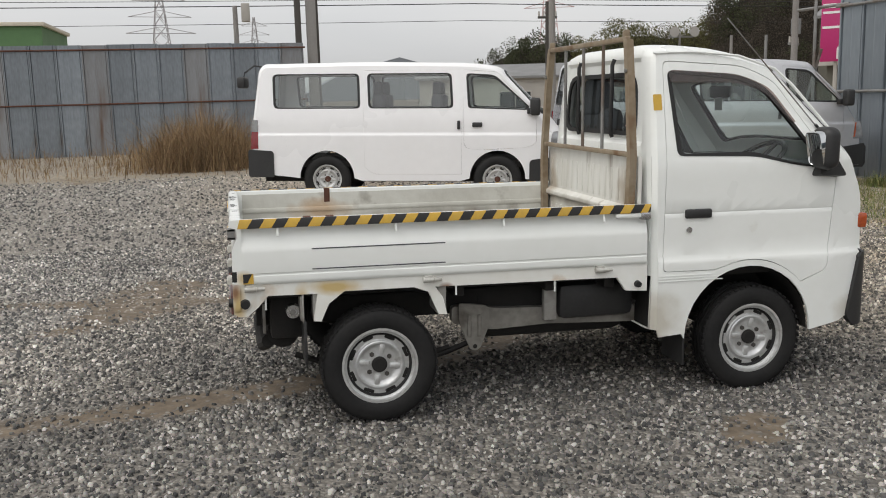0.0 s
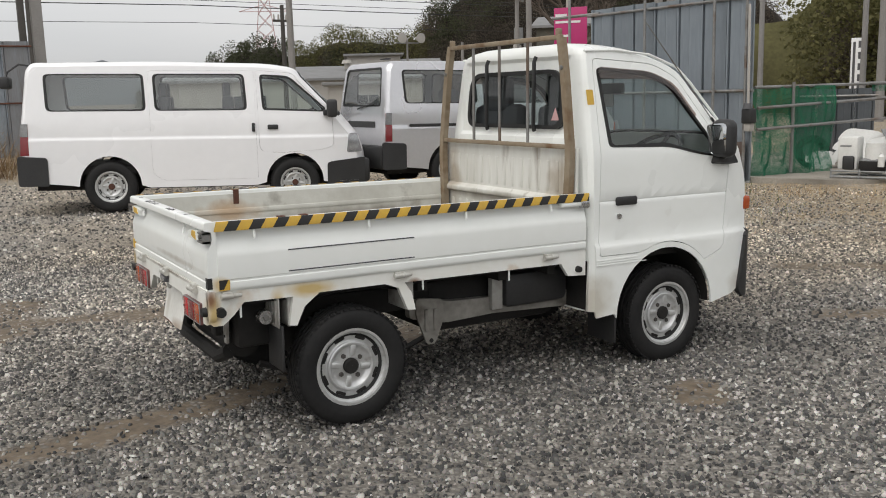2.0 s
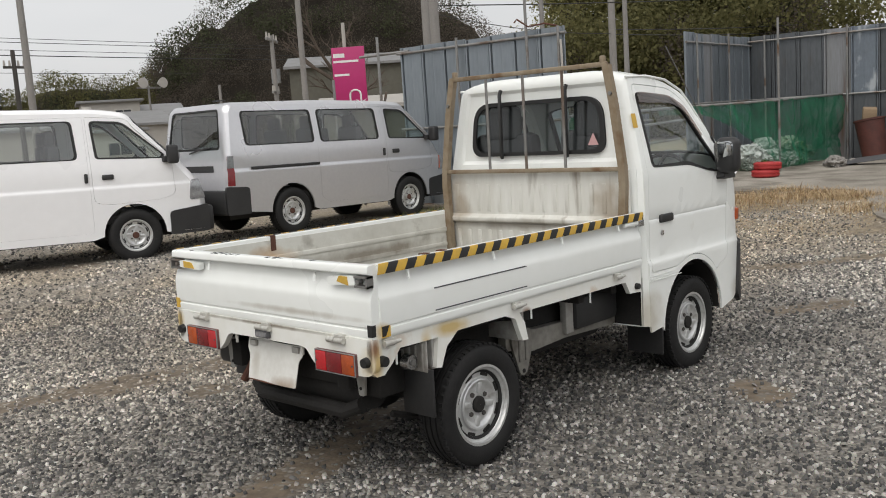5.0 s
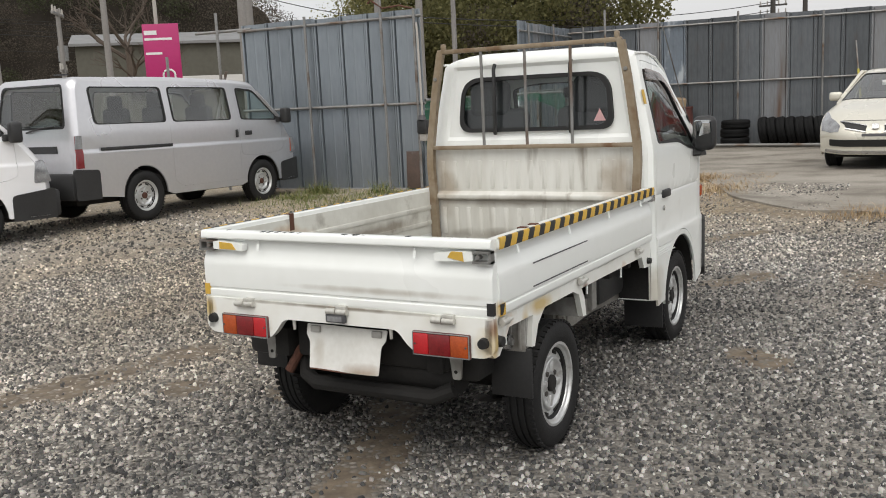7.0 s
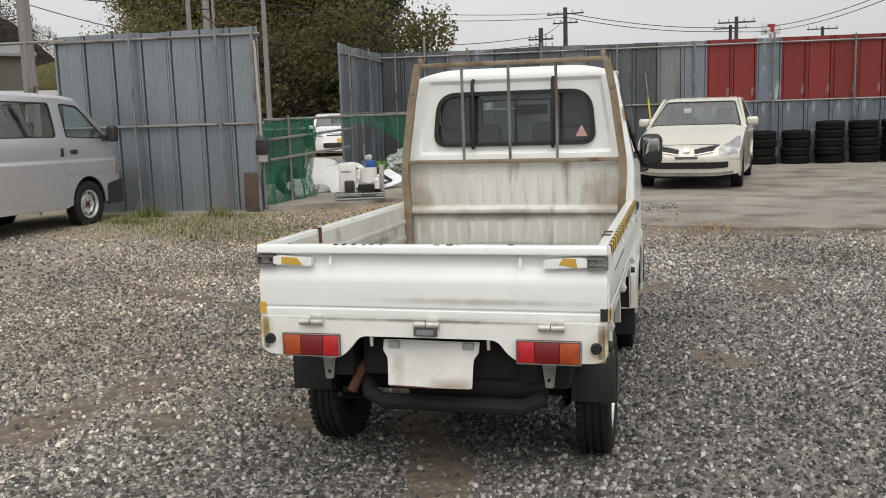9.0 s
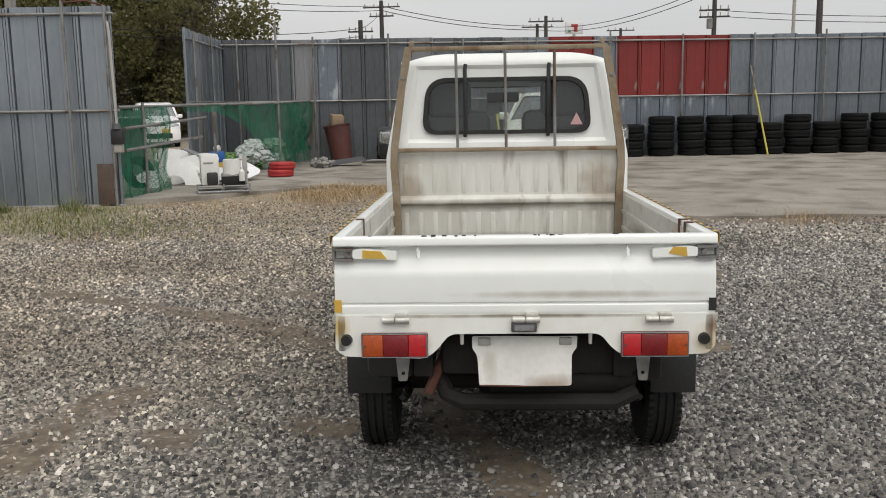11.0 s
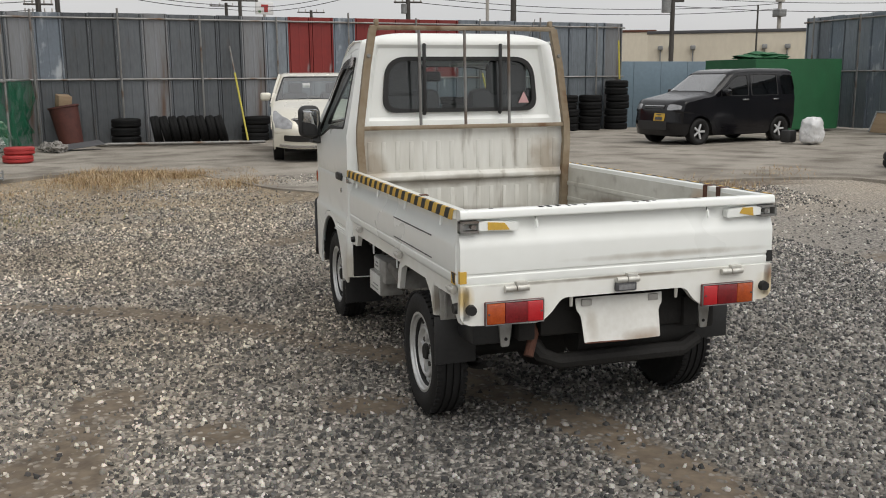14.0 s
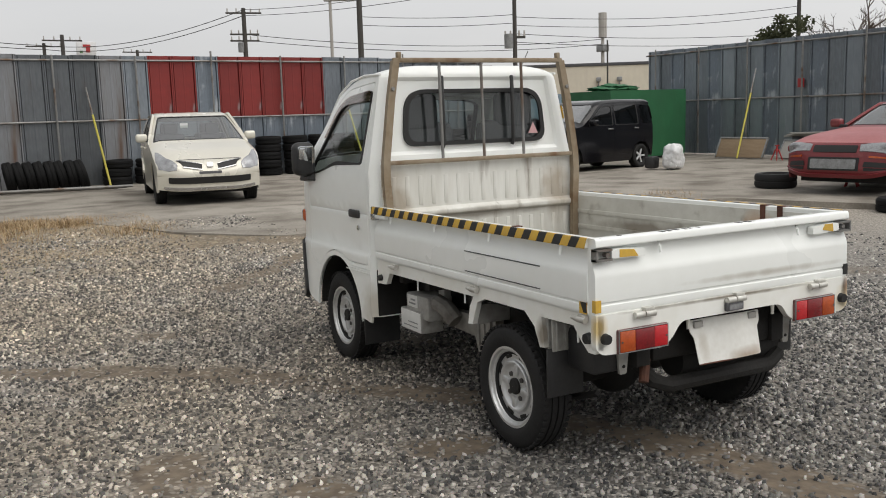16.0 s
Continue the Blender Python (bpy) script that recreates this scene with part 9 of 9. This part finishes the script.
for cx, cy, s, n in ((11.3, 1.95, 0.55, 1500), (11.0, 1.25, 0.4, 1300), (10.6, 2.5, 0.6, 900), (9.6, 0.6, 0.5, 700), (10.9, 2.75, 0.4, 500), (7.6, -1.4, 0.3, 260), (7.35, -3.6, 0.5, 300), (7.2, -5.2, 0.6, 400), (11.9, 2.6, 0.4, 360), (10.0, 2.2, 0.8, 400), (7.9, -6.6, 0.5, 200), (8.3, -7.2, 0.4, 200), (7.3, -1.2, 0.35, 150), (9.2, 3.6, 0.6, 200)):
    for _ in range(n):
        _sp.append((_r.gauss(cx, s * 0.6), _r.gauss(cy, s * 0.5), 0.05, _r.uniform(0.3, 1)))
blades("dry_grass_tufts", "dry straw-coloured grass tufts along the slab edge", _sp, M_strawblade, 0.12, 0.0035, 1.4, 4)
_sp = []
for cx, cy, s, n in ((8.6, 6.9, 0.22, 500), (8.7, 5.6, 0.5, 300), (8.3, 4.8, 0.5, 220), (8.8, 7.6, 0.4, 150), (8.4, 6.2, 0.7, 700), (9.3, 5.6, 0.4, 500), (9.4, 7.0, 0.3, 400), (7.6, 5.2, 0.7, 1000), (7.2, 4.3, 0.8, 700)):
    for _ in range(n):
        _sp.append((_r.gauss(cx, s * 0.6), _r.gauss(cy, s), 0.0, _r.uniform(0.3, 1)))
for cx, cy, n in ((9.3, 7.0, 300), (9.5, 5.9, 160)):
    for _ in range(n):
        _sp.append((_r.gauss(cx, 0.09), _r.gauss(cy, 0.12), 0.0, _r.uniform(1.0, 2.4)))
blades("green_weeds", "low green weeds along the foot of the sheet fence", _sp, M_greenblade, 0.1, 0.004, 1.3, 5)
_sp = []
for _ in range(14000):
    x = _r.gauss(-0.6, 1.1)
    y = _r.uniform(15.5, 20.5)
    k = math.exp(-((x + 0.6) / 1.3) ** 2) * (0.55 + 0.45 * noise.noise(Vector((x * 1.6, y * 0.8, 1))))
    if _r.random() < k * 1.3 and x < 3.4:
        _sp.append((x, y, 0.0, (0.5 + 0.5 * k) * _r.uniform(0.45, 1.0)))
for _ in range(2500):
    _sp.append((_r.uniform(-9, 3), _r.uniform(14.5, 23.5), 0.0, _r.uniform(0.1, 0.3)))
blades("tall_dry_grass", "tall brown dead grass before the rusty fence", _sp, M_deadblade, 1.6, 0.006, 0.8, 8)
